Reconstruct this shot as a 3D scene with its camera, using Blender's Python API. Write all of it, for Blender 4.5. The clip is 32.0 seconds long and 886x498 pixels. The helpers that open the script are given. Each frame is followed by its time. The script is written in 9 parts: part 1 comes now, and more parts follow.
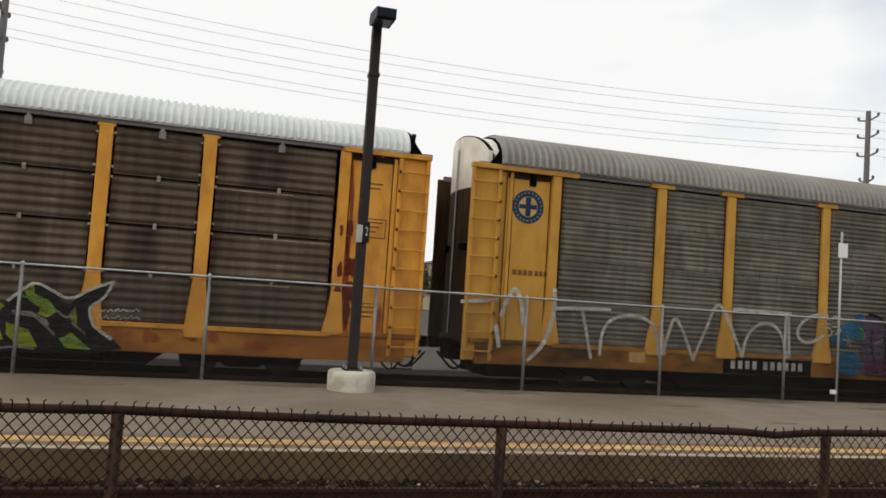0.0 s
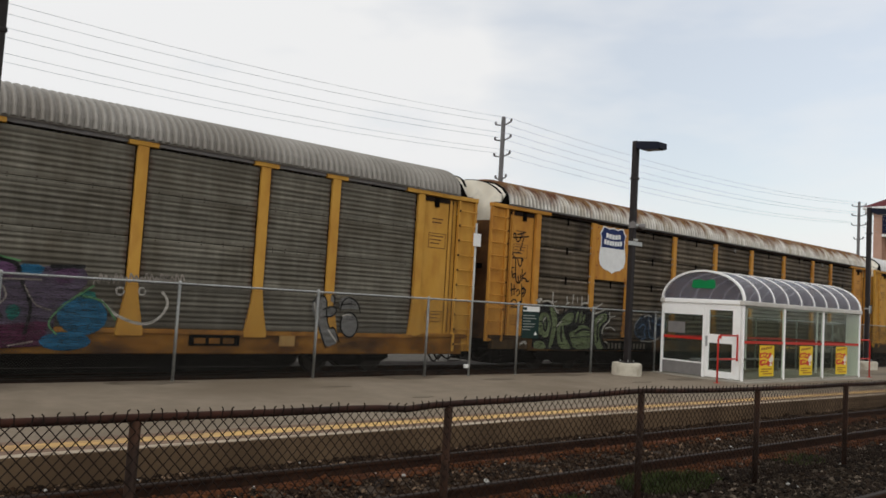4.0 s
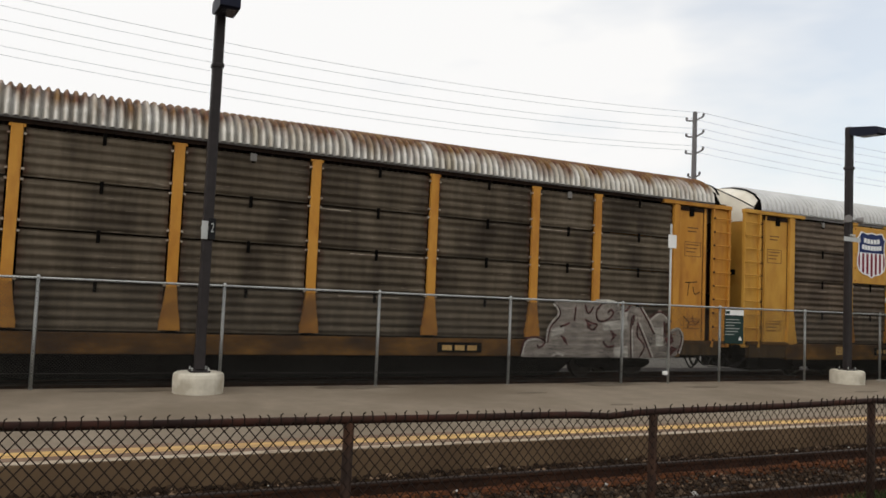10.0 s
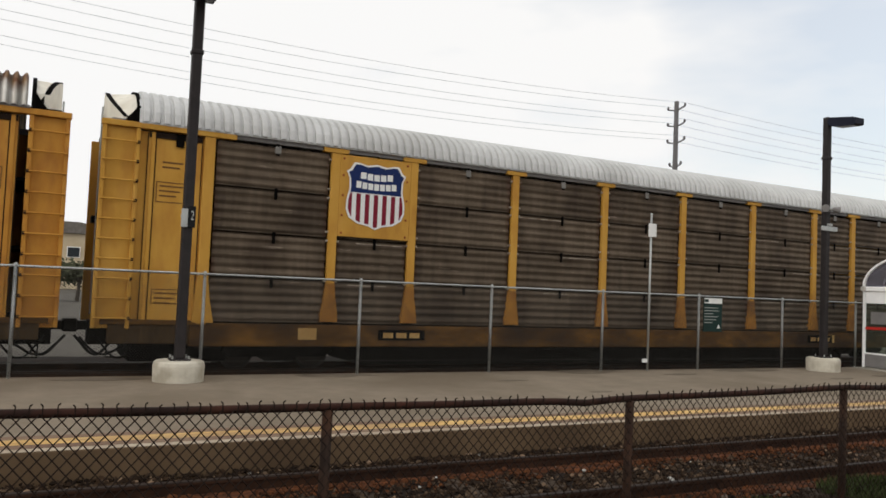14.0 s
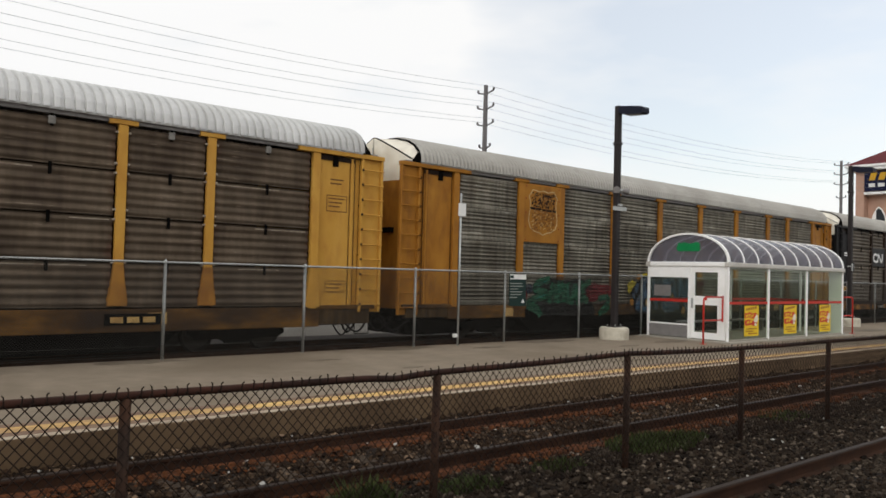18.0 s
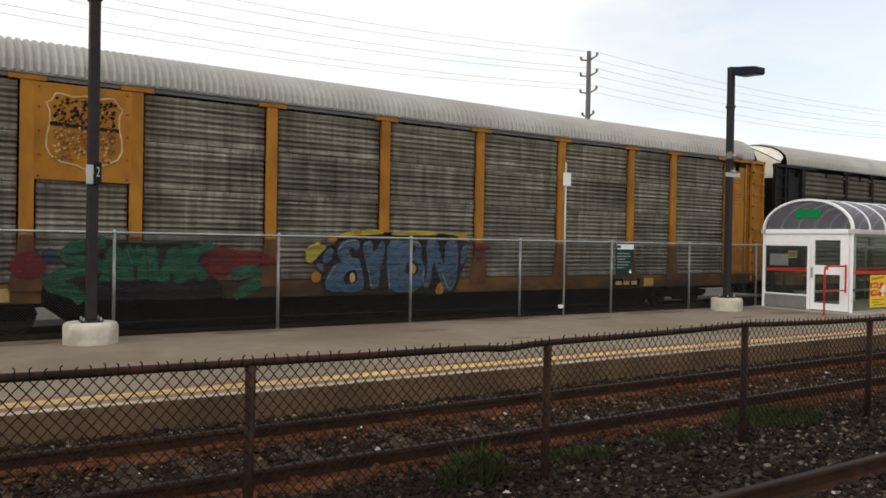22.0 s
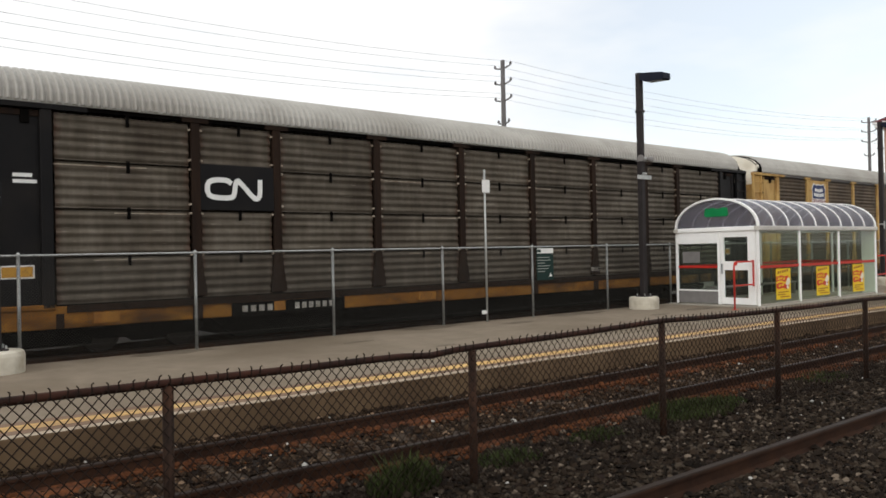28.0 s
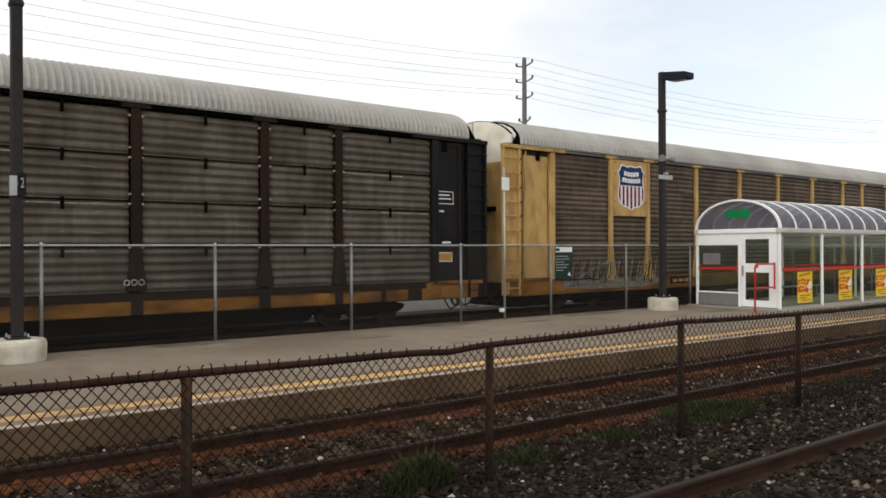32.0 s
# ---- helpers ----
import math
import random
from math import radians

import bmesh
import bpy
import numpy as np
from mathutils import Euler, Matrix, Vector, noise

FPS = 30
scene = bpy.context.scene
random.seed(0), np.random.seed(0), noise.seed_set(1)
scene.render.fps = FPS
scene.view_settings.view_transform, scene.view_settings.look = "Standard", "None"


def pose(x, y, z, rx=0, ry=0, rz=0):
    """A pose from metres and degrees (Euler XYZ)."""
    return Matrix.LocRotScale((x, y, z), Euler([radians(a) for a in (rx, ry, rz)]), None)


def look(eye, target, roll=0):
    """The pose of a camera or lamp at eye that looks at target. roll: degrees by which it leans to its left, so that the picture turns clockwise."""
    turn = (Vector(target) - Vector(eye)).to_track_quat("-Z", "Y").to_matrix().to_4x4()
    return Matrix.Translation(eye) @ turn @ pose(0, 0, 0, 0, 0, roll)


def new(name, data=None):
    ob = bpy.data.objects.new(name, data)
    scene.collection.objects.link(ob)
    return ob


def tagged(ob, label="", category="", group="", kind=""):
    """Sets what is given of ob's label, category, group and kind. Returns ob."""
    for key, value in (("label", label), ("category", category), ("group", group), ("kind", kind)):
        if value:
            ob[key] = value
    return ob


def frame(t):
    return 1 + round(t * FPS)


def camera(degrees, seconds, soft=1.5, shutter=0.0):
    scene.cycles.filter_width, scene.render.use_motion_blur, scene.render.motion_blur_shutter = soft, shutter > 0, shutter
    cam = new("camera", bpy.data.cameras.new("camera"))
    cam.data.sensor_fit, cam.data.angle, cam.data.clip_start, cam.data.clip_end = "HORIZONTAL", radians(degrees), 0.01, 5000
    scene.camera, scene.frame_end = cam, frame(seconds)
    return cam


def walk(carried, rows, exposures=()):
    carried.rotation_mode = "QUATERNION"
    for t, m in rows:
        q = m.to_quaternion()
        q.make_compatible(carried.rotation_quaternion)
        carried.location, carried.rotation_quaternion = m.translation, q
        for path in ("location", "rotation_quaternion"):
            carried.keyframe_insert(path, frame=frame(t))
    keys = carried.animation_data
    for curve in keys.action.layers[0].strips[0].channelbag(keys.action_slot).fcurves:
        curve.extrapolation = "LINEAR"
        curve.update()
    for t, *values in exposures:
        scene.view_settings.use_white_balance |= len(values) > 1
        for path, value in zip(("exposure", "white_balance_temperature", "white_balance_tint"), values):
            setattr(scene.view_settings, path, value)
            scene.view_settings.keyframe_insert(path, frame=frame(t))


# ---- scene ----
cam = camera(58.9, 32.0, soft=1.65)
PATH = [
    (0.0, pose(0.002, 0.060, 1.786, 93.44, -3.82, -15.42)),
    (0.5, pose(0.006, 0.057, 1.791, 93.31, -3.94, -15.78)),
    (1.0, pose(0.028, 0.044, 1.795, 93.12, -4.04, -19.38)),
    (1.5, pose(0.046, 0.015, 1.814, 93.24, -3.74, -24.41)),
    (2.0, pose(0.062, 0.020, 1.817, 93.77, -3.54, -27.82)),
    (2.5, pose(0.077, -0.004, 1.815, 93.85, -3.23, -30.68)),
    (3.0, pose(0.095, -0.016, 1.813, 93.68, -3.42, -33.52)),
    (3.5, pose(0.112, -0.036, 1.816, 93.54, -3.44, -36.85)),
    (4.0, pose(0.109, -0.044, 1.810, 93.83, -3.33, -39.58)),
    (4.5, pose(0.122, -0.035, 1.813, 93.90, -3.32, -40.23)),
    (6.5, pose(0.112, -0.012, 1.795, 93.88, -2.84, -36.73)),
    (7.0, pose(0.107, -0.006, 1.795, 93.79, -2.49, -34.16)),
    (7.5, pose(0.094, 0.016, 1.794, 93.72, -2.40, -31.39)),
    (8.0, pose(0.076, 0.022, 1.793, 93.54, -2.69, -28.77)),
    (8.5, pose(0.074, 0.019, 1.794, 93.33, -2.73, -27.34)),
    (9.0, pose(0.075, 0.032, 1.787, 93.50, -2.60, -26.67)),
    (9.5, pose(0.074, 0.014, 1.791, 93.67, -2.65, -26.43)),
    (10.0, pose(0.071, 0.024, 1.796, 93.61, -2.39, -25.86)),
    (10.5, pose(0.075, 0.015, 1.799, 93.36, -2.33, -26.57)),
    (11.0, pose(0.070, 0.022, 1.795, 93.07, -2.41, -27.61)),
    (11.5, pose(0.074, 0.021, 1.798, 93.45, -2.51, -28.64)),
    (12.0, pose(0.076, 0.012, 1.803, 93.49, -2.45, -28.73)),
    (12.5, pose(0.076, 0.017, 1.797, 93.44, -2.25, -28.78)),
    (13.0, pose(0.075, 0.012, 1.795, 93.23, -2.17, -28.43)),
    (13.5, pose(0.080, 0.001, 1.789, 92.84, -2.43, -27.04)),
    (15.5, pose(0.103, -0.062, 1.812, 92.85, -1.28, -30.81)),
    (16.0, pose(0.046, -0.042, 1.793, 92.11, -0.33, -37.19)),
    (16.5, pose(0.056, -0.055, 1.806, 93.09, -1.94, -40.03)),
    (17.0, pose(0.089, -0.072, 1.791, 92.46, -2.32, -39.82)),
    (17.5, pose(0.102, -0.076, 1.798, 92.05, -2.22, -40.38)),
    (18.0, pose(0.112, -0.077, 1.799, 91.75, -1.55, -40.46)),
    (18.5, pose(0.116, -0.055, 1.798, 92.20, -0.77, -40.03)),
    (19.0, pose(0.110, -0.051, 1.802, 92.51, -0.19, -39.61)),
    (19.5, pose(0.098, -0.064, 1.799, 91.41, -0.16, -38.56)),
    (20.0, pose(0.088, -0.043, 1.778, 90.11, -1.42, -36.26)),
    (20.5, pose(0.089, -0.050, 1.791, 90.05, -1.06, -36.10)),
    (21.0, pose(0.071, -0.045, 1.783, 89.19, -1.11, -35.04)),
    (21.5, pose(0.059, -0.025, 1.786, 89.30, -0.94, -33.41)),
    (22.0, pose(0.059, -0.038, 1.789, 89.50, -0.98, -33.03)),
    (22.5, pose(0.070, -0.049, 1.790, 89.17, -0.85, -33.81)),
    (23.0, pose(0.078, -0.062, 1.789, 89.25, -0.06, -36.76)),
    (23.5, pose(0.085, -0.058, 1.788, 89.58, -0.06, -38.25)),
    (24.0, pose(0.083, -0.067, 1.794, 90.17, 0.56, -38.68)),
    (24.5, pose(0.086, -0.057, 1.786, 90.55, 0.98, -38.77)),
    (25.0, pose(0.082, -0.062, 1.785, 90.56, 1.00, -38.52)),
    (25.5, pose(0.091, -0.063, 1.787, 90.65, 0.90, -38.94)),
    (27.5, pose(0.081, -0.045, 1.769, 90.32, 1.16, -38.55)),
    (28.0, pose(0.084, -0.037, 1.767, 90.24, 1.23, -38.66)),
    (28.5, pose(0.090, -0.037, 1.767, 90.32, 1.17, -38.38)),
    (29.0, pose(0.087, -0.035, 1.764, 90.19, 0.93, -38.38)),
    (29.5, pose(0.091, -0.035, 1.767, 90.01, 0.84, -38.12)),
    (30.0, pose(0.087, -0.030, 1.765, 90.02, 0.70, -38.16)),
    (30.5, pose(0.086, -0.030, 1.767, 89.92, 0.46, -38.18)),
    (31.0, pose(0.083, -0.024, 1.764, 89.97, 0.51, -37.56)),
    (31.5, pose(0.084, -0.026, 1.765, 89.96, 0.51, -37.48)),
    (32.0, pose(0.084, -0.022, 1.763, 90.04, 0.24, -37.34)),
]
walk(cam, PATH, exposures=[(0.0, -0.16, 6600, 10), (3.0, -0.1, 6600, 10), (4.0, -0.3, 6550, 10), (5.0, -0.3, 6550, 10), (7.0, -0.2, 6600, 10), (9.0, -0.14, 6650, 10), (13.5, -0.16, 6650, 10), (16.0, -0.1, 6600, 10), (19.0, -0.14, 6600, 10), (23.0, 0.0, 6600, 10), (32.0, 0.0, 6550, 10)])

# ---- world and sun ----
world = bpy.data.worlds.new("overcast_sky")
scene.world = world
world.use_nodes = True
wn, wl = world.node_tree.nodes, world.node_tree.links
wn.clear()
w_out = wn.new("ShaderNodeOutputWorld")
w_bg = wn.new("ShaderNodeBackground")
w_sky = wn.new("ShaderNodeTexSky")
w_sky.sky_type, w_sky.sun_disc = "NISHITA", False
w_sky.sun_elevation, w_sky.sun_rotation = radians(27), radians(112)
w_sky.air_density, w_sky.dust_density = 1.1, 0.6
w_dim = wn.new("ShaderNodeMix")
w_dim.data_type, w_dim.blend_type = "RGBA", "MULTIPLY"
w_dim.inputs["Factor"].default_value = 1.0
w_dim.inputs["B"].default_value = (0.15, 0.15, 0.15, 1)
w_co = wn.new("ShaderNodeTexCoord")
w_map = wn.new("ShaderNodeMapping")
w_map.inputs["Scale"].default_value = (1.0, 1.0, 3.2)
w_map.inputs["Location"].default_value = (0.35, 0.2, 0.0)
w_noise = wn.new("ShaderNodeTexNoise")
w_noise.inputs["Scale"].default_value = 1.5
w_noise.inputs["Detail"].default_value = 5.0
w_noise.inputs["Roughness"].default_value = 0.55
w_ramp = wn.new("ShaderNodeValToRGB")
w_ramp.color_ramp.elements[0].position, w_ramp.color_ramp.elements[0].color = 0.02, (0.55, 0.55, 0.55, 1)
w_ramp.color_ramp.elements[1].position, w_ramp.color_ramp.elements[1].color = 0.17, (1, 1, 1, 1)
w_cloud = wn.new("ShaderNodeMix")
w_cloud.data_type = "RGBA"
w_cloud.inputs["B"].default_value = (1.0, 1.01, 1.02, 1)
w_bg.inputs["Strength"].default_value = 1.05
wl.new(w_co.outputs["Generated"], w_map.inputs["Vector"])
wl.new(w_map.outputs["Vector"], w_noise.inputs["Vector"])
w_dot = wn.new("ShaderNodeVectorMath")
w_dot.operation = "DOT_PRODUCT"
w_dot.inputs[1].default_value = (0.842, 0.441, 0.31)
w_open = wn.new("ShaderNodeMapRange")
w_open.inputs["From Min"].default_value, w_open.inputs["From Max"].default_value = 0.935, 1.0
w_open.inputs["To Min"].default_value, w_open.inputs["To Max"].default_value = -0.11, -0.34
w_thin = wn.new("ShaderNodeMath")
w_thin.operation = "MULTIPLY_ADD"
w_thin.inputs[1].default_value = 0.72
wl.new(w_co.outputs["Generated"], w_dot.inputs[0])
wl.new(w_dot.outputs["Value"], w_open.inputs["Value"])
wl.new(w_noise.outputs["Fac"], w_thin.inputs[0])
wl.new(w_open.outputs["Result"], w_thin.inputs[2])
wl.new(w_thin.outputs["Value"], w_ramp.inputs["Fac"])
wl.new(w_sky.outputs["Color"], w_dim.inputs["A"])
wl.new(w_dim.outputs["Result"], w_cloud.inputs["A"])
wl.new(w_ramp.outputs["Color"], w_cloud.inputs["Factor"])
wl.new(w_cloud.outputs["Result"], w_bg.inputs["Color"])
wl.new(w_bg.outputs["Background"], w_out.inputs["Surface"])

sun = new("sun", bpy.data.lights.new("sun", "SUN"))
sun.data.energy, sun.data.angle, sun.data.color = 0.85, radians(30), (1.0, 0.96, 0.9)
sun.matrix_world = look((-24, -9, 13), (0, 0, 0))


# ---- materials ----
def ramp_node(n, stops):
    r = n.new("ShaderNodeValToRGB")
    while len(r.color_ramp.elements) < len(stops):
        r.color_ramp.elements.new(0.5)
    for e, (p, c) in zip(r.color_ramp.elements, stops):
        e.position, e.color = p, (*c, 1)
    return r


def surface(name, stops, scale=6.0, stretch=(1, 1, 1), rough=0.7, metal=0.0, bump=0.2, fine=60.0, stain=None, stain_scale=1.2, stain_amount=0.5, piece=0.0, spec=0.1):
    """Base colour from a stretched noise ramp, a second large stain colour, fine grain in bump and roughness."""
    m = bpy.data.materials.new(name)
    m.use_nodes = True
    n, l = m.node_tree.nodes, m.node_tree.links
    b = n["Principled BSDF"]
    co, mp = n.new("ShaderNodeTexCoord"), n.new("ShaderNodeMapping")
    info = n.new("ShaderNodeObjectInfo")
    off = n.new("ShaderNodeVectorMath")
    off.operation = "MULTIPLY_ADD"
    off.inputs[1].default_value = (37.0, 13.0, 21.0)
    l.new(info.outputs["Random"], off.inputs[0])
    l.new(co.outputs["Object"], off.inputs[2])
    mp.inputs["Scale"].default_value = stretch
    l.new(off.outputs["Vector"], mp.inputs["Vector"])
    nz = n.new("ShaderNodeTexNoise")
    nz.inputs["Scale"].default_value, nz.inputs["Detail"].default_value, nz.inputs["Roughness"].default_value = scale, 6.0, 0.62
    l.new(mp.outputs["Vector"], nz.inputs["Vector"])
    r = ramp_node(n, stops)
    l.new(nz.outputs["Fac"], r.inputs["Fac"])
    colour = r.outputs["Color"]
    if stain:
        ns = n.new("ShaderNodeTexNoise")
        ns.inputs["Scale"].default_value, ns.inputs["Detail"].default_value = stain_scale, 5.0
        l.new(mp.outputs["Vector"], ns.inputs["Vector"])
        rs = ramp_node(n, [(0.46, (0, 0, 0)), (0.68, (stain_amount,) * 3)])
        l.new(ns.outputs["Fac"], rs.inputs["Fac"])
        mx = n.new("ShaderNodeMix")
        mx.data_type = "RGBA"
        mx.inputs["B"].default_value = (*stain, 1)
        l.new(rs.outputs["Color"], mx.inputs["Factor"])
        l.new(colour, mx.inputs["A"])
        colour = mx.outputs["Result"]
    if piece:
        mu = n.new("ShaderNodeMath")
        mu.operation = "MULTIPLY_ADD"
        mu.inputs[1].default_value, mu.inputs[2].default_value = 2 * piece, 1 - piece
        l.new(info.outputs["Random"], mu.inputs[0])
        hs = n.new("ShaderNodeHueSaturation")
        l.new(mu.outputs["Value"], hs.inputs["Value"])
        l.new(colour, hs.inputs["Color"])
        colour = hs.outputs["Color"]
    l.new(colour, b.inputs["Base Color"])
    nf = n.new("ShaderNodeTexNoise")
    nf.inputs["Scale"].default_value, nf.inputs["Detail"].default_value = fine, 3.0
    l.new(off.outputs["Vector"], nf.inputs["Vector"])
    bp = n.new("ShaderNodeBump")
    bp.inputs["Strength"].default_value, bp.inputs["Distance"].default_value = bump, 0.01
    l.new(nf.outputs["Fac"], bp.inputs["Height"])
    l.new(bp.outputs["Normal"], b.inputs["Normal"])
    rr = n.new("ShaderNodeMapRange")
    rr.inputs["To Min"].default_value, rr.inputs["To Max"].default_value = max(rough - 0.15, 0.03), min(rough + 0.15, 1)
    l.new(nz.outputs["Fac"], rr.inputs["Value"])
    l.new(rr.outputs["Result"], b.inputs["Roughness"])
    b.inputs["Metallic"].default_value = metal
    b.inputs["Specular IOR Level"].default_value = spec
    return m


def plain(name, c, rough=0.6, metal=0.0, var=0.12, scale=5.0, **kw):
    lo, hi = tuple(max(0, x * (1 - var)) for x in c), tuple(min(1, x * (1 + var)) for x in c)
    return surface(name, [(0.3, lo), (0.7, hi)], scale=scale, rough=rough, metal=metal, bump=kw.pop("bump", 0.08), **kw)


def glass_material(name, tint, gloss=0.02, haze=0.0, haze_colour=(0.5, 0.5, 0.5), ior=1.4):
    """Thin glazing: tinted see-through with mirror gloss that grows at a slant, and some dusty haze."""
    m = bpy.data.materials.new(name)
    m.use_nodes = True
    n, l = m.node_tree.nodes, m.node_tree.links
    n.remove(n["Principled BSDF"])
    tr, gl, df = n.new("ShaderNodeBsdfTransparent"), n.new("ShaderNodeBsdfGlossy"), n.new("ShaderNodeBsdfDiffuse")
    fr, m1, m2, nz = n.new("ShaderNodeLayerWeight"), n.new("ShaderNodeMixShader"), n.new("ShaderNodeMixShader"), n.new("ShaderNodeTexNoise")
    tr.inputs["Color"].default_value = (*tint, 1)
    gl.inputs["Roughness"].default_value = gloss
    df.inputs["Color"].default_value = (*haze_colour, 1)
    pw, ma = n.new("ShaderNodeMath"), n.new("ShaderNodeMath")
    pw.operation, ma.operation = "POWER", "MULTIPLY_ADD"
    base = ((ior - 1) / (ior + 1)) ** 2
    pw.inputs[1].default_value, ma.inputs[1].default_value, ma.inputs[2].default_value = 5.0, 0.4, 0.5 * base
    l.new(fr.outputs["Facing"], pw.inputs[0])
    l.new(pw.outputs["Value"], ma.inputs[0])
    nz.inputs["Scale"].default_value = 2.5
    mr = n.new("ShaderNodeMapRange")
    mr.inputs["To Min"].default_value, mr.inputs["To Max"].default_value = haze * 0.5, haze * 1.5
    l.new(nz.outputs["Fac"], mr.inputs["Value"])
    l.new(mr.outputs["Result"], m1.inputs["Fac"])
    l.new(tr.outputs["BSDF"], m1.inputs[1])
    l.new(df.outputs["BSDF"], m1.inputs[2])
    l.new(ma.outputs["Value"], m2.inputs["Fac"])
    l.new(m1.outputs["Shader"], m2.inputs[1])
    l.new(gl.outputs["BSDF"], m2.inputs[2])
    l.new(m2.outputs["Shader"], n["Material Output"].inputs["Surface"])
    return m


def spray(name, c, wear=0.35):
    """Spray paint on ribbed sheet: uneven cover, with the ribs showing through in relief."""
    m = plain(name, c, 0.6, var=0.25, scale=1.6, stain=tuple(0.45 * x + 0.02 for x in c), stain_scale=1.1, stain_amount=0.5)
    n, l = m.node_tree.nodes, m.node_tree.links
    co, wv, bp = n.new("ShaderNodeTexCoord"), n.new("ShaderNodeTexWave"), n.new("ShaderNodeBump")
    wv.bands_direction, wv.wave_profile = "Z", "SIN"
    wv.inputs["Scale"].default_value, wv.inputs["Distortion"].default_value = 1.64, 0.4
    bp.inputs["Strength"].default_value, bp.inputs["Distance"].default_value = 0.3, 0.04
    l.new(co.outputs["Object"], wv.inputs["Vector"])
    l.new(wv.outputs["Fac"], bp.inputs["Height"])
    l.new(bp.outputs["Normal"], n["Principled BSDF"].inputs["Normal"])
    # weathered cover: level wear along the ribs and small chips, through which the sheet shows
    mp, nw, rw = n.new("ShaderNodeMapping"), n.new("ShaderNodeTexNoise"), n.new("ShaderNodeMapRange")
    mp.inputs["Scale"].default_value = (1.3, 1.0, 9.0)
    nw.inputs["Scale"].default_value, nw.inputs["Detail"].default_value, nw.inputs["Roughness"].default_value = 2.2, 7.0, 0.75
    rw.inputs["From Min"].default_value, rw.inputs["From Max"].default_value = 0.36 + 0.2 * wear, 0.5 + 0.2 * wear
    rw.inputs["To Min"].default_value, rw.inputs["To Max"].default_value = 1.0 - wear, 1.0
    l.new(co.outputs["Object"], mp.inputs["Vector"])
    l.new(mp.outputs["Vector"], nw.inputs["Vector"])
    l.new(nw.outputs["Fac"], rw.inputs["Value"])
    l.new(rw.outputs["Result"], n["Principled BSDF"].inputs["Alpha"])
    return m


def rust_roof():
    m = surface("rust_blotched_rib_shaded_roof", [(0.3, (0.42, 0.39, 0.34)), (0.5, (0.62, 0.6, 0.55)), (0.7, (0.72, 0.7, 0.66))], scale=1.6, stretch=(2.5, 1, 0.5), rough=0.55, metal=0.1, stain=(0.3, 0.24, 0.14), stain_scale=1.3, stain_amount=0.6)
    n, l = m.node_tree.nodes, m.node_tree.links
    b = n["Principled BSDF"]
    old = b.inputs["Base Color"].links[0].from_socket
    co, sp, nz = n.new("ShaderNodeTexCoord"), n.new("ShaderNodeSeparateXYZ"), n.new("ShaderNodeTexNoise")
    mp = n.new("ShaderNodeMapping")
    mp.inputs["Scale"].default_value = (1.5, 0.5, 0.6)
    nz.inputs["Scale"].default_value, nz.inputs["Detail"].default_value = 1.2, 9.0
    l.new(co.outputs["Object"], sp.inputs["Vector"])
    l.new(co.outputs["Object"], mp.inputs["Vector"])
    l.new(mp.outputs["Vector"], nz.inputs["Vector"])
    ad = n.new("ShaderNodeMath")
    ad.operation = "MULTIPLY_ADD"
    ad.inputs[1].default_value = 1.3
    l.new(nz.outputs["Fac"], ad.inputs[0])
    l.new(sp.outputs["Z"], ad.inputs[2])
    mr = n.new("ShaderNodeMapRange")
    mr.inputs["From Min"].default_value, mr.inputs["From Max"].default_value = 5.9, 6.24
    l.new(ad.outputs["Value"], mr.inputs["Value"])
    hue = ramp_node(n, [(0.35, (0.2, 0.115, 0.045)), (0.6, (0.11, 0.045, 0.025))])
    nh = n.new("ShaderNodeTexNoise")
    nh.inputs["Scale"].default_value, nh.inputs["Detail"].default_value = 5.0, 5.0
    l.new(mp.outputs["Vector"], nh.inputs["Vector"])
    l.new(nh.outputs["Fac"], hue.inputs["Fac"])
    mx = n.new("ShaderNodeMix")
    mx.data_type = "RGBA"
    l.new(hue.outputs["Color"], mx.inputs["B"])
    l.new(mr.outputs["Result"], mx.inputs["Factor"])
    l.new(old, mx.inputs["A"])
    # Rib shading painted into the colour: dark along grooves, brighter on crests.
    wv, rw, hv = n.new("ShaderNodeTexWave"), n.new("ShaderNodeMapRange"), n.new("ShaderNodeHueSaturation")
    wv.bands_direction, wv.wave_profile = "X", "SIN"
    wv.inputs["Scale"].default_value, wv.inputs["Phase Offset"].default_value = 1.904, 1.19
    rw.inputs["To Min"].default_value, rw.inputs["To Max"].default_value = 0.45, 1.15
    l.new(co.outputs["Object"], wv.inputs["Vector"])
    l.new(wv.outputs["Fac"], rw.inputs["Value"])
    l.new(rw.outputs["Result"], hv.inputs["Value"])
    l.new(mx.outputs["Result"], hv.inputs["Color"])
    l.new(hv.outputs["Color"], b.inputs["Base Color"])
    return m


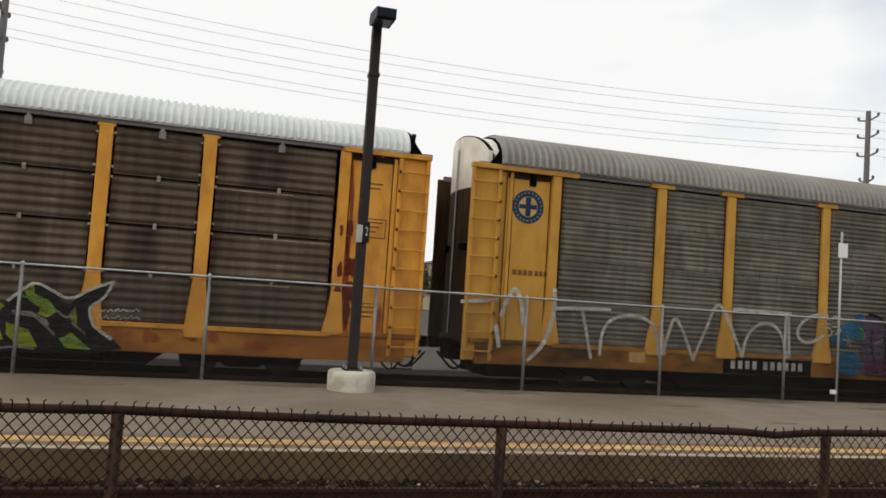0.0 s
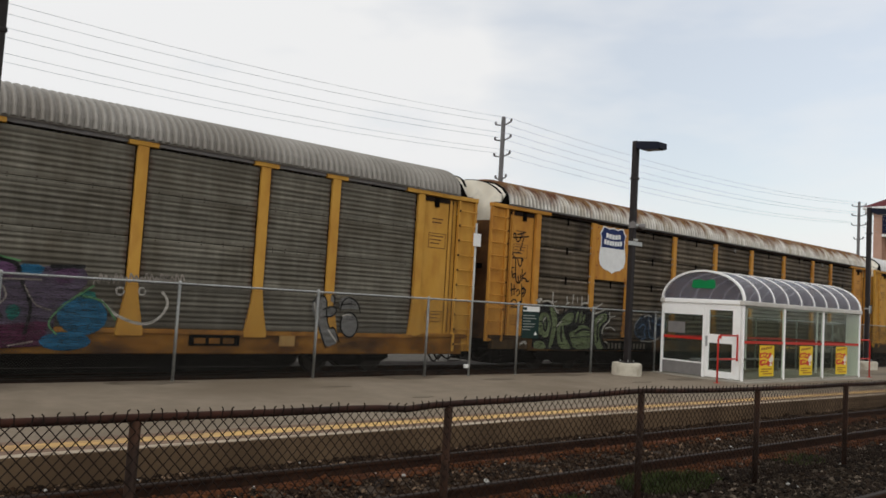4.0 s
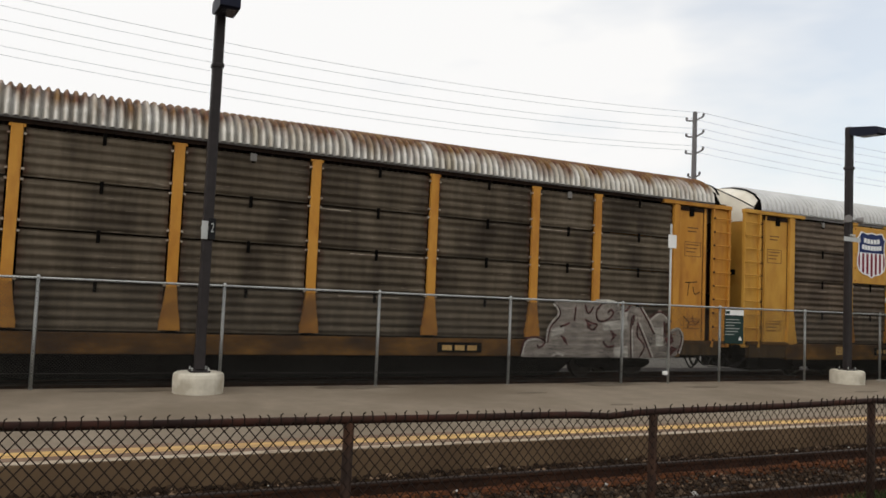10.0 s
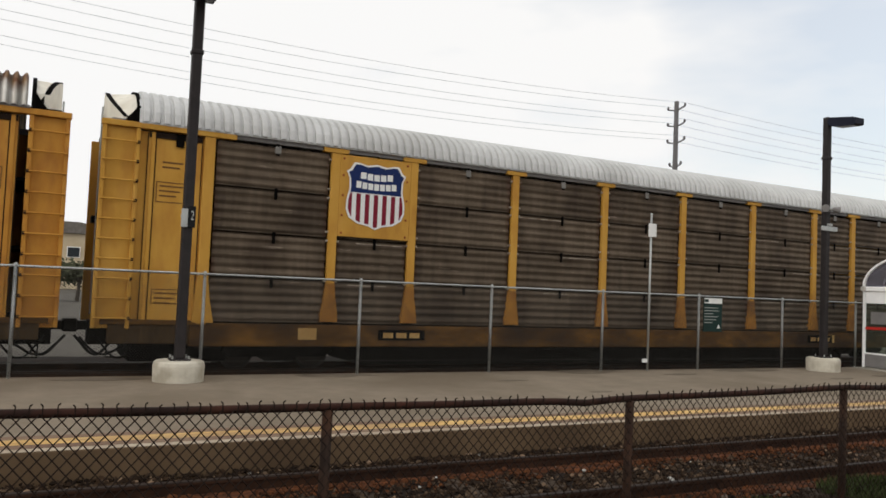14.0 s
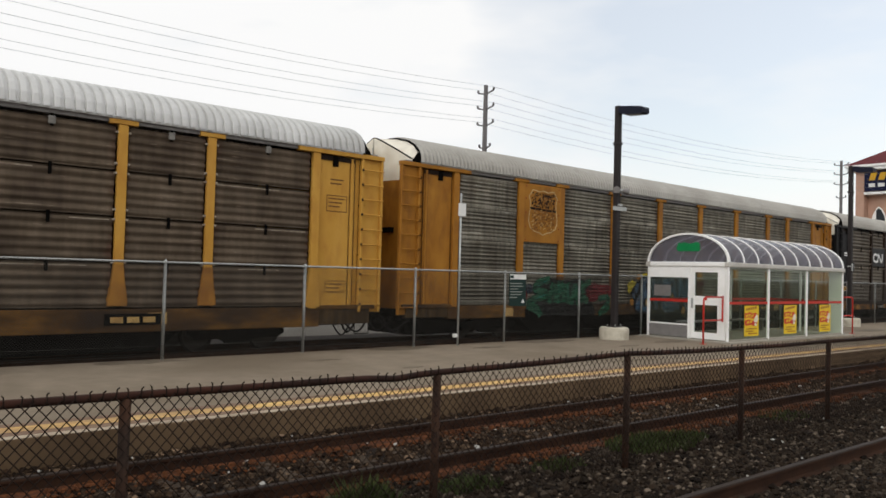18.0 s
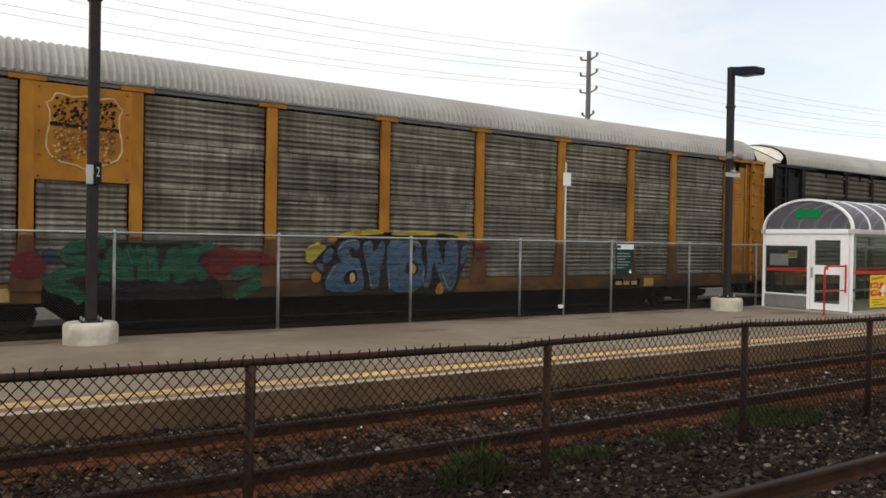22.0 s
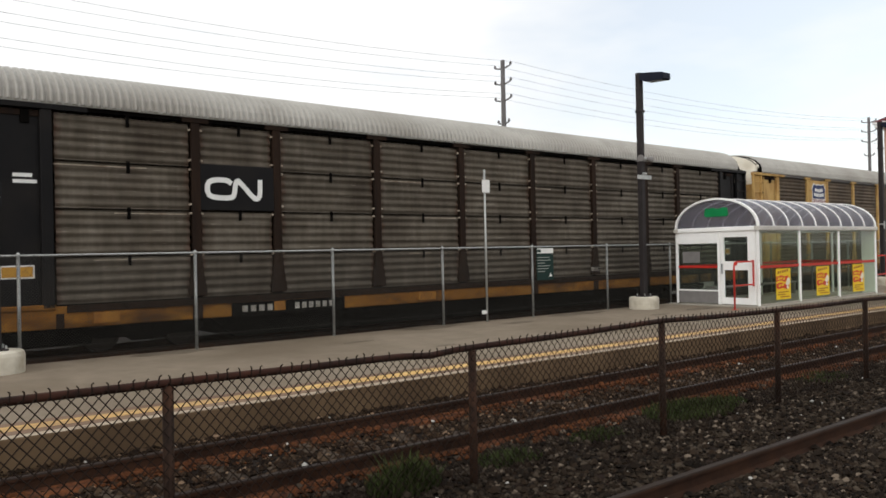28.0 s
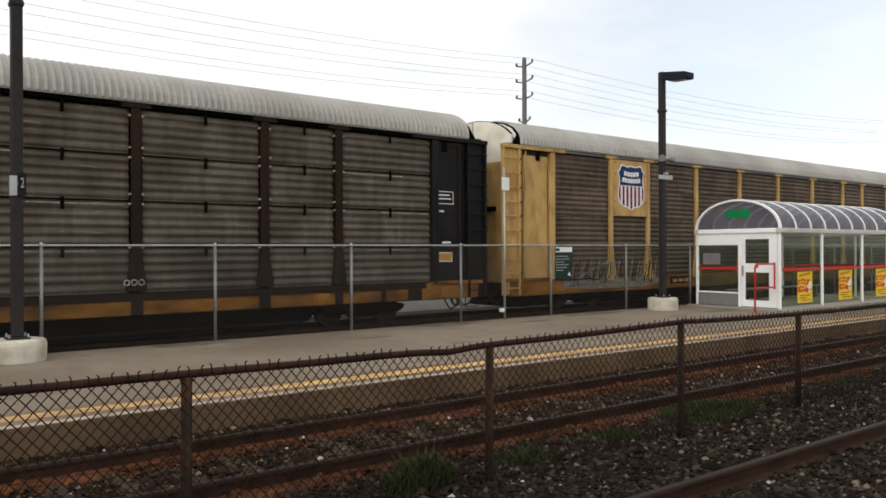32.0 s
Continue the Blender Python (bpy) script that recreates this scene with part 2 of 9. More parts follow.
def sheet(name, lo, mid, hi, soot, **kw):
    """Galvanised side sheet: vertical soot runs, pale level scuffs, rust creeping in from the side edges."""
    m = surface(name, [(0.25, lo), (0.5, mid), (0.78, hi)], scale=2.4, stretch=kw.get("run", (1.0, 1.0, 0.6)), rough=0.6, metal=0.1, stain=soot, stain_scale=0.8, stain_amount=kw.get("soot_amount", 0.65), piece=kw.get("piece", 0.1))
    n, l = m.node_tree.nodes, m.node_tree.links
    b = n["Principled BSDF"]
    old = b.inputs["Base Color"].links[0].from_socket
    off = [q for q in n if q.type == "VECT_MATH"][0]
    mp, nz = n.new("ShaderNodeMapping"), n.new("ShaderNodeTexNoise")
    mp.inputs["Scale"].default_value = (0.9, 1.0, 13.0)
    nz.inputs["Scale"].default_value, nz.inputs["Detail"].default_value, nz.inputs["Roughness"].default_value = 1.3, 4.0, 0.7
    l.new(off.outputs["Vector"], mp.inputs["Vector"])
    l.new(mp.outputs["Vector"], nz.inputs["Vector"])
    rs = ramp_node(n, [(0.62, (0, 0, 0)), (0.74, (kw.get("scuff", 0.55),) * 3)])
    l.new(nz.outputs["Fac"], rs.inputs["Fac"])
    m1 = n.new("ShaderNodeMix")
    m1.data_type = "RGBA"
    m1.inputs["B"].default_value = (*tuple(min(0.5, 2.2 * c + 0.05) for c in hi), 1)
    l.new(rs.outputs["Color"], m1.inputs["Factor"])
    l.new(old, m1.inputs["A"])
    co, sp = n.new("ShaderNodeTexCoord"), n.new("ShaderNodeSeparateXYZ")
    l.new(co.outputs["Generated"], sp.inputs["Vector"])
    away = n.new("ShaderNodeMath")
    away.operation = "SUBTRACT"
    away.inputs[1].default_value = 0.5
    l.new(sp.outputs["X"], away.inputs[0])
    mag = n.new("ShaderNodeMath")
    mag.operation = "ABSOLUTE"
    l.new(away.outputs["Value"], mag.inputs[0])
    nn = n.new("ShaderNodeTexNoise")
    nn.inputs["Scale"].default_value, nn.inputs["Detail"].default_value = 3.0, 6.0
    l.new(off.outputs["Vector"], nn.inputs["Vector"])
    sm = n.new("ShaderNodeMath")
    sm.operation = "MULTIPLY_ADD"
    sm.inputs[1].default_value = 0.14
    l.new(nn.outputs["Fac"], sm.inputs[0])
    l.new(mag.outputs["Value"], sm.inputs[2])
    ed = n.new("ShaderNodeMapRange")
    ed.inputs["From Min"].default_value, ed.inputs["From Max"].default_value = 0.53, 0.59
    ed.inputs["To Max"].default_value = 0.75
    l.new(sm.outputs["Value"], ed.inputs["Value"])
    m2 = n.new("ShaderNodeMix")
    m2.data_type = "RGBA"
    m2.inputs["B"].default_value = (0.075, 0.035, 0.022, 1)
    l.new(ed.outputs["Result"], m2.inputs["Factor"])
    plaid = m1.outputs["Result"]
    for size, sc, amt in (((0.12, 1.0, 7.0), 2.2, kw.get("band", 0.22)), ((5.0, 1.0, 0.08), 1.6, kw.get("lap", 0.12))):
        mq, nq, rq, hq = n.new("ShaderNodeMapping"), n.new("ShaderNodeTexNoise"), n.new("ShaderNodeMapRange"), n.new("ShaderNodeHueSaturation")
        mq.inputs["Scale"].default_value = size
        nq.inputs["Scale"].default_value, nq.inputs["Detail"].default_value = sc, 3.0
        rq.inputs["From Min"].default_value, rq.inputs["From Max"].default_value = 0.3, 0.7
        rq.inputs["To Min"].default_value, rq.inputs["To Max"].default_value = 1 - amt, 1 + amt
        l.new(off.outputs["Vector"], mq.inputs["Vector"])
        l.new(mq.outputs["Vector"], nq.inputs["Vector"])
        l.new(nq.outputs["Fac"], rq.inputs["Value"])
        l.new(rq.outputs["Result"], hq.inputs["Value"])
        l.new(plaid, hq.inputs["Color"])
        plaid = hq.outputs["Color"]
    l.new(plaid, m2.inputs["A"])
    l.new(m2.outputs["Result"], b.inputs["Base Color"])
    return m


M = {}
M["yellow"] = surface("worn_yellow_paint", [(0.25, (0.465, 0.237, 0.0391)), (0.5, (0.53, 0.284, 0.0539)), (0.8, (0.567, 0.321, 0.0744))], scale=1.6, stretch=(1.3, 1.3, 0.6), rough=0.55, stain=(0.316, 0.121, 0.0279), stain_scale=2.4, stain_amount=0.35)
M["ochre"] = surface("aged_ochre_paint", [(0.25, (0.43, 0.185, 0.028)), (0.5, (0.5, 0.235, 0.042)), (0.8, (0.55, 0.28, 0.06))], scale=1.6, stretch=(1.3, 1.3, 0.6), rough=0.55, stain=(0.26, 0.085, 0.025), stain_scale=2.4, stain_amount=0.45)
M["rust_end"] = surface("rusted_brown_end_paint", [(0.3, (0.07, 0.035, 0.02)), (0.55, (0.14, 0.07, 0.032)), (0.8, (0.27, 0.14, 0.045))], scale=1.8, rough=0.7)
M["orange"] = surface("aged_orange_yellow_paint", [(0.25, (0.27, 0.11, 0.016)), (0.5, (0.35, 0.15, 0.022)), (0.8, (0.42, 0.195, 0.032))], scale=1.6, stretch=(1.3, 1.3, 0.6), rough=0.55, stain=(0.15, 0.058, 0.018), stain_scale=2.4, stain_amount=0.45)
M["tan"] = surface("faded_tan_yellow_paint", [(0.25, (0.44, 0.275, 0.1)), (0.5, (0.52, 0.335, 0.125)), (0.8, (0.58, 0.39, 0.16))], scale=1.6, stretch=(1.3, 1.3, 0.6), rough=0.65, stain=(0.28, 0.14, 0.05), stain_scale=2.4, stain_amount=0.6)
M["amber"] = surface("sun_faded_amber_paint", [(0.25, (0.56, 0.24, 0.03)), (0.5, (0.66, 0.31, 0.05)), (0.8, (0.72, 0.37, 0.075))], scale=1.6, stretch=(1.3, 1.3, 0.6), rough=0.55, stain=(0.26, 0.075, 0.03), stain_scale=2.4, stain_amount=0.4)
M["sill"] = surface("grimy_yellow_sill", [(0.3, (0.1, 0.042, 0.013)), (0.5, (0.24, 0.105, 0.021)), (0.75, (0.38, 0.185, 0.036))], scale=1.4, stretch=(0.7, 1, 1.6), rough=0.7, stain=(0.04, 0.024, 0.016), stain_scale=0.9, stain_amount=0.9)
M["rust_sill"] = surface("rusty_orange_sill", [(0.3, (0.2, 0.07, 0.02)), (0.5, (0.36, 0.145, 0.03)), (0.75, (0.5, 0.235, 0.045))], scale=1.4, stretch=(0.7, 1, 1.6), rough=0.7, stain=(0.13, 0.035, 0.018), stain_scale=0.9, stain_amount=0.7)
M["dark_sill"] = surface("soot_black_and_yellow_sill", [(0.3, (0.05, 0.026, 0.012)), (0.5, (0.11, 0.055, 0.017)), (0.78, (0.27, 0.13, 0.028))], scale=1.4, stretch=(0.7, 1, 1.6), rough=0.7, stain=(0.03, 0.02, 0.015), stain_scale=0.9, stain_amount=0.9)
M["flare"] = surface("dirty_orange_post_foot", [(0.3, (0.24, 0.10, 0.025)), (0.7, (0.42, 0.2, 0.04))], scale=3, rough=0.7, stain=(0.09, 0.05, 0.03), stain_amount=0.6)
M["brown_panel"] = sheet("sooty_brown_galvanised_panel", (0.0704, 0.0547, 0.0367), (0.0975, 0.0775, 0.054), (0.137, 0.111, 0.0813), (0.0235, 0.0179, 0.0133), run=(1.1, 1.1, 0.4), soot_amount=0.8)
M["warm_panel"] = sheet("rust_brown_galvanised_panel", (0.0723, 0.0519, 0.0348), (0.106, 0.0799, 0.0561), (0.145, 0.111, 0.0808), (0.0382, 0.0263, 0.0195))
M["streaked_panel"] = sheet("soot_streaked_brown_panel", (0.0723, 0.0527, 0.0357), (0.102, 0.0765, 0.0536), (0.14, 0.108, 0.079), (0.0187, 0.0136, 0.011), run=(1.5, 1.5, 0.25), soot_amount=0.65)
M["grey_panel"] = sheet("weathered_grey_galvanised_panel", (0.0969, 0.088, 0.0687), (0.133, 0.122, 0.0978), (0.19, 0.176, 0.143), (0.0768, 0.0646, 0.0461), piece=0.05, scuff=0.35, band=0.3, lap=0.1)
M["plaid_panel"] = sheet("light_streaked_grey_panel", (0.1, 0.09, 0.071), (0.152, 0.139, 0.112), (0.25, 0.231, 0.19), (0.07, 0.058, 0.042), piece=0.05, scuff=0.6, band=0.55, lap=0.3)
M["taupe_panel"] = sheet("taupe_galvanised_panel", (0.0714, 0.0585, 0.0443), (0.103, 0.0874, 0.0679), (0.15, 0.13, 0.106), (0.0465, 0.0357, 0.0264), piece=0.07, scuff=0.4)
M["roof_grey"] = surface("grey_galvanised_roof", [(0.3, (0.335, 0.321, 0.293)), (0.7, (0.484, 0.47, 0.437))], scale=1.0, rough=0.5, metal=0.15, stain=(0.251, 0.233, 0.205), stain_scale=0.5, stain_amount=0.6)
M["roof_grimy"] = surface("grimy_galvanised_roof", [(0.3, (0.25, 0.235, 0.21)), (0.7, (0.37, 0.35, 0.32))], scale=1.0, rough=0.55, metal=0.1, stain=(0.19, 0.17, 0.145), stain_scale=0.5, stain_amount=0.6)
M["roof_silver"] = surface("bright_galvanised_roof", [(0.3, (0.5, 0.5, 0.49)), (0.7, (0.66, 0.66, 0.65))], scale=0.8, rough=0.45, metal=0.25, stain=(0.38, 0.37, 0.35), stain_scale=0.35, stain_amount=0.5)
M["roof_white"] = surface("white_galvanised_roof", [(0.3, (0.62, 0.64, 0.62)), (0.7, (0.78, 0.8, 0.78))], scale=0.8, rough=0.45, metal=0.1, stain=(0.5, 0.52, 0.48), stain_scale=0.5, stain_amount=0.4)
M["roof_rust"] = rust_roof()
M["white_end"] = plain("cream_white_end_paint", (0.78, 0.74, 0.64), 0.5, stain=(0.38, 0.3, 0.2), stain_scale=2.5, stain_amount=0.4)
M["car_black"] = plain("black_car_paint", (0.009, 0.0085, 0.009), 0.5, stain=(0.02, 0.017, 0.015), stain_scale=0.8, stain_amount=0.6)
M["rusty_post"] = surface("near_black_rusty_post", [(0.3, (0.012, 0.0075, 0.0055)), (0.7, (0.03, 0.017, 0.011))], scale=2, stretch=(2, 2, 0.4), rough=0.75)
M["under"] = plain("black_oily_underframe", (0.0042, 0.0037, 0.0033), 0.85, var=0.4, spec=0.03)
M["ghost_edge"] = plain("pale_tan_decal_edge", (0.5, 0.36, 0.17), 0.7, var=0.3)
M["ghost_brown"] = plain("peeled_brown_decal", (0.17, 0.075, 0.02), 0.7, var=0.3)
M["rust_blotch"] = plain("dark_red_rust_blotch", (0.13, 0.026, 0.014), 0.8, var=0.4, scale=9)
M["rust_run"] = plain("red_rust_run", (0.27, 0.075, 0.025), 0.75, var=0.3)
M["sooty_foot"] = surface("sooty_brown_post_foot", [(0.3, (0.05, 0.027, 0.016)), (0.7, (0.15, 0.07, 0.022))], scale=2.5, rough=0.75)
M["clip"] = plain("pale_rusty_clip", (0.34, 0.29, 0.23), 0.6, var=0.3, scale=9, stain=(0.12, 0.05, 0.025), stain_scale=5, stain_amount=0.6)
M["galv_hanger"] = plain("dull_galvanised_hanger", (0.2, 0.19, 0.175), 0.6, var=0.3, scale=9)
M["wheel"] = plain("worn_steel_wheel", (0.03, 0.024, 0.02), 0.6, metal=0.3, var=0.3)
M["rubber"] = plain("black_rubber_hose", (0.012, 0.012, 0.012), 0.6)
M["white_paint"] = plain("white_paint", (0.78, 0.78, 0.76), 0.4, stain=(0.6, 0.58, 0.52), stain_scale=1.0, stain_amount=0.3)
M["logo_blue"] = plain("navy_blue_decal", (0.012, 0.025, 0.10), 0.45)
M["logo_red"] = plain("dark_red_decal", (0.19, 0.015, 0.03), 0.45)
M["logo_white"] = plain("white_decal", (0.76, 0.76, 0.74), 0.45, var=0.06)
M["mark_dark"] = plain("dark_brown_stencil", (0.17, 0.085, 0.03), 0.6)
M["mark_white"] = plain("chalky_white_stencil", (0.446, 0.425, 0.383), 0.7, var=0.3, stain=(0.16, 0.128, 0.0952), stain_scale=4.0, stain_amount=0.6)
M["mark_faded"] = plain("faded_grey_stencil", (0.11, 0.095, 0.075), 0.7, var=0.3)
M["asphalt"] = surface("worn_platform_asphalt", [(0.3, (0.199, 0.162, 0.121)), (0.7, (0.261, 0.214, 0.162))], scale=2.5, rough=0.85, bump=0.35, fine=90, stain=(0.137, 0.106, 0.0738), stain_scale=0.35, stain_amount=0.65)
M["edge_concrete"] = surface("brown_stained_concrete", [(0.3, (0.1, 0.064, 0.036)), (0.7, (0.158, 0.106, 0.062))], scale=2.2, rough=0.85, bump=0.3, fine=50, stain=(0.0658, 0.0418, 0.0245), stain_scale=1.1, stain_amount=0.7)
M["edge_line"] = surface("worn_cream_line", [(0.34, (0.2, 0.15, 0.105)), (0.46, (0.38, 0.31, 0.23)), (0.62, (0.46, 0.39, 0.3))], scale=4, stretch=(0.6, 1.4, 1), rough=0.8)
M["yellow_line"] = surface("worn_yellow_line", [(0.3, (0.34, 0.215, 0.1)), (0.48, (0.6, 0.38, 0.14)), (0.7, (0.72, 0.5, 0.2))], scale=5, stretch=(0.5, 1.6, 1), rough=0.75, stain=(0.3, 0.2, 0.12), stain_scale=1.4, stain_amount=0.6)
M["dirt_band"] = surface("reddish_dirt_on_asphalt", [(0.3, (0.17, 0.105, 0.075)), (0.7, (0.25, 0.175, 0.125))], scale=3, stretch=(0.4, 1.5, 1), rough=0.9, bump=0.35, fine=70, stain=(0.11, 0.065, 0.045), stain_scale=1.2, stain_amount=0.6)
M["concrete"] = surface("pale_cast_concrete", [(0.3, (0.5, 0.46, 0.37)), (0.7, (0.64, 0.6, 0.51))], scale=4, rough=0.85, bump=0.3, fine=70, stain=(0.26, 0.22, 0.16), stain_scale=2.6, stain_amount=0.6)
M["slab"] = surface("light_concrete_slab", [(0.3, (0.28, 0.26, 0.22)), (0.7, (0.38, 0.35, 0.3))], scale=2, rough=0.85, bump=0.3)
M["galv"] = plain("galvanised_steel", (0.42, 0.43, 0.42), 0.45, metal=0.6, var=0.15)
M["galv_wire"] = plain("dull_galvanised_wire", (0.05, 0.047, 0.042), 0.6, metal=0.2)
M["brown_steel"] = surface("rusty_brown_fence_pipe", [(0.3, (0.017, 0.0095, 0.0075)), (0.7, (0.04, 0.019, 0.014))], scale=5, rough=0.7, metal=0.1, stain=(0.08, 0.028, 0.016), stain_scale=2.5, stain_amount=0.5)
M["brown_post"] = surface("rusty_brown_fence_post", [(0.3, (0.022, 0.014, 0.011)), (0.7, (0.052, 0.032, 0.023))], scale=5, rough=0.75, stain=(0.08, 0.034, 0.018), stain_scale=2.5, stain_amount=0.5)
M["brown_wire"] = plain("brown_coated_wire", (0.017, 0.0105, 0.0075), 0.7)
M["rail"] = surface("rusty_rail_steel", [(0.3, (0.02, 0.0105, 0.007)), (0.7, (0.055, 0.026, 0.015))], scale=3, rough=0.85)
M["rail_top"] = plain("polished_rail_head", (0.0292, 0.0193, 0.014), 0.6, metal=0.3, var=0.3)
M["rail_dull"] = plain("dull_rail_head", (0.03, 0.021, 0.017), 0.6, metal=0.3, var=0.25)
M["tie"] = surface("weathered_sleeper_wood", [(0.3, (0.03, 0.021, 0.015)), (0.7, (0.075, 0.0555, 0.039))], scale=3, stretch=(6, 0.6, 6), rough=0.9, bump=0.5, piece=0.25)
M["bed"] = surface("dark_ballast_bed", [(0.3, (0.00805, 0.00575, 0.00437)), (0.6, (0.0161, 0.0115, 0.008625)), (0.8, (0.02875, 0.0207, 0.0161))], scale=14, rough=0.95, bump=0.8, fine=30, stain=(0.0345, 0.01472, 0.007762), stain_scale=0.8, stain_amount=0.5)
M["rust_dust"] = surface("orange_rust_stained_soil", [(0.3, (0.025, 0.01063, 0.00625)), (0.5, (0.075, 0.0275, 0.01188)), (0.75, (0.1875, 0.06625, 0.0225))], scale=7, rough=0.95, bump=0.8, fine=30)
M["ground"] = surface("dusty_grey_ground", [(0.3, (0.095, 0.087, 0.074)), (0.7, (0.145, 0.132, 0.115))], scale=0.3, rough=0.95, bump=0.3, fine=20)
M["bronze"] = plain("dark_bronze_lamp_paint", (0.03, 0.026, 0.026), 0.5, var=0.2)
M["lamp_navy"] = plain("dark_navy_lamp_paint", (0.012, 0.014, 0.026), 0.5, var=0.2)
M["pale_stone"] = plain("pale_limestone", (0.42, 0.41, 0.38), 0.9, var=0.2)
M["stain"] = surface("dark_oil_stain", [(0.3, (0.1, 0.08, 0.058)), (0.7, (0.18, 0.15, 0.115))], scale=2, rough=0.7)
M["lens"] = plain("dim_lamp_lens", (0.03, 0.034, 0.05), 0.25)
# Grime on the sill ends; on car one's ends it is painted shade.
M["grime_and_shade_end"] = surface("dark_brown_grime_and_shade_paint", [(0.3, (0.03, 0.02, 0.012)), (0.7, (0.09, 0.055, 0.025))], scale=2, stretch=(3, 3, 0.6), rough=0.8)
M["eave_grey"] = plain("weathered_grey_white_paint", (0.55, 0.53, 0.49), 0.5, var=0.12, stain=(0.36, 0.33, 0.28), stain_scale=1.6, stain_amount=0.4)
M["alu"] = plain("white_powder_coated_frame", (0.92, 0.92, 0.91), 0.4, var=0.03, stain=(0.74, 0.71, 0.64), stain_scale=1.5, stain_amount=0.2)
M["red"] = plain("red_enamel", (0.50, 0.035, 0.025), 0.4)
M["glass"] = glass_material("clear_grey_glass", (0.86, 0.9, 0.84), 0.03, 0.015, (0.6, 0.58, 0.48), 1.25)
M["clear_glass"] = glass_material("clear_dark_glass", (0.9, 0.93, 0.92), 0.02, 0.02, (0.5, 0.5, 0.45), 1.25)
M["dome"] = glass_material("smoky_dome_glazing", (0.72, 0.71, 0.74), 0.12, 0.3, (0.27, 0.26, 0.3), 1.3)
M["panel_grey"] = plain("grey_kick_panel", (0.2, 0.19, 0.185), 0.5)
M["poster_yellow"] = plain("yellow_poster", (0.75, 0.52, 0.03), 0.5, var=0.06)
M["poster_red"] = plain("red_poster_print", (0.55, 0.05, 0.03), 0.5)
M["poster_dark"] = plain("dark_poster_print", (0.3, 0.1, 0.02), 0.5)
M["poster_cream"] = plain("cream_poster_print", (0.75, 0.7, 0.6), 0.5)
M["sign_green"] = plain("dark_green_sign", (0.014, 0.032, 0.028), 0.4)
M["logo_green"] = plain("green_transit_sign", (0.01, 0.22, 0.07), 0.4)
M["sign_white"] = plain("white_sign_face", (0.75, 0.75, 0.73), 0.4, var=0.05)
M["sign_text"] = plain("faded_sign_print", (0.3, 0.32, 0.3), 0.5, var=0.1)
M["sign_black"] = plain("black_sign_face", (0.012, 0.012, 0.013), 0.4)
M["pole_wood"] = surface("grey_weathered_pole", [(0.3, (0.10, 0.095, 0.095)), (0.7, (0.17, 0.16, 0.16))], scale=3, stretch=(4, 4, 0.3), rough=0.85)
M["cable"] = plain("pale_grey_cable", (0.4, 0.41, 0.43), 0.6)
M["beige"] = surface("pale_beige_stucco", [(0.3, (0.5, 0.4, 0.27)), (0.7, (0.6, 0.5, 0.35))], scale=0.6, rough=0.9)
M["shingle_grey"] = surface("brown_grey_shingle_roof", [(0.3, (0.13, 0.115, 0.1)), (0.7, (0.2, 0.18, 0.16))], scale=2.0, rough=0.9)
M["stucco"] = surface("pink_beige_stucco", [(0.3, (0.44, 0.27, 0.2)), (0.7, (0.52, 0.33, 0.25))], scale=1.0, rough=0.85)
M["roof_red"] = plain("dark_red_roof_sheet", (0.11, 0.022, 0.026), 0.7, var=0.25, scale=2)
M["sign_navy"] = plain("dark_navy_sign_board", (0.012, 0.014, 0.04), 0.4)
M["sign_amber"] = plain("amber_sign_shape", (0.6, 0.34, 0.03), 0.4)
M["window"] = plain("dark_window_glass", (0.03, 0.035, 0.04), 0.12)
M["van_white"] = plain("white_car_paint", (0.7, 0.7, 0.7), 0.25, var=0.05)
M["leaf"] = surface("green_weed_leaf", [(0.3, (0.024, 0.036, 0.011)), (0.7, (0.055, 0.07, 0.022))], scale=3, rough=0.8)
M["tree_leaf"] = surface("grey_green_distant_leaf", [(0.3, (0.05, 0.06, 0.035)), (0.7, (0.1, 0.105, 0.065))], scale=0.6, rough=0.9)
M["bark"] = surface("grey_brown_bark", [(0.3, (0.06, 0.05, 0.04)), (0.7, (0.12, 0.1, 0.085))], scale=3, rough=0.9)


def stone_material(name, k, warm):
    """Crushed stone: each piece takes its own grey-brown."""
    m = bpy.data.materials.new(name)
    m.use_nodes = True
    n, l = m.node_tree.nodes, m.node_tree.links
    b = n["Principled BSDF"]
    g = n.new("ShaderNodeNewGeometry")
    tones = [(0.0, (0.012, 0.01, 0.008)), (0.35, (0.034, 0.029, 0.024)), (0.6, (0.052, 0.04, 0.03)), (0.8, (0.075, 0.068, 0.058)), (0.94, (0.13, 0.12, 0.105)), (0.99, (0.34, 0.32, 0.29))]
    r = ramp_node(n, [(p, (k * warm * c[0], k * c[1], k * c[2] / warm)) for p, c in tones])
    l.new(g.outputs["Random Per Island"], r.inputs["Fac"])
    l.new(r.outputs["Color"], b.inputs["Base Color"])
    b.inputs["Roughness"].default_value = 0.9
    b.inputs["Specular IOR Level"].default_value = 0.1
    return m


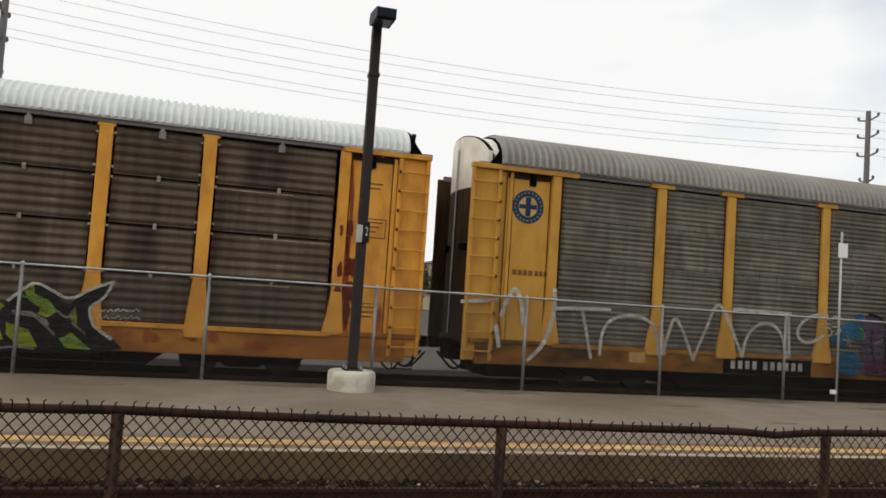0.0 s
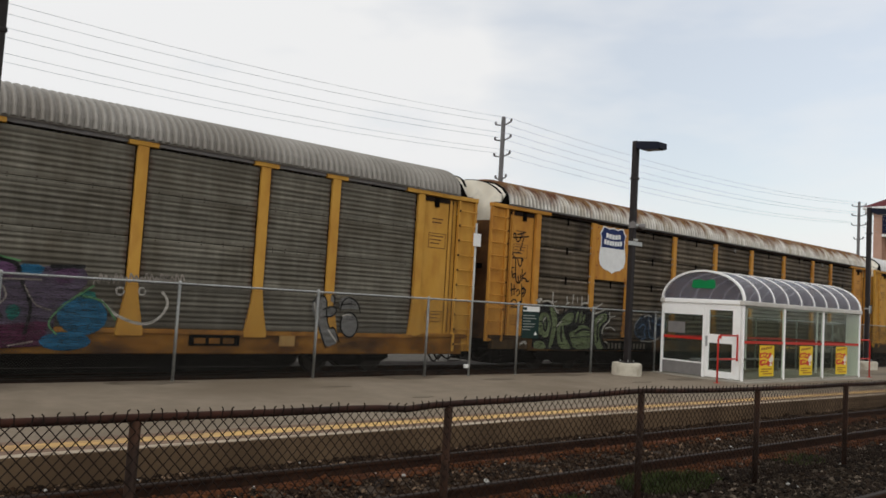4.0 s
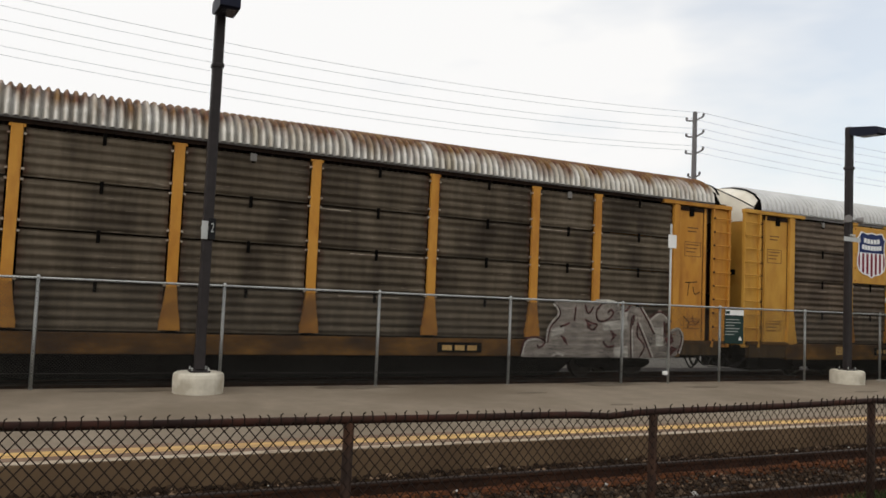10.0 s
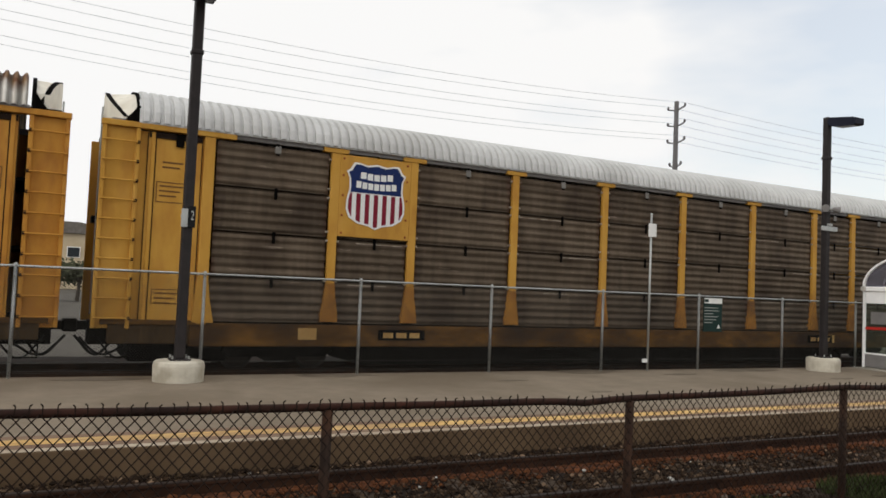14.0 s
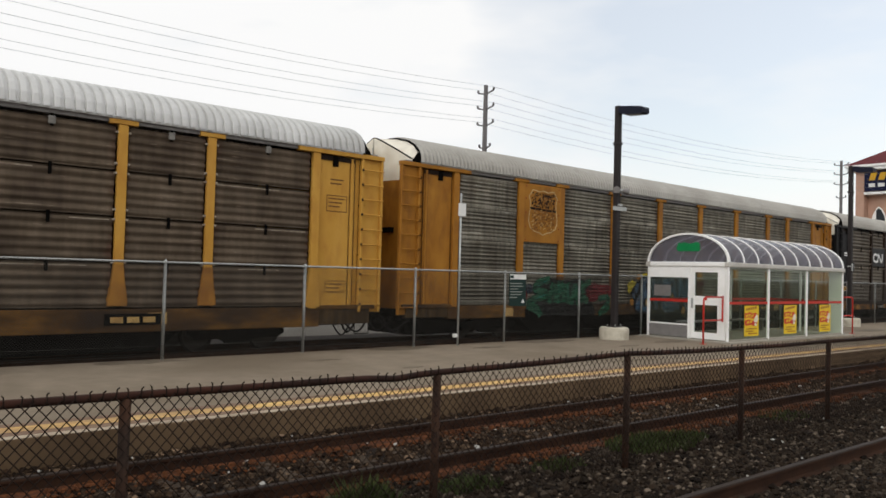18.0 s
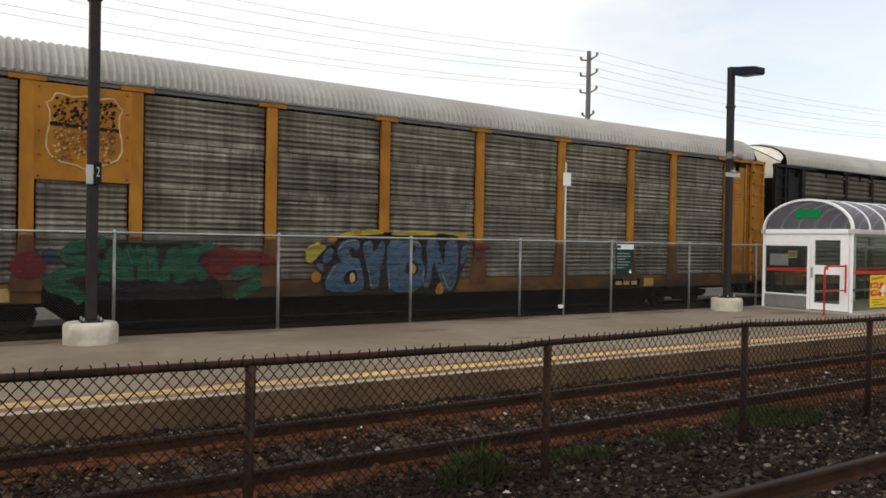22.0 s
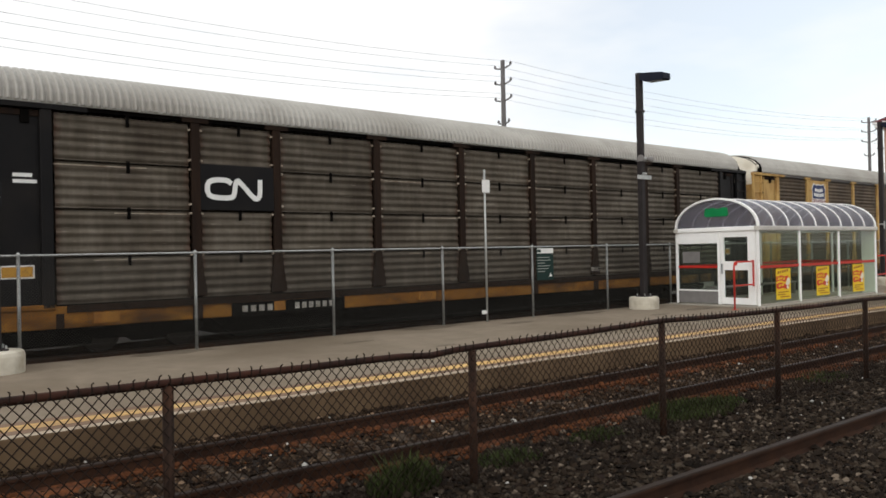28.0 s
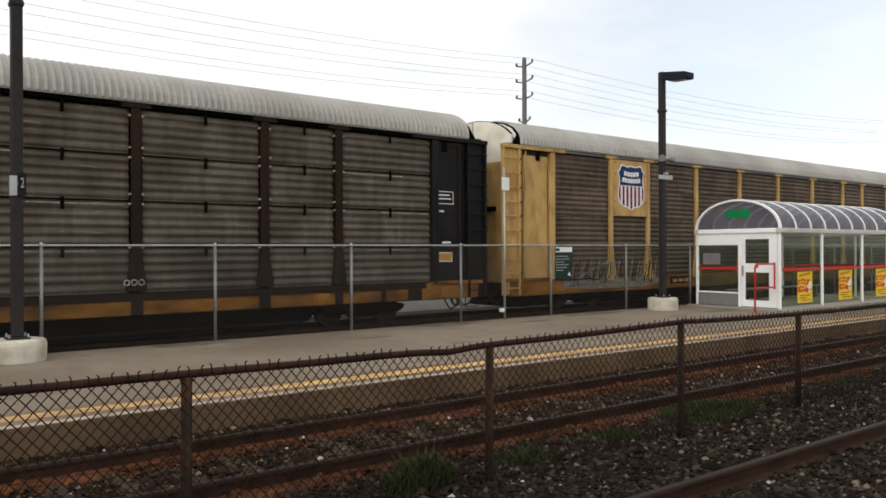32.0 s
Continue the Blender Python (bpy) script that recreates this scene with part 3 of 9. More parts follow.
M["stone"] = stone_material("mixed_crushed_stone", 0.47, 1.4)
M["darker_stone"] = stone_material("darker_crushed_stone", 0.41, 1.2)
M["rust_stone"] = surface("rust_coated_stone", [(0.3, (0.04, 0.0145, 0.0068)), (0.55, (0.085, 0.031, 0.012)), (0.8, (0.17, 0.06, 0.021))], scale=5, rough=0.95)
for key, c in (("lime", (0.22, 0.28, 0.02)), ("ink", (0.012, 0.012, 0.012)), ("chalk", (0.54, 0.51, 0.45)), ("purple", (0.085, 0.065, 0.095)), ("plum", (0.10, 0.05, 0.10)), ("magenta", (0.085, 0.022, 0.05)), ("azure", (0.02, 0.11, 0.2)), ("teal", (0.02, 0.13, 0.11)), ("sage", (0.165, 0.205, 0.1)), ("navy", (0.025, 0.04, 0.065)), ("fog", (0.29, 0.255, 0.22)), ("maroon", (0.09, 0.03, 0.028)), ("jade", (0.02, 0.095, 0.052)), ("crimson", (0.17, 0.018, 0.024)), ("steelblue", (0.068, 0.115, 0.18)), ("lemon", (0.45, 0.36, 0.04)), ("slate", (0.2, 0.195, 0.185)), ("mint", (0.12, 0.28, 0.12))):
    M[key] = spray("spray_" + key, c, {"chalk": 0.45, "fog": 0.4, "navy": 0.55, "crimson": 0.6, "ink": 0.2}.get(key, 0.35))
M["emblem_blue"] = plain("faded_blue_decal", (0.014, 0.036, 0.075), 0.5)


# ---- geometry helpers ----
class Geo:
    """Collects vertices and faces of one mesh."""

    def __init__(self):
        self.v, self.f = [], []

    def add(self, verts, faces):
        k = len(self.v)
        self.v += [tuple(p) for p in verts]
        self.f += [tuple(k + i for i in q) for q in faces]
        return self

    def box(self, x0, x1, y0, y1, z0, z1, c=0.0):
        """A box, with its four long upright edges and rims chamfered by c."""
        if c <= 0:
            v = [(x, y, z) for z in (z0, z1) for x, y in ((x0, y0), (x1, y0), (x1, y1), (x0, y1))]
            return self.add(v, [(0, 3, 2, 1), (4, 5, 6, 7), (0, 1, 5, 4), (1, 2, 6, 5), (2, 3, 7, 6), (3, 0, 4, 7)])
        def ring(i, z):
            return [(x0 + i, y0 + c, z), (x0 + c, y0 + i, z), (x1 - c, y0 + i, z), (x1 - i, y0 + c, z), (x1 - i, y1 - c, z), (x1 - c, y1 - i, z), (x0 + c, y1 - i, z), (x0 + i, y1 - c, z)]
        v = ring(c * 0.7, z0) + ring(0, z0 + c) + ring(0, z1 - c) + ring(c * 0.7, z1)
        f = [tuple(range(7, -1, -1)), tuple(range(24, 32))]
        for k in range(3):
            f += [(8 * k + i, 8 * k + (i + 1) % 8, 8 * k + 8 + (i + 1) % 8, 8 * k + 8 + i) for i in range(8)]
        return self.add(v, f)

    def prism(self, profile, axis, a, b):
        """A closed profile of (u, w) pairs, swept along axis x, y or z from a to b."""
        n = len(profile)
        def at(p, t):
            return {"x": (t, p[0], p[1]), "y": (p[0], t, p[1]), "z": (p[0], p[1], t)}[axis]
        v = [at(p, a) for p in profile] + [at(p, b) for p in profile]
        f = [tuple(range(n - 1, -1, -1)), tuple(range(n, 2 * n))] + [(i, (i + 1) % n, n + (i + 1) % n, n + i) for i in range(n)]
        return self.add(v, f)

    def tube(self, p, q, r, n=8, r2=None, caps=True):
        p, q = Vector(p), Vector(q)
        d = (q - p).normalized()
        s = d.orthogonal().normalized()
        t = d.cross(s)
        r2 = r if r2 is None else r2
        v = [p + r * (math.cos(2 * math.pi * i / n) * s + math.sin(2 * math.pi * i / n) * t) for i in range(n)]
        v += [q + r2 * (math.cos(2 * math.pi * i / n) * s + math.sin(2 * math.pi * i / n) * t) for i in range(n)]
        f = [(i, (i + 1) % n, n + (i + 1) % n, n + i) for i in range(n)]
        if caps:
            f += [tuple(range(n - 1, -1, -1)), tuple(range(n, 2 * n))]
        return self.add(v, f)

    def path(self, pts, r, n=6):
        """One bent tube through the points, with shared rings at the bends."""
        p = [Vector(q) for q in pts]
        k = len(self.v)
        side = None
        for i, q in enumerate(p):
            d = (p[min(i + 1, len(p) - 1)] - p[max(i - 1, 0)]).normalized()
            side = d.orthogonal().normalized() if side is None else (side - side.dot(d) * d).normalized()
            up = d.cross(side)
            self.v += [tuple(q + r * (math.cos(2 * math.pi * a / n) * side + math.sin(2 * math.pi * a / n) * up)) for a in range(n)]
        m = len(p)
        self.f += [(k + i * n + a, k + i * n + (a + 1) % n, k + (i + 1) * n + (a + 1) % n, k + (i + 1) * n + a) for i in range(m - 1) for a in range(n)]
        self.f += [tuple(k + a for a in range(n - 1, -1, -1)), tuple(k + (m - 1) * n + a for a in range(n))]
        return self

    def lathe(self, rows, n=28, centre=(0, 0)):
        """Rows of (radius, z) turned about the upright axis, with flat ends."""
        v = [(centre[0] + r * math.cos(2 * math.pi * i / n), centre[1] + r * math.sin(2 * math.pi * i / n), z) for r, z in rows for i in range(n)]
        f = [(k * n + i, k * n + (i + 1) % n, (k + 1) * n + (i + 1) % n, (k + 1) * n + i) for k in range(len(rows) - 1) for i in range(n)]
        f += [tuple(range(n - 1, -1, -1)), tuple(range((len(rows) - 1) * n, len(rows) * n))]
        return self.add(v, f)

    def ribbon(self, pts, w, y, thick=0.004):
        """A flat stroke of width w along (x, z) points, standing at y, with mitred joints."""
        n = len(pts)
        left, right = [], []
        for i, (x, z) in enumerate(pts):
            a, b = pts[max(i - 1, 0)], pts[min(i + 1, n - 1)]
            d1, d2 = Vector((x - a[0], z - a[1])), Vector((b[0] - x, b[1] - z))
            d1 = d1.normalized() if d1.length > 0 else d2.normalized()
            d2 = d2.normalized() if d2.length > 0 else d1
            t = d1 + d2
            t = t.normalized() if t.length > 0.2 else d2
            k = w / 2 / max(t.dot(d2), 0.55)
            ex = (-t if i == 0 else t if i == n - 1 else t * 0) * w * 0.25
            left.append((x - t.y * k + ex.x, z + t.x * k + ex.y))
            right.append((x + t.y * k + ex.x, z - t.x * k + ex.y))
        v = [(p[0], yy, p[1]) for yy in (y - thick, y) for side in (left, right) for p in side]
        f = []
        for i in range(n - 1):
            f += [(i, i + 1, n + i + 1, n + i), (2 * n + i, 3 * n + i, 3 * n + i + 1, 2 * n + i + 1), (i, 2 * n + i, 2 * n + i + 1, i + 1), (n + i, n + i + 1, 3 * n + i + 1, 3 * n + i)]
        f += [(0, n, 3 * n, 2 * n), (n - 1, 3 * n - 1, 4 * n - 1, 2 * n - 1)]
        return self.add(v, f)

    def mesh(self, name, material):
        me = bpy.data.meshes.new(name)
        me.from_pydata(self.v, [], self.f)
        bm = bmesh.new()
        bm.from_mesh(me)
        bmesh.ops.recalc_face_normals(bm, faces=bm.faces)
        bm.to_mesh(me)
        bm.free()
        me.materials.append(material)
        return me


def part(name, geo, material, parent, label="", smooth=False, m=None):
    me = geo if isinstance(geo, bpy.types.Mesh) else geo.mesh(name, material)
    if smooth:
        for p in me.polygons:
            p.use_smooth = True
    ob = new(name, me)
    ob.parent = parent
    if m is not None:
        ob.matrix_basis = m
    return tagged(ob, label) if label else ob


def thing(name, label, category, m=None, group="", kind=""):
    ob = new(name)
    ob.empty_display_size = 0.2
    if m is not None:
        ob.matrix_basis = m
    return tagged(ob, label, category, group, kind)


def solid(name, geo, material, label, category, kind="", group="", m=None, smooth=False):
    ob = part(name, geo, material, None, "", smooth, m)
    return tagged(ob, label, category, group, kind)


def arc(x, z, r, a0, a1, n=10, sx=1.0):
    return [(x + sx * r * math.cos(radians(a0 + (a1 - a0) * i / n)), z + r * math.sin(radians(a0 + (a1 - a0) * i / n))) for i in range(n + 1)]


# ---- plan, in metres: x along the tracks, y across them, z = 0 on the far platform ----
RAIL_Z = -0.17
BED_Z = -0.33
Y_RAIL = (7.90, 6.395)
Y_NEAR_RAIL = (3.937, 2.432)
Y_EDGE = 8.80
Y_FENCE = 14.81
Y_LAMP = 14.16
Y_WIRES = 37.97
TRAIN_Y0, TRAIN_SLOPE = 16.55, 0.024
TRAIN_TURN = math.degrees(math.atan(TRAIN_SLOPE))


# ---- ground, track bed, platform ----
g = Geo()
N = 24
g.add([(-1500 + 3000 * i / N, -1200 + 2700 * j / N, -0.42) for j in range(N + 1) for i in range(N + 1)],
      [(j * (N + 1) + i, j * (N + 1) + i + 1, (j + 1) * (N + 1) + i + 1, (j + 1) * (N + 1) + i) for j in range(N) for i in range(N)])
solid("ground", g, M["ground"], "dusty grey open ground reaching the horizon", "ground", "structure")


def bed(name, x0, x1, y0, y1, z, label, material, step=0.25, amp=0.02):
    nx, ny = int((x1 - x0) / step), int((y1 - y0) / step)
    v = []
    for j in range(ny + 1):
        for i in range(nx + 1):
            x, y = x0 + (x1 - x0) * i / nx, y0 + (y1 - y0) * j / ny
            e = min(i, nx - i, j, ny - j)
            v.append((x, y, -0.45 if e == 0 else z + amp * noise.noise((x * 1.7, y * 1.7, 0)) + amp * 0.8 * noise.noise((x * 6, y * 6, 3))))
    f = [(j * (nx + 1) + i, j * (nx + 1) + i + 1, (j + 1) * (nx + 1) + i + 1, (j + 1) * (nx + 1) + i) for j in range(ny) for i in range(nx)]
    return solid(name, Geo().add(v, f), material, label, "track bed", "structure")


bed("track_bed", -30, 70, 0.6, Y_EDGE + 0.05, BED_Z, "dark gravel track bed with orange rust stains", M["bed"])
bed("freight_track_bed", -60, 120, 14.95, 22.6, -0.35, "dark oily gravel bed of the freight track", M["bed"], step=0.5)

pf = thing("platform", "worn grey asphalt station platform with painted edge", "platform", kind="structure")
part("surface", Geo().box(-60, 110, Y_EDGE + 0.16, 14.93, -0.45, 0.0), M["asphalt"], pf)
part("edge_beam", Geo().box(-60, 110, Y_EDGE, Y_EDGE + 0.157, -0.45, -0.004, 0.015), M["edge_concrete"], pf, "brown stained concrete platform edge")
part("edge_line", Geo().box(-60, 110, Y_EDGE + 0.006, Y_EDGE + 0.145, -0.004, 0.002), M["edge_line"], pf, "worn white edge line")
part("yellow_line", Geo().box(-60, 110, 9.15, 9.42, -0.01, 0.004), M["yellow_line"], pf, "worn yellow safety line")
part("dirt_band", Geo().box(-60, 110, Y_EDGE + 0.165, 9.145, -0.01, 0.003), M["dirt_band"], pf, "reddish dirt band between the painted lines")
part("dirt_band", Geo().box(-60, 110, 9.425, 9.62, -0.01, 0.003), M["dirt_band"], pf, "reddish dirt band behind the yellow line")
rs = random.Random(12)
for sx, sy, sr in ((5.2, 14.6, 0.9), (8.6, 13.4, 0.35), (11.4, 14.7, 1.2), (13.6, 13.9, 0.5), (16.4, 14.5, 1.0), (17.5, 12.6, 0.4), (19.9, 12.9, 0.8), (1.1, 14.5, 0.7), (-2.0, 13.9, 0.6), (9.4, 11.6, 0.25), (14.8, 11.2, 0.3), (24.0, 10.6, 0.9), (28.5, 10.9, 1.1), (33.0, 12.5, 1.2)):
    pts = [(sx + sr * (0.7 + 0.5 * rs.random()) * math.cos(a), sy + 0.28 * sr * (0.6 + 0.7 * rs.random()) * math.sin(a)) for a in [2 * math.pi * k / 15 for k in range(15)]]
    part("stain", Geo().prism(pts, "z", -0.01, 0.004), M["stain"], pf, "dark oily stain")


def rail(name, y, x0, x1, z_top, turn=None, shine="rail_top"):
    t = thing(name, "rusty steel rail with a worn running head", "rail", kind="structure")
    prof = [(-0.07, -0.16), (0.07, -0.16), (0.07, -0.148), (0.012, -0.128), (0.012, -0.045), (0.036, -0.036), (0.036, -0.012), (-0.036, -0.012), (-0.036, -0.036), (-0.012, -0.045), (-0.012, -0.128), (-0.07, -0.148)]
    part("web", Geo().prism(prof, "x", x0, x1), M["rail"], t)
    part("head", Geo().prism([(-0.036, -0.012), (0.036, -0.012), (0.03, 0.0), (-0.03, 0.0)], "x", x0, x1), M[shine], t)
    t.matrix_basis = pose(0, y, z_top) if turn is None else pose(0, y, z_top, 0, 0, turn)
    return t


for y in Y_RAIL:
    rail("rail", y, -30, 70, RAIL_Z, shine="rail_dull")
for y in Y_NEAR_RAIL:
    rail("rail", y, -30, 70, RAIL_Z)
for y in (TRAIN_Y0 + 0.72, TRAIN_Y0 + 0.72 + 1.505):
    rail("rail", y, -60, 120, RAIL_Z, turn=TRAIN_TURN)



def rust_strip(y, x0, x1):
    """Rust-stained soil on the near side of a rail, of uneven width."""
    v, f = [], []
    n = int((x1 - x0) / 0.12)
    for i in range(n + 1):
        x = x0 + (x1 - x0) * i / n
        w = 0.05 + 0.34 * max(0.0, 0.45 + 0.9 * noise.noise((x * 0.9, y, 2)) + 0.5 * noise.noise((x * 4, y, 5)))
        v += [(x, y - 0.06, -0.292), (x, y - 0.06 - w * 0.6, -0.29 + 0.008 * noise.noise((x * 9, y, 1))), (x, y - 0.06 - w, -0.36)]
    for i in range(n):
        f += [(3 * i, 3 * i + 3, 3 * i + 4, 3 * i + 1), (3 * i + 1, 3 * i + 4, 3 * i + 5, 3 * i + 2)]
    return solid("rust_stain", Geo().add(v, f), M["rust_dust"], "orange rust-stained soil along the rail", "soil", "structure")


for y in Y_RAIL:
    rust_strip(y, -12, 50)


# ---- lamps ----
def lamp_post(x, extras):
    t = thing("platform_lamp", "dark bronze lamp post on a round pale concrete footing", "lamp post", pose(x, Y_LAMP, 0), "platform lamps")
    part("footing", Geo().lathe([(0.425, 0.0), (0.43, 0.27), (0.415, 0.33), (0.38, 0.355)], 32), M["concrete"], t, "pale round concrete footing")
    part("base_plate", Geo().box(-0.17, 0.17, -0.17, 0.17, 0.355, 0.385, 0.008), M["bronze"], t)
    for sx in (-1, 1):
        for sy in (-1, 1):
            part("bolt", Geo().tube((sx * 0.135, sy * 0.135, 0.385), (sx * 0.135, sy * 0.135, 0.44), 0.016, 6), M["galv"], t)
    part("pole", Geo().box(-0.085, 0.085, -0.085, 0.085, 0.385, 6.86, 0.02), M["bronze"], t)
    part("collar", Geo().box(-0.105, 0.105, -0.105, 0.105, 5.7, 5.78, 0.015), M["bronze"], t)
    part("arm", Geo().box(-0.04, 0.04, -0.16, -0.085, 6.66, 6.76, 0.01), M["bronze"], t)
    side = [(-0.13, 6.77), (-0.2, 6.81), (-0.86, 6.72), (-0.95, 6.69), (-0.95, 6.53), (-0.9, 6.51), (-0.32, 6.54), (-0.17, 6.6), (-0.13, 6.66)]
    head = part("lamp_head", Geo().prism(side, "x", -0.17, 0.17), M["lamp_navy"], t, "boxy drooping dark navy lamp head")
    part("lens", Geo().prism([(-0.86, 6.502), (-0.36, 6.532), (-0.36, 6.536), (-0.86, 6.507)], "x", -0.13, 0.13), M["lens"], head)
    for e in extras:
        e(t)
    return t


def number_flag(z):
    def make(t):
        s = part("number_sign", Geo().box(0.0, 0.115, -0.135, -0.115, z - 0.2, z + 0.17, 0.005), M["sign_black"], t, "black platform sign with a white 2")
        cu = bpy.data.curves.new("digit", "FONT")
        cu.body, cu.size, cu.align_x, cu.align_y, cu.extrude = "2", 0.2, "CENTER", "CENTER", 0.002
        cu.materials.append(M["galv"])
        o = new("digit", cu)
        o.parent = s
        o.matrix_basis = pose(0.06, -0.138, z, 90, 0, 0) @ Matrix.Diagonal((0.6, 1.15, 1, 1))
        part("side_plate", Geo().box(-0.12, -0.01, -0.13, -0.1, z - 0.2, z + 0.12, 0.006), M["galv"], t, "grey mounting plate")
        part("bracket", Geo().box(-0.1, 0.1, -0.1, 0.1, z - 0.03, z + 0.03, 0.01), M["galv"], t)
    return make


def speakers(t):
    for sx, zz in ((-1, 4.38), (1, 4.36)):
        a = part("loudspeaker", Geo().tube((sx * 0.1, -0.1, zz), (sx * 0.27, -0.2, zz - 0.03), 0.04, 14, 0.1), M["panel_grey"], t, "grey horn loudspeaker")
        part("bracket", Geo().tube((0, -0.03, zz), (sx * 0.12, -0.1, zz), 0.02, 6), M["bronze"], a)
        part("driver", Geo().tube((sx * 0.04, -0.07, zz), (sx * 0.1, -0.1, zz), 0.055, 10), M["galv"], a)
    part("flag_sign", Geo().box(-0.3, 0.34, -0.11, -0.09, 3.76, 3.88, 0.005), M["galv"], t, "small grey plate across the post")
    part("camera_box", Geo().box(-0.08, 0.08, -0.16, -0.09, 3.89, 3.95, 0.01), M["galv"], t)
    part("cable_tie", Geo().box(-0.095, 0.095, -0.095, 0.095, 4.28, 4.31), M["panel_grey"], t)


lamp_post(2.29, [number_flag(2.85)])
lamp_post(18.89, [speakers])
lamp_post(35.1, [number_flag(2.55)])


# ---- far chain-link fence ----
def link_fabric(x0, x1, z0, z1, pitch, r, y, gap=0.003):
    """Two crossing families of straight diagonal wires."""
    v, f = [], []
    h = z1 - z0
    def wire(ax, az, bx, bz, yy):
        dx, dz = bx - ax, bz - az
        k = math.hypot(dx, dz)
        if k < 1e-6:
            return
        nx, nz = -dz / k * r, dx / k * r
        i = len(v)
        for px, pz in ((ax, az), (bx, bz)):
            v.extend([(px + nx, yy, pz + nz), (px, yy - r, pz), (px - nx, yy, pz - nz), (px, yy + r, pz)])
        f.extend([(i + q, i + (q + 1) % 4, i + 4 + (q + 1) % 4, i + 4 + q) for q in range(4)])
    n = int((x1 - x0 + h) / pitch)
    for k in range(n + 1):
        s = x0 - h + k * pitch
        a, b = max(s, x0), min(s + h, x1)
        if b > a:
            wire(a, z0 + a - s, b, z0 + b - s, y - gap)
            wire(a, z1 - (a - s), b, z1 - (b - s), y + gap)
    return Geo().add(v, f)


FENCE_X = [-18.66 + 3.06 * k for k in range(25)]
ff = thing("platform_fence", "galvanised chain-link fence behind the platform", "fence")
for x in FENCE_X:
    p = part("post", Geo().tube((x, Y_FENCE, -0.05), (x, Y_FENCE, 1.87), 0.03, 10), M["galv"], ff, smooth=True)
    part("cap", Geo().lathe([(0.034, 1.86), (0.034, 1.89), (0.015, 1.915)], 10, (x, Y_FENCE)), M["galv"], p)
part("top_rail", Geo().tube((FENCE_X[0], Y_FENCE, 1.86), (FENCE_X[-1], Y_FENCE, 1.86), 0.021, 8), M["galv"], ff, smooth=True)
part("bottom_wire", Geo().tube((FENCE_X[0], Y_FENCE - 0.03, 0.08), (FENCE_X[-1], Y_FENCE - 0.03, 0.08), 0.004, 4), M["galv_wire"], ff)
part("bottom_wire", Geo().tube((FENCE_X[0], Y_FENCE - 0.035, 0.27), (FENCE_X[-1], Y_FENCE - 0.035, 0.27), 0.006, 4), M["galv_wire"], ff)
tagged(part("fabric", link_fabric(FENCE_X[0], FENCE_X[-1], 0.03, 1.87, 0.055, 0.0024, Y_FENCE - 0.034), M["galv_wire"], ff, "galvanised chain-link mesh"), kind="stuff")

# sign pole and fence sign
sp = thing("sign_pole", "thin galvanised sign pole with a white plate", "sign", pose(13.22, 14.66, 0))
part("pole", Geo().tube((0, 0, 0), (0, 0, 3.82), 0.026, 10), M["galv"], sp, smooth=True)
part("plate", Geo().box(-0.12, 0.13, -0.05, -0.035, 3.24, 3.56, 0.004), M["sign_white"], sp, "white sign plate")
part("clamp_box", Geo().box(-0.15, -0.03, -0.04, 0.04, 0.2, 0.29, 0.01), M["sign_white"], sp, "small white box")
fs = thing("notice_board", "dark green notice sign with white header on the fence", "sign", pose(15.42, Y_FENCE - 0.06, 0))
part("board", Geo().box(-0.32, 0.32, -0.012, 0.012, 0.96, 1.83, 0.005), M["sign_green"], fs)
part("header", Geo().box(-0.31, 0.31, -0.018, -0.0125, 1.68, 1.815), M["sign_white"], fs)
part("header_mark", Geo().box(-0.31, -0.17, -0.022, -0.0185, 1.71, 1.785), M["sign_green"], fs)
for k, wdt in enumerate((0.46, 0.5, 0.3, 0.48, 0.42, 0.28)):
    part("text_bar", Geo().box(-0.3, -0.3 + wdt, -0.016, -0.0125, 1.56 - 0.075 * k, 1.58 - 0.075 * k), M["sign_text"], fs)
part("arrow_mark", Geo().prism([(0.14, 1.05), (0.26, 1.05), (0.2, 1.15)], "y", -0.017, -0.0125), M["sign_white"], fs)


# ---- shelter ----
SX0, SX1, SY0, SY1, SZE, SZA = 21.14, 28.80, 11.86, 14.55, 2.34, 3.19


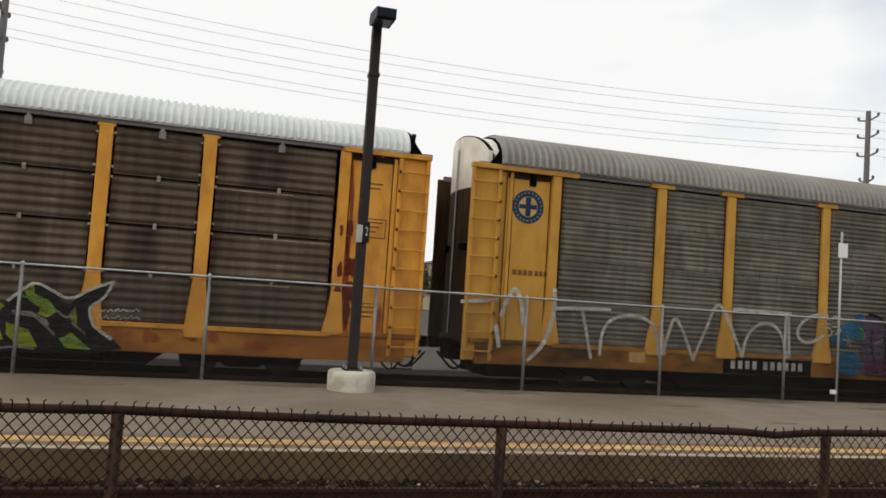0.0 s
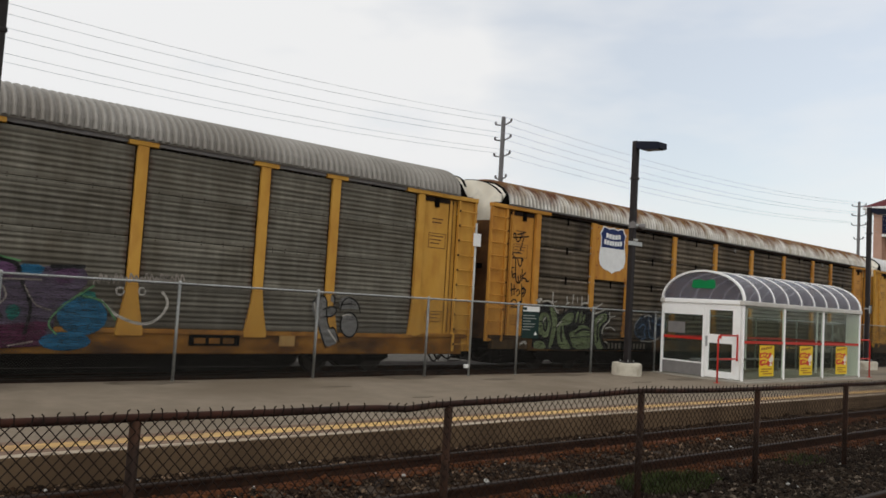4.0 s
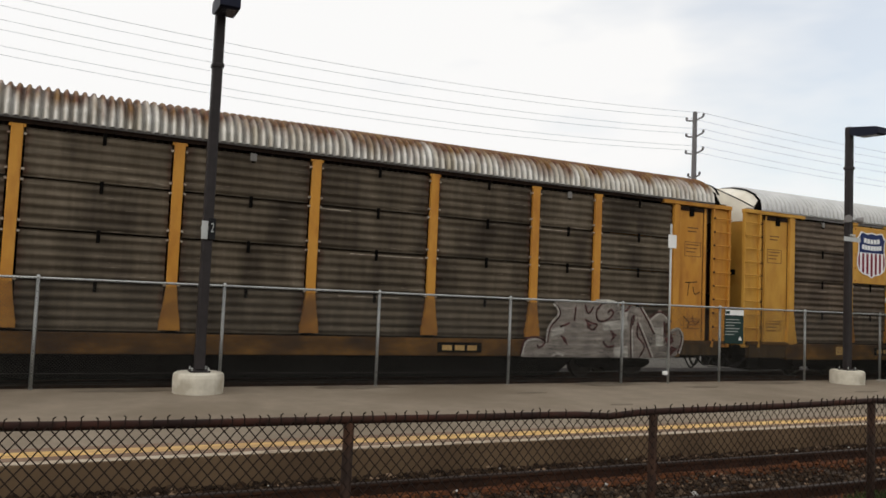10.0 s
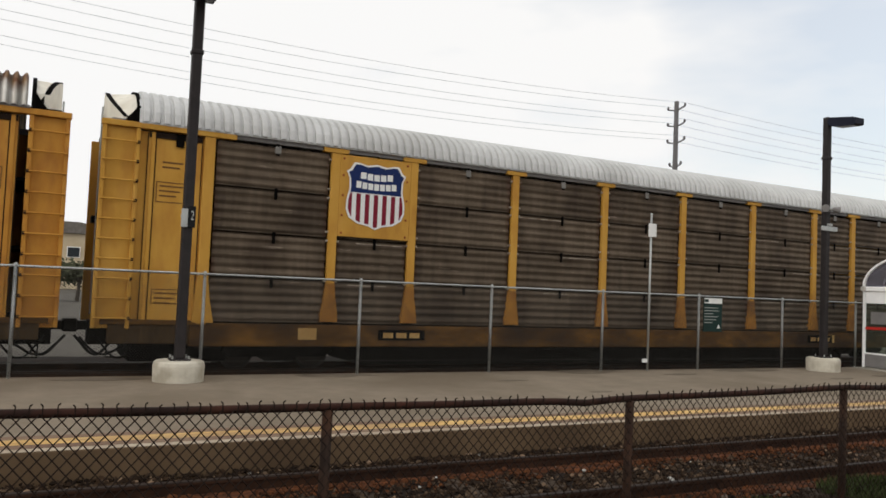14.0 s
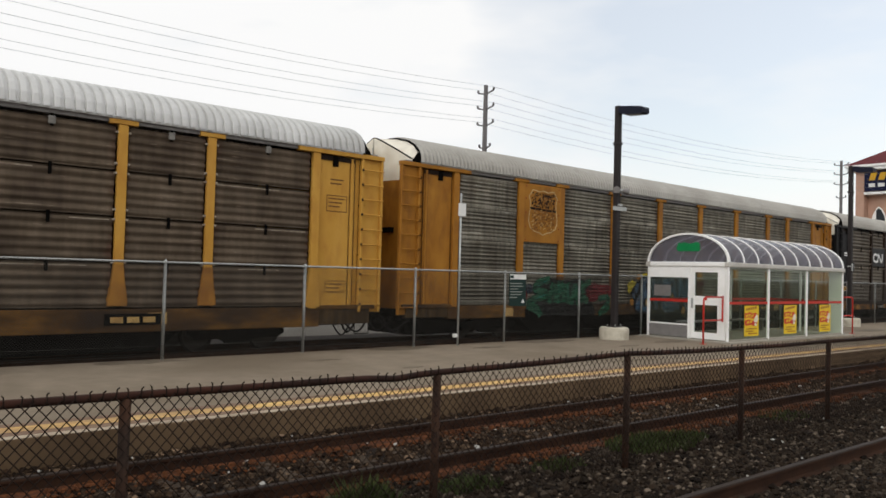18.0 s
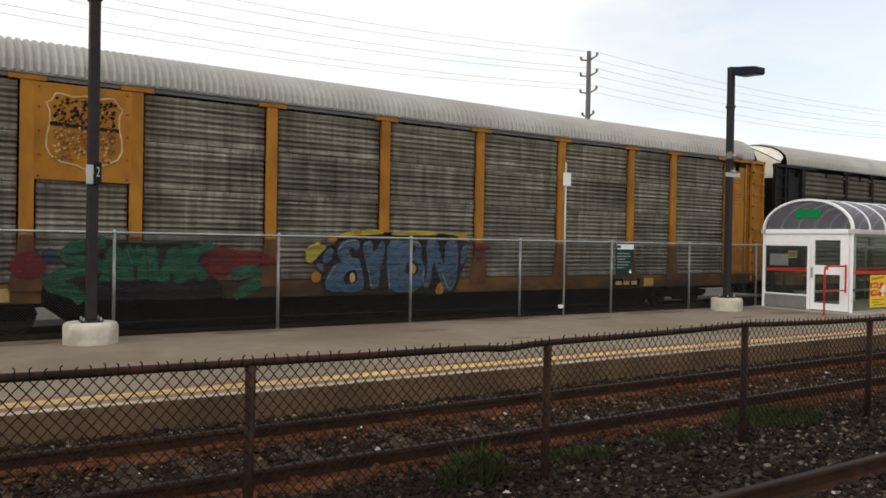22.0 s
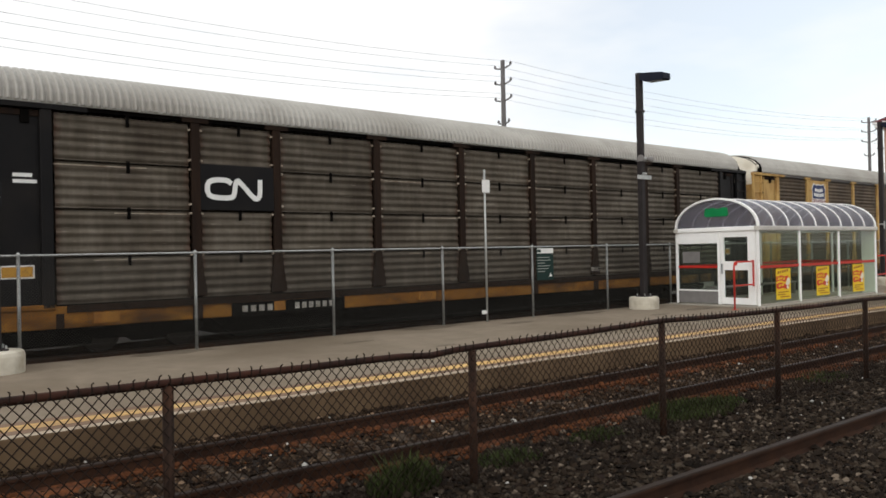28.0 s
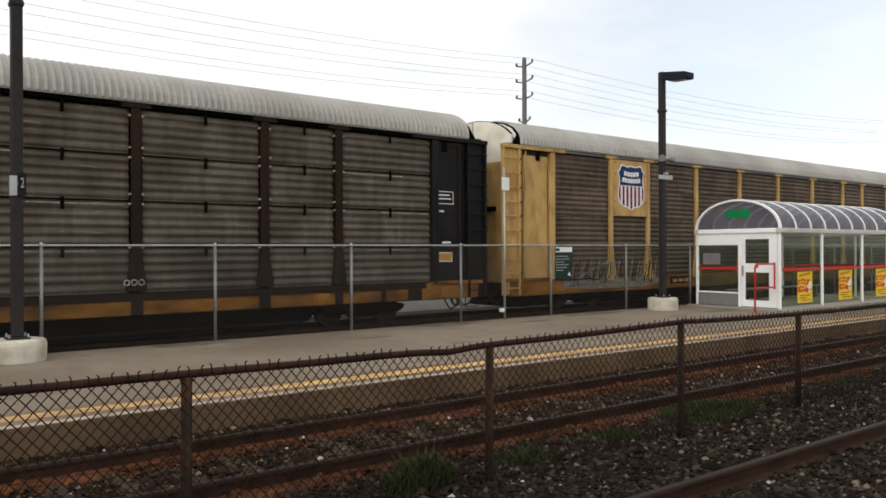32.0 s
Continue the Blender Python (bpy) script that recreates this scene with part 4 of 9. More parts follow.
def shelter():
    t = thing("waiting_shelter", "white-framed glass waiting shelter with a barrel-vaulted roof", "shelter")
    part("floor_slab", Geo().box(SX0 - 0.35, SX1 + 0.35, SY0 - 0.3, SY1 + 0.15, -0.02, 0.035, 0.01), M["slab"], t, "light concrete floor slab")
    bays = [SX0, SX0 + 2.37, SX0 + 4.93, SX1]
    for x in bays:
        for y in (SY0, SY1):
            part("post", Geo().box(x - 0.037, x + 0.037, y - 0.037, y + 0.037, 0.035, 2.2, 0.01), M["alu"], t)
    for y in (SY0, SY1):
        part("eave_beam", Geo().box(SX0 - 0.1, SX1 + 0.1, y - 0.07, y + 0.07, 2.2, 2.335, 0.02), M["eave_grey"], t, "weathered grey-white eave beam")
        part("bottom_rail", Geo().box(SX0 + 0.05, SX1 - 0.05, y - 0.025, y + 0.025, 0.036, 0.085, 0.006), M["slab"], t, "weathered bottom rail")
        for a, b in zip(bays, bays[1:]):
            part("pane", Geo().box(a + 0.052, b - 0.052, y - 0.004, y + 0.004, 0.085, 2.2), M["glass"], t, "clear glass pane")
            part("red_band", Geo().box(a + 0.052, b - 0.052, y - 0.012, y - 0.005, 1.11, 1.19), M["red"], t, "red safety band on the glass")
    for x in (SX0, SX1):
        part("end_beam", Geo().box(x - 0.08, x + 0.08, SY0 + 0.07, SY1 - 0.07, 2.2, 2.337, 0.02), M["alu"], t)
    # gable arches, ribs and glazing
    yc, r = (SY0 + SY1) / 2, (SY1 - SY0) / 2 + 0.02
    rise = SZA - SZE
    def bow(k, n, grow=0.0):
        a = math.pi * k / n
        return (yc - (r + grow) * math.cos(a), SZE + (rise + grow) * math.sin(a))
    n = 20
    ribs = [SX0 + (SX1 - SX0) * i / 9 for i in range(10)]
    for i, x in enumerate(ribs):
        w = 0.05 if i in (0, 9) else 0.02
        gg = Geo()
        prof = [bow(k, n, 0.025) for k in range(n + 1)] + [bow(k, n, -0.03) for k in range(n, -1, -1)]
        for k in range(n):
            q = [prof[k], prof[k + 1], prof[2 * n - k], prof[2 * n + 1 - k]]
            gg.prism(q, "x", x - w, x + w)
        part("roof_rib", gg, M["alu"], t)
    for a, b in zip(ribs, ribs[1:]):
        gg = Geo()
        v = [(x, *bow(k, n, o)) for x in (a + 0.03, b - 0.03) for o in (0.0, -0.008) for k in range(n + 1)]
        m1 = n + 1
        f = []
        for k in range(n):
            f += [(k, k + 1, 2 * m1 + k + 1, 2 * m1 + k), (m1 + k, 3 * m1 + k, 3 * m1 + k + 1, m1 + k + 1)]
            f += [(k, m1 + k, m1 + k + 1, k + 1), (2 * m1 + k, 2 * m1 + k + 1, 3 * m1 + k + 1, 3 * m1 + k)]
        gg.add(v, f)
        part("roof_pane", gg, M["dome"], t, "smoky curved roof glazing", smooth=False)
    for x in (SX0, SX1):
        prof = [bow(k, n, -0.045) for k in range(n + 1)]
        part("gable_pane", Geo().prism(prof, "x", x - 0.004, x + 0.004), M["dome"], t, "smoky half-round gable glazing")
    part("gable_sign", Geo().prism([(yc - 0.44, 2.7), (yc - 0.4, 2.66), (yc + 0.3, 2.66), (yc + 0.36, 2.72), (yc + 0.3, 2.92), (yc + 0.2, 2.9), (yc + 0.1, 2.93), (yc - 0.1, 2.88), (yc - 0.3, 2.93), (yc - 0.42, 2.9)], "x", SX0 - 0.03, SX0 - 0.012), M["logo_green"], t, "green transit sign")
    # end wall at the near gable: window half and door half
    for x, s in ((SX0, -1),):
        part("mullion", Geo().box(x - 0.04, x + 0.04, 13.05, 13.14, 0.036, 2.2, 0.008), M["alu"], t)
        part("header", Geo().box(x - 0.035, x + 0.035, 13.14, SY1 - 0.05, 1.86, 2.2, 0.006), M["alu"], t)
        part("kick_panel", Geo().box(x - 0.03, x + 0.03, 13.14, SY1 - 0.05, 0.06, 0.42, 0.006), M["panel_grey"], t, "grey lower panel")
        part("sill_bar", Geo().box(x - 0.035, x + 0.035, 13.14, SY1 - 0.05, 0.42, 0.46, 0.006), M["alu"], t)
        part("pane", Geo().box(x - 0.004, x + 0.004, 13.14, SY1 - 0.05, 0.46, 1.86), M["clear_glass"], t, "clear glass pane")
        part("red_band", Geo().box(x - 0.02, x + 0.02, 13.14, SY1 - 0.05, 1.12, 1.19), M["red"], t, "red safety band")
        d = part("door", Geo().box(x - 0.03, x + 0.03, 12.93, 13.04, 0.06, 2.1, 0.006).box(x - 0.03, x + 0.03, 11.92, 12.17, 0.06, 2.1, 0.006).box(x - 0.028, x + 0.028, 12.17, 12.93, 0.06, 0.25).box(x - 0.028, x + 0.028, 12.17, 12.93, 2.03, 2.1).box(x - 0.028, x + 0.028, 12.17, 12.93, 1.06, 1.32), M["alu"], t, "white framed glass door")
        part("door_pane", Geo().box(x - 0.004, x + 0.004, 12.17, 12.93, 0.25, 1.06).box(x - 0.004, x + 0.004, 12.17, 12.93, 1.32, 2.03), M["clear_glass"], d)
        part("door_handle", Geo().box(x + s * 0.03, x + s * 0.06, 12.96, 13.01, 0.95, 1.25, 0.008), M["galv"], d)
        part("door_header", Geo().box(x - 0.032, x + 0.032, 11.92, 13.05, 2.1, 2.2, 0.006), M["alu"], t)
        part("door_notice", Geo().box(x + s * 0.031, x + s * 0.034, 12.5, 12.6, 1.2, 1.28), M["red"], d)
        part("window_notice", Geo().box(x + s * 0.006, x + s * 0.01, 13.75, 14.35, 1.28, 1.62), M["panel_grey"], t, "pale paper notice on the glass")
    # far end wall: full-height glass beside a narrow white stile
    x = SX1
    part("stile", Geo().box(x - 0.035, x + 0.035, SY0 + 0.04, 12.3, 0.036, 2.2, 0.006), M["alu"], t)
    part("mullion", Geo().box(x - 0.03, x + 0.03, 13.3, 13.36, 0.036, 2.2, 0.006), M["alu"], t)
    for y0, y1 in ((12.3, 13.3), (13.36, SY1 - 0.04)):
        part("pane", Geo().box(x - 0.004, x + 0.004, y0, y1, 0.06, 2.2), M["clear_glass"], t, "clear glass pane")
        part("red_band", Geo().box(x - 0.012, x - 0.005, y0, y1, 1.11, 1.19), M["red"], t, "red safety band on the glass")
    # bench inside
    part("bench", Geo().box(SX0 + 1.2, SX1 - 1.2, SY1 - 0.6, SY1 - 0.2, 0.42, 0.47, 0.01).box(SX0 + 1.3, SX0 + 1.38, SY1 - 0.5, SY1 - 0.3, 0.036, 0.42).box(SX1 - 1.38, SX1 - 1.3, SY1 - 0.5, SY1 - 0.3, 0.036, 0.42), M["panel_grey"], t, "grey metal bench")
    return t


shelter()


def rounded_line(pts):
    """Cuts the corners of an open line twice."""
    for _ in range(2):
        mid = [q for a, b in zip(pts, pts[1:]) for q in ((0.75 * a[0] + 0.25 * b[0], 0.75 * a[1] + 0.25 * b[1]), (0.25 * a[0] + 0.75 * b[0], 0.25 * a[1] + 0.75 * b[1]))]
        pts = [pts[0]] + mid[1:-1] + [pts[-1]]
    return pts


def poster(x):
    t = thing("poster", "yellow and red advertising poster stuck on the shelter glass", "poster", pose(x, SY0 - 0.015, 0), "shelter posters")
    part("sheet", Geo().box(-0.42, 0.42, -0.006, 0.002, 0.16, 1.07), M["poster_yellow"], t)
    part("print_splash", Geo().prism([(-0.41, 0.5), (-0.3, 0.47), (-0.05, 0.5), (0.18, 0.45), (0.34, 0.52), (0.3, 0.66), (0.36, 0.8), (0.22, 0.86), (0.05, 0.83), (-0.12, 0.88), (-0.3, 0.84), (-0.41, 0.86)], "y", -0.0085, -0.0065), M["poster_red"], t)
    part("print_swoosh", Geo().ribbon(rounded_line([(-0.41, 0.66), (-0.15, 0.7), (0.1, 0.62), (0.3, 0.78), (0.38, 0.98)]), 0.06, -0.009, 0.002), M["poster_yellow"], t)
    # unreadable slogan: slanted bars over the splash, small bars above and below
    for k, (x0, z0, w, h) in enumerate(((-0.36, 0.73, 0.12, 0.09), (-0.2, 0.74, 0.1, 0.09), (-0.05, 0.72, 0.12, 0.09), (-0.3, 0.53, 0.13, 0.09), (-0.12, 0.54, 0.1, 0.09))):
        part("text_bar", Geo().prism([(x0, z0), (x0 + w, z0 + 0.02), (x0 + w + 0.03, z0 + h), (x0 + 0.03, z0 + h - 0.02)], "y", -0.0135 - 0.0002 * k, -0.0115), M["poster_yellow"], t)
    for k in range(5):
        part("text_bar", Geo().prism([(-0.34 + 0.13 * k, 0.92 + 0.012 * k), (-0.25 + 0.13 * k, 0.93 + 0.012 * k), (-0.24 + 0.13 * k, 1.0 + 0.012 * k), (-0.33 + 0.13 * k, 0.99 + 0.012 * k)], "y", -0.0095, -0.0065), M["poster_dark"], t)
    part("print_patch", Geo().prism([(0.1, 0.6), (0.26, 0.55), (0.38, 0.64), (0.33, 0.8), (0.2, 0.76)], "y", -0.0142, -0.0125), M["poster_cream"], t)
    part("print_patch", Geo().prism([(0.15, 0.48), (0.28, 0.46), (0.3, 0.52), (0.2, 0.56)], "y", -0.0142, -0.0125), M["poster_cream"], t)
    for k, (a, b) in enumerate(((-0.3, 0.3), (-0.34, 0.1), (-0.2, 0.34))):
        part("text_bar", Geo().box(a, b, -0.009, -0.0065, 0.36 - 0.07 * k, 0.39 - 0.07 * k), M["poster_dark"], t)
    return t


for x in (SX0 + 1.35, SX0 + 3.8, SX0 + 6.3):
    poster(x)


def handrail(x, d):
    t = thing("red_handrail", "red tubular handrail beside the shelter door", "handrail", pose(x, 11.95, 0), "shelter handrails")
    part("hoop", Geo().path([(0, 0, 0.0), (0, 0, 1.22), (d * 0.03, 0, 1.29), (d * 0.1, 0, 1.32), (d * 1.0, 0, 1.32)], 0.026, 8), M["red"], t, smooth=True)
    part("mid_bar", Geo().tube((0, 0, 0.66), (d * 1.0, 0, 0.66), 0.022, 8), M["red"], t)
    part("end_post", Geo().tube((d * 1.0, 0, 0.6), (d * 1.0, 0, 1.36), 0.026, 8), M["red"], t)
    part("foot_plate", Geo().box(-0.07, 0.07, -0.07, 0.07, 0.0, 0.012), M["red"], t)
    return t


handrail(SX0 - 1.12, 1)
handrail(SX1 + 1.12, -1)

# ---- utility poles and wires ----
POLE_X = (-10.35, 35.9, 91.0, 146.0)
LIFT = {-10.35: 0.0, 35.9: 0.0, 91.0: 1.2, 146.0: 1.8}
LEVELS = ((14.0, 0.75), (12.95, 0.75), (11.85, 0.75))


def utility_pole(x):
    t = thing("utility_pole", "tall grey wooden utility pole with short crossarms", "utility pole", pose(x, Y_WIRES, -0.42), "utility poles")
    lift = LIFT[x]
    part("pole", Geo().tube((0, 0, 0), (0, 0, 14.85 + lift), 0.21, 12, 0.14), M["pole_wood"], t, smooth=True)
    for z, a in [(q + lift, w) for q, w in LEVELS + ((10.3, 0.5),)]:
        for s in (-1, 1):
            b = part("crossarm", Geo().tube((0, 0, z + 0.25), (0, s * a, z + 0.42), 0.05, 6), M["pole_wood"], t)
            part("insulator", Geo().lathe([(0.06, z + 0.44), (0.09, z + 0.48), (0.06, z + 0.52), (0.08, z + 0.56), (0.04, z + 0.62)], 8, (0, s * a)), M["pole_wood"], b)
    return t


for x in POLE_X:
    utility_pole(x)
lines_t = thing("power_lines", "thin sagging overhead power lines", "cable")
for z, a in LEVELS:
    for s in (-1, 1):
        pts = []
        for x0, x1 in ((POLE_X[0] - 47, POLE_X[0]),) + tuple(zip(POLE_X, POLE_X[1:])):
            for k in range(0 if not pts else 1, 17):
                u = k / 16
                pts.append((x0 + (x1 - x0) * u, Y_WIRES + s * a, z + 0.22 + LIFT.get(x0, 0.0) * (1 - u) + LIFT[x1] * u - 4 * 0.95 * u * (1 - u)))
        gg = Geo().path(pts, 0.011, 3)
        part("wire", gg, M["cable"], lines_t)


# ---- distance: building, trees, parked van, mast, behind the train ----
def hip_building(x, y):
    t = thing("apartment_building", "pink-beige stucco building with a dark red hip roof", "building", pose(x, y, -0.42))
    part("wall", Geo().box(1.2, 34, 0, 11, 0, 16.6, 0.05), M["stucco"], t)
    for y0, y1 in ((9.95, 11.0), (-0.002, 1.0)):
        part("pilaster", Geo().box(0, 1.198, y0, y1, 0, 16.598, 0.04), M["stucco"], t)
    part("bay_head", Geo().box(0.05, 1.196, 1.002, 9.948, 13.9, 16.596, 0.04), M["stucco"], t)
    part("bay_sill", Geo().box(-0.15, 1.19, 1.004, 9.946, 13.55, 13.89, 0.04), M["alu"], t, "pale moulding under the sign")
    part("cornice", Geo().box(-0.8, 34.8, -0.8, 11.8, 16.6, 17.0, 0.05).box(-1.0, 35.0, -1.0, 12.0, 17.0, 17.3, 0.05), M["alu"], t, "pale stepped cornice")
    v = [(-1, -1, 17.3), (35, -1, 17.3), (35, 12, 17.3), (-1, 12, 17.3), (7, 5.5, 21.4), (27, 5.5, 21.4)]
    part("roof", Geo().add(v, [(0, 1, 5, 4), (1, 2, 5), (2, 3, 4, 5), (3, 0, 4), (3, 2, 1, 0)]), M["roof_red"], t, "dark red hip roof")
    sg = part("sign_board", Geo().box(-0.3, 0.046, 1.1, 9.85, 13.95, 16.45, 0.05), M["sign_navy"], t, "navy sign board with amber shapes")
    for k in range(7):
        y = 9.3 - 1.1 * k
        part("sign_shape", Geo().prism([(y, 15.3), (y - 0.7, 15.3), (y - 1.0, 16.25), (y - 0.3, 16.25)], "x", -0.36, -0.302), M["sign_amber"], sg)
        part("text_bar", Geo().box(-0.36, -0.302, y - 0.75, y, 14.45, 14.9), M["sign_white"], sg)
    for k in range(3):
        y = 8.6 - 2.9 * k
        w = part("arched_window", Geo().prism([(y - 1.0, 6.0), (y + 1.0, 6.0), (y + 1.0, 9.8), (y + 0.75, 11.0), (y + 0.35, 11.8), (y, 12.1), (y - 0.35, 11.8), (y - 0.75, 11.0), (y - 1.0, 9.8)], "x", 1.1, 1.196), M["alu"], t, "white pointed-arch window")
        part("pane", Geo().prism([(y - 0.85, 6.2), (y + 0.3, 6.2), (y + 0.3, 11.6), (y, 11.9), (y - 0.3, 11.6), (y - 0.65, 10.9), (y - 0.85, 9.8)], "x", 1.05, 1.096), M["window"], w)
    for fl in range(4):
        for k in range(7 if fl < 3 else 0):
            w = part("window", Geo().box(1.6 + 4.6 * k, 3.6 + 4.6 * k, -0.06, 0.0, 1.8 + 3.1 * fl, 3.8 + 3.1 * fl, 0.02), M["alu"], t)
            part("pane", Geo().box(1.7 + 4.6 * k, 3.5 + 4.6 * k, -0.1, -0.065, 1.9 + 3.1 * fl, 3.7 + 3.1 * fl), M["window"], w)
    return t


hip_building(104.9, 31)


# ---- near chain-link fence between the tracks ----
NF_Y = 5.316
NF = [(-8.7, 0.895), (-5.8, 0.90), (-3.15, 0.972), (-0.59, 0.95), (1.934, 0.92), (4.666, 0.908), (7.472, 0.947), (9.984, 0.905), (12.6, 0.905), (15.2, 0.9), (17.8, 0.9), (20.4, 0.9), (23.0, 0.9), (25.6, 0.9), (28.2, 0.9)]
nf = thing("track_fence", "rusty brown chain-link fence standing between the tracks", "fence")
for x, z in NF:
    part("post", Geo().tube((x, NF_Y, BED_Z - 0.05), (x + 0.01, NF_Y, z - 0.02), 0.038, 10), M["brown_post"], nf, smooth=True)


def rail_height(x):
    """Height of the bent top rail at x."""
    for (x0, z0), (x1, z1) in zip(NF, NF[1:]):
        if x0 <= x <= x1:
            u = (x - x0) / (x1 - x0)
            dent = 0.022 * max(0.0, 1 - abs(x - 4.2) / 0.35)
            return z0 + (z1 - z0) * u - 0.008 * math.sin(math.pi * u) - dent + 0.004 * noise.noise((x * 1.3, 0, 5))
    return NF[-1][1]


rp = [(-8.7 + 0.3 * k, NF_Y - 0.005, rail_height(-8.7 + 0.3 * k)) for k in range(123)]
gg = Geo()
nv = 8
for x, y, z in rp:
    gg.v += [(x, y + 0.029 * math.cos(2 * math.pi * k / nv), z + 0.029 * math.sin(2 * math.pi * k / nv)) for k in range(nv)]
gg.f += [(i * nv + k, i * nv + (k + 1) % nv, (i + 1) * nv + (k + 1) % nv, (i + 1) * nv + k) for i in range(len(rp) - 1) for k in range(nv)]
part("top_rail", gg, M["brown_steel"], nf, smooth=True)


def near_fabric():
    v, f = [], []
    r = 0.004
    pitch, x0, x1, z0, h = 0.082, -6.0, 20.0, -0.28, 1.2
    def wire(pts, yy):
        for (ax, az), (bx, bz) in zip(pts, pts[1:]):
            dx, dz = bx - ax, bz - az
            k = math.hypot(dx, dz)
            nx, nz = -dz / k * r, dx / k * r
            i = len(v)
            for px, pz in ((ax, az), (bx, bz)):
                v.extend([(px + nx, yy, pz + nz), (px, yy - r, pz), (px - nx, yy, pz - nz), (px, yy + r, pz)])
            f.extend([(i + q, i + (q + 1) % 4, i + 4 + (q + 1) % 4, i + 4 + q) for q in range(4)])
    def warp(x, z):
        return (x + 0.012 * noise.noise((x * 0.9, z * 1.5, 1)), z + 0.012 * noise.noise((x * 0.8, z, 7)))
    rows = int(h / (pitch * 0.55))
    for k in range(int((x1 - x0) / pitch)):
        for s in (-1, 1):
            pts = [warp(x0 + k * pitch + s * (pitch / 4 if j % 2 else -pitch / 4) + (0 if s > 0 else pitch / 2), z0 + (rail_height(x0 + k * pitch) - z0) * j / rows) for j in range(rows + 1)]
            wire(pts, NF_Y - 0.036 + s * 0.003)
    return Geo().add(v, f)


tagged(part("fabric", near_fabric(), M["brown_wire"], nf, "brown chain-link mesh with twisted ends"), kind="stuff")
gg = Geo()
rng = random.Random(4)
for k in range(int(26 / 0.082)):
    x = -6.0 + k * 0.082 + rng.uniform(-0.01, 0.01)
    z = rail_height(x) + rng.uniform(0.028, 0.045)
    lean = rng.uniform(-0.009, 0.009)
    if rng.random() < 0.06:
        continue
    gg.tube((x, NF_Y - 0.036, z - 0.05), (x + lean, NF_Y - 0.036, z + 0.012), 0.0052, 4)
    gg.tube((x + lean, NF_Y - 0.036, z + 0.008), (x + lean + rng.choice((-0.012, 0.014)), NF_Y - 0.04, z + 0.02), 0.005, 4)
tagged(part("wire_end", gg, M["brown_wire"], nf, "twisted wire ends above the rail"), kind="stuff")


# ---- auto-carrier freight cars ----
POSTS = (-11.97, -9.22, -7.25, -4.37, -1.45, 1.45, 4.37, 7.25, 9.22, 11.97)
PANEL_Z0, PANEL_Z1, EAVE, CROWN = 1.05, 4.865, 5.02, 5.84
CAR_W = 2.95
WHEEL_R = 0.38
SHARED = {}


def shared(key, make):
    if key not in SHARED:
        SHARED[key] = make()
    return SHARED[key]


def corrugated(width, z0, z1, depths, material):
    """A sheet with rounded level ridges, one for each depth given, from the foot up."""
    front = [(0.012, z0)]
    h = (z1 - z0) / len(depths)
    for k, depth in enumerate(depths):
        for q in range(7):
            u = (q + 0.5) / 7
            front.append((depth * (0.5 + 0.5 * math.cos(2 * math.pi * u)), z0 + (k + u) * h))
    front.append((0.012, z1))
    ring = front + [(0.07, z1), (0.07, z0)]
    n = len(ring)
    v = [(x, y, z) for x in (-width / 2, width / 2) for y, z in ring]
    f = [(i, (i + 1) % n, n + (i + 1) % n, n + i) for i in range(n)]
    me = Geo().add(v, f).mesh("panel", material)
    for p in me.polygons:
        p.use_smooth = p.index < len(front) - 1
    return me


def roof_sheet(material, pitch=0.2, crown=None, deep=1.0):
    """Bowed roof with ribs running across, raised square to the sheet."""
    n = 16
    crown = crown or CROWN
    half = CAR_W / 2 + 0.03
    line = []
    for k in range(n + 1):
        a = math.pi * k / n
        line.append((CAR_W / 2 - half * math.copysign(abs(math.cos(a)) ** 0.95, math.cos(a)), EAVE + (crown - EAVE - 0.03) * math.sin(a) ** 0.82))
    out = []
    for k in range(n + 1):
        a, b = line[max(k - 1, 0)], line[min(k + 1, n)]
        d = math.hypot(b[0] - a[0], b[1] - a[1])
        out.append((-(b[1] - a[1]) / d, (b[0] - a[0]) / d))
    v, f, xs = [], [], []
    x = -13.4
    while x < 13.3:
        if pitch > 0.19:
            xs += [(x, 0.0), (x + pitch * 0.26, 0.0), (x + pitch * 0.34, 0.046), (x + pitch * 0.44, 0.054), (x + pitch * 0.82, 0.054), (x + pitch * 0.92, 0.046)]
        else:
            xs += [(x + pitch * u, o * deep) for u, o in ((0.0, 0.004), (0.2, 0.008), (0.38, 0.034), (0.52, 0.042), (0.7, 0.038), (0.86, 0.012))]
        x += pitch
    for px, o in xs:
        for (y, z), (ny, nz) in zip(line, out):
            v.append((px, y + o * ny, z + o * nz))
    for i in range(len(xs) - 1):
        f += [(i * (n + 1) + k, (i + 1) * (n + 1) + k, (i + 1) * (n + 1) + k + 1, i * (n + 1) + k + 1) for k in range(n)]
    return Geo().add(v, f).mesh("roof", material)


def shield_outline(w, h):
    """Half-plain heraldic shield: pointed shoulders, bowed flanks, pointed foot."""
    right = [(0.0, 0.5), (0.16, 0.47), (0.3, 0.5), (0.38, 0.5), (0.44, 0.40), (0.5, 0.36), (0.455, 0.26), (0.45, 0.1), (0.49, -0.08), (0.495, -0.22), (0.44, -0.34), (0.3, -0.42), (0.12, -0.45), (0.0, -0.5)]
    return [(w * x, h * z) for x, z in right] + [(-w * x, h * z) for x, z in reversed(right[1:-1])]


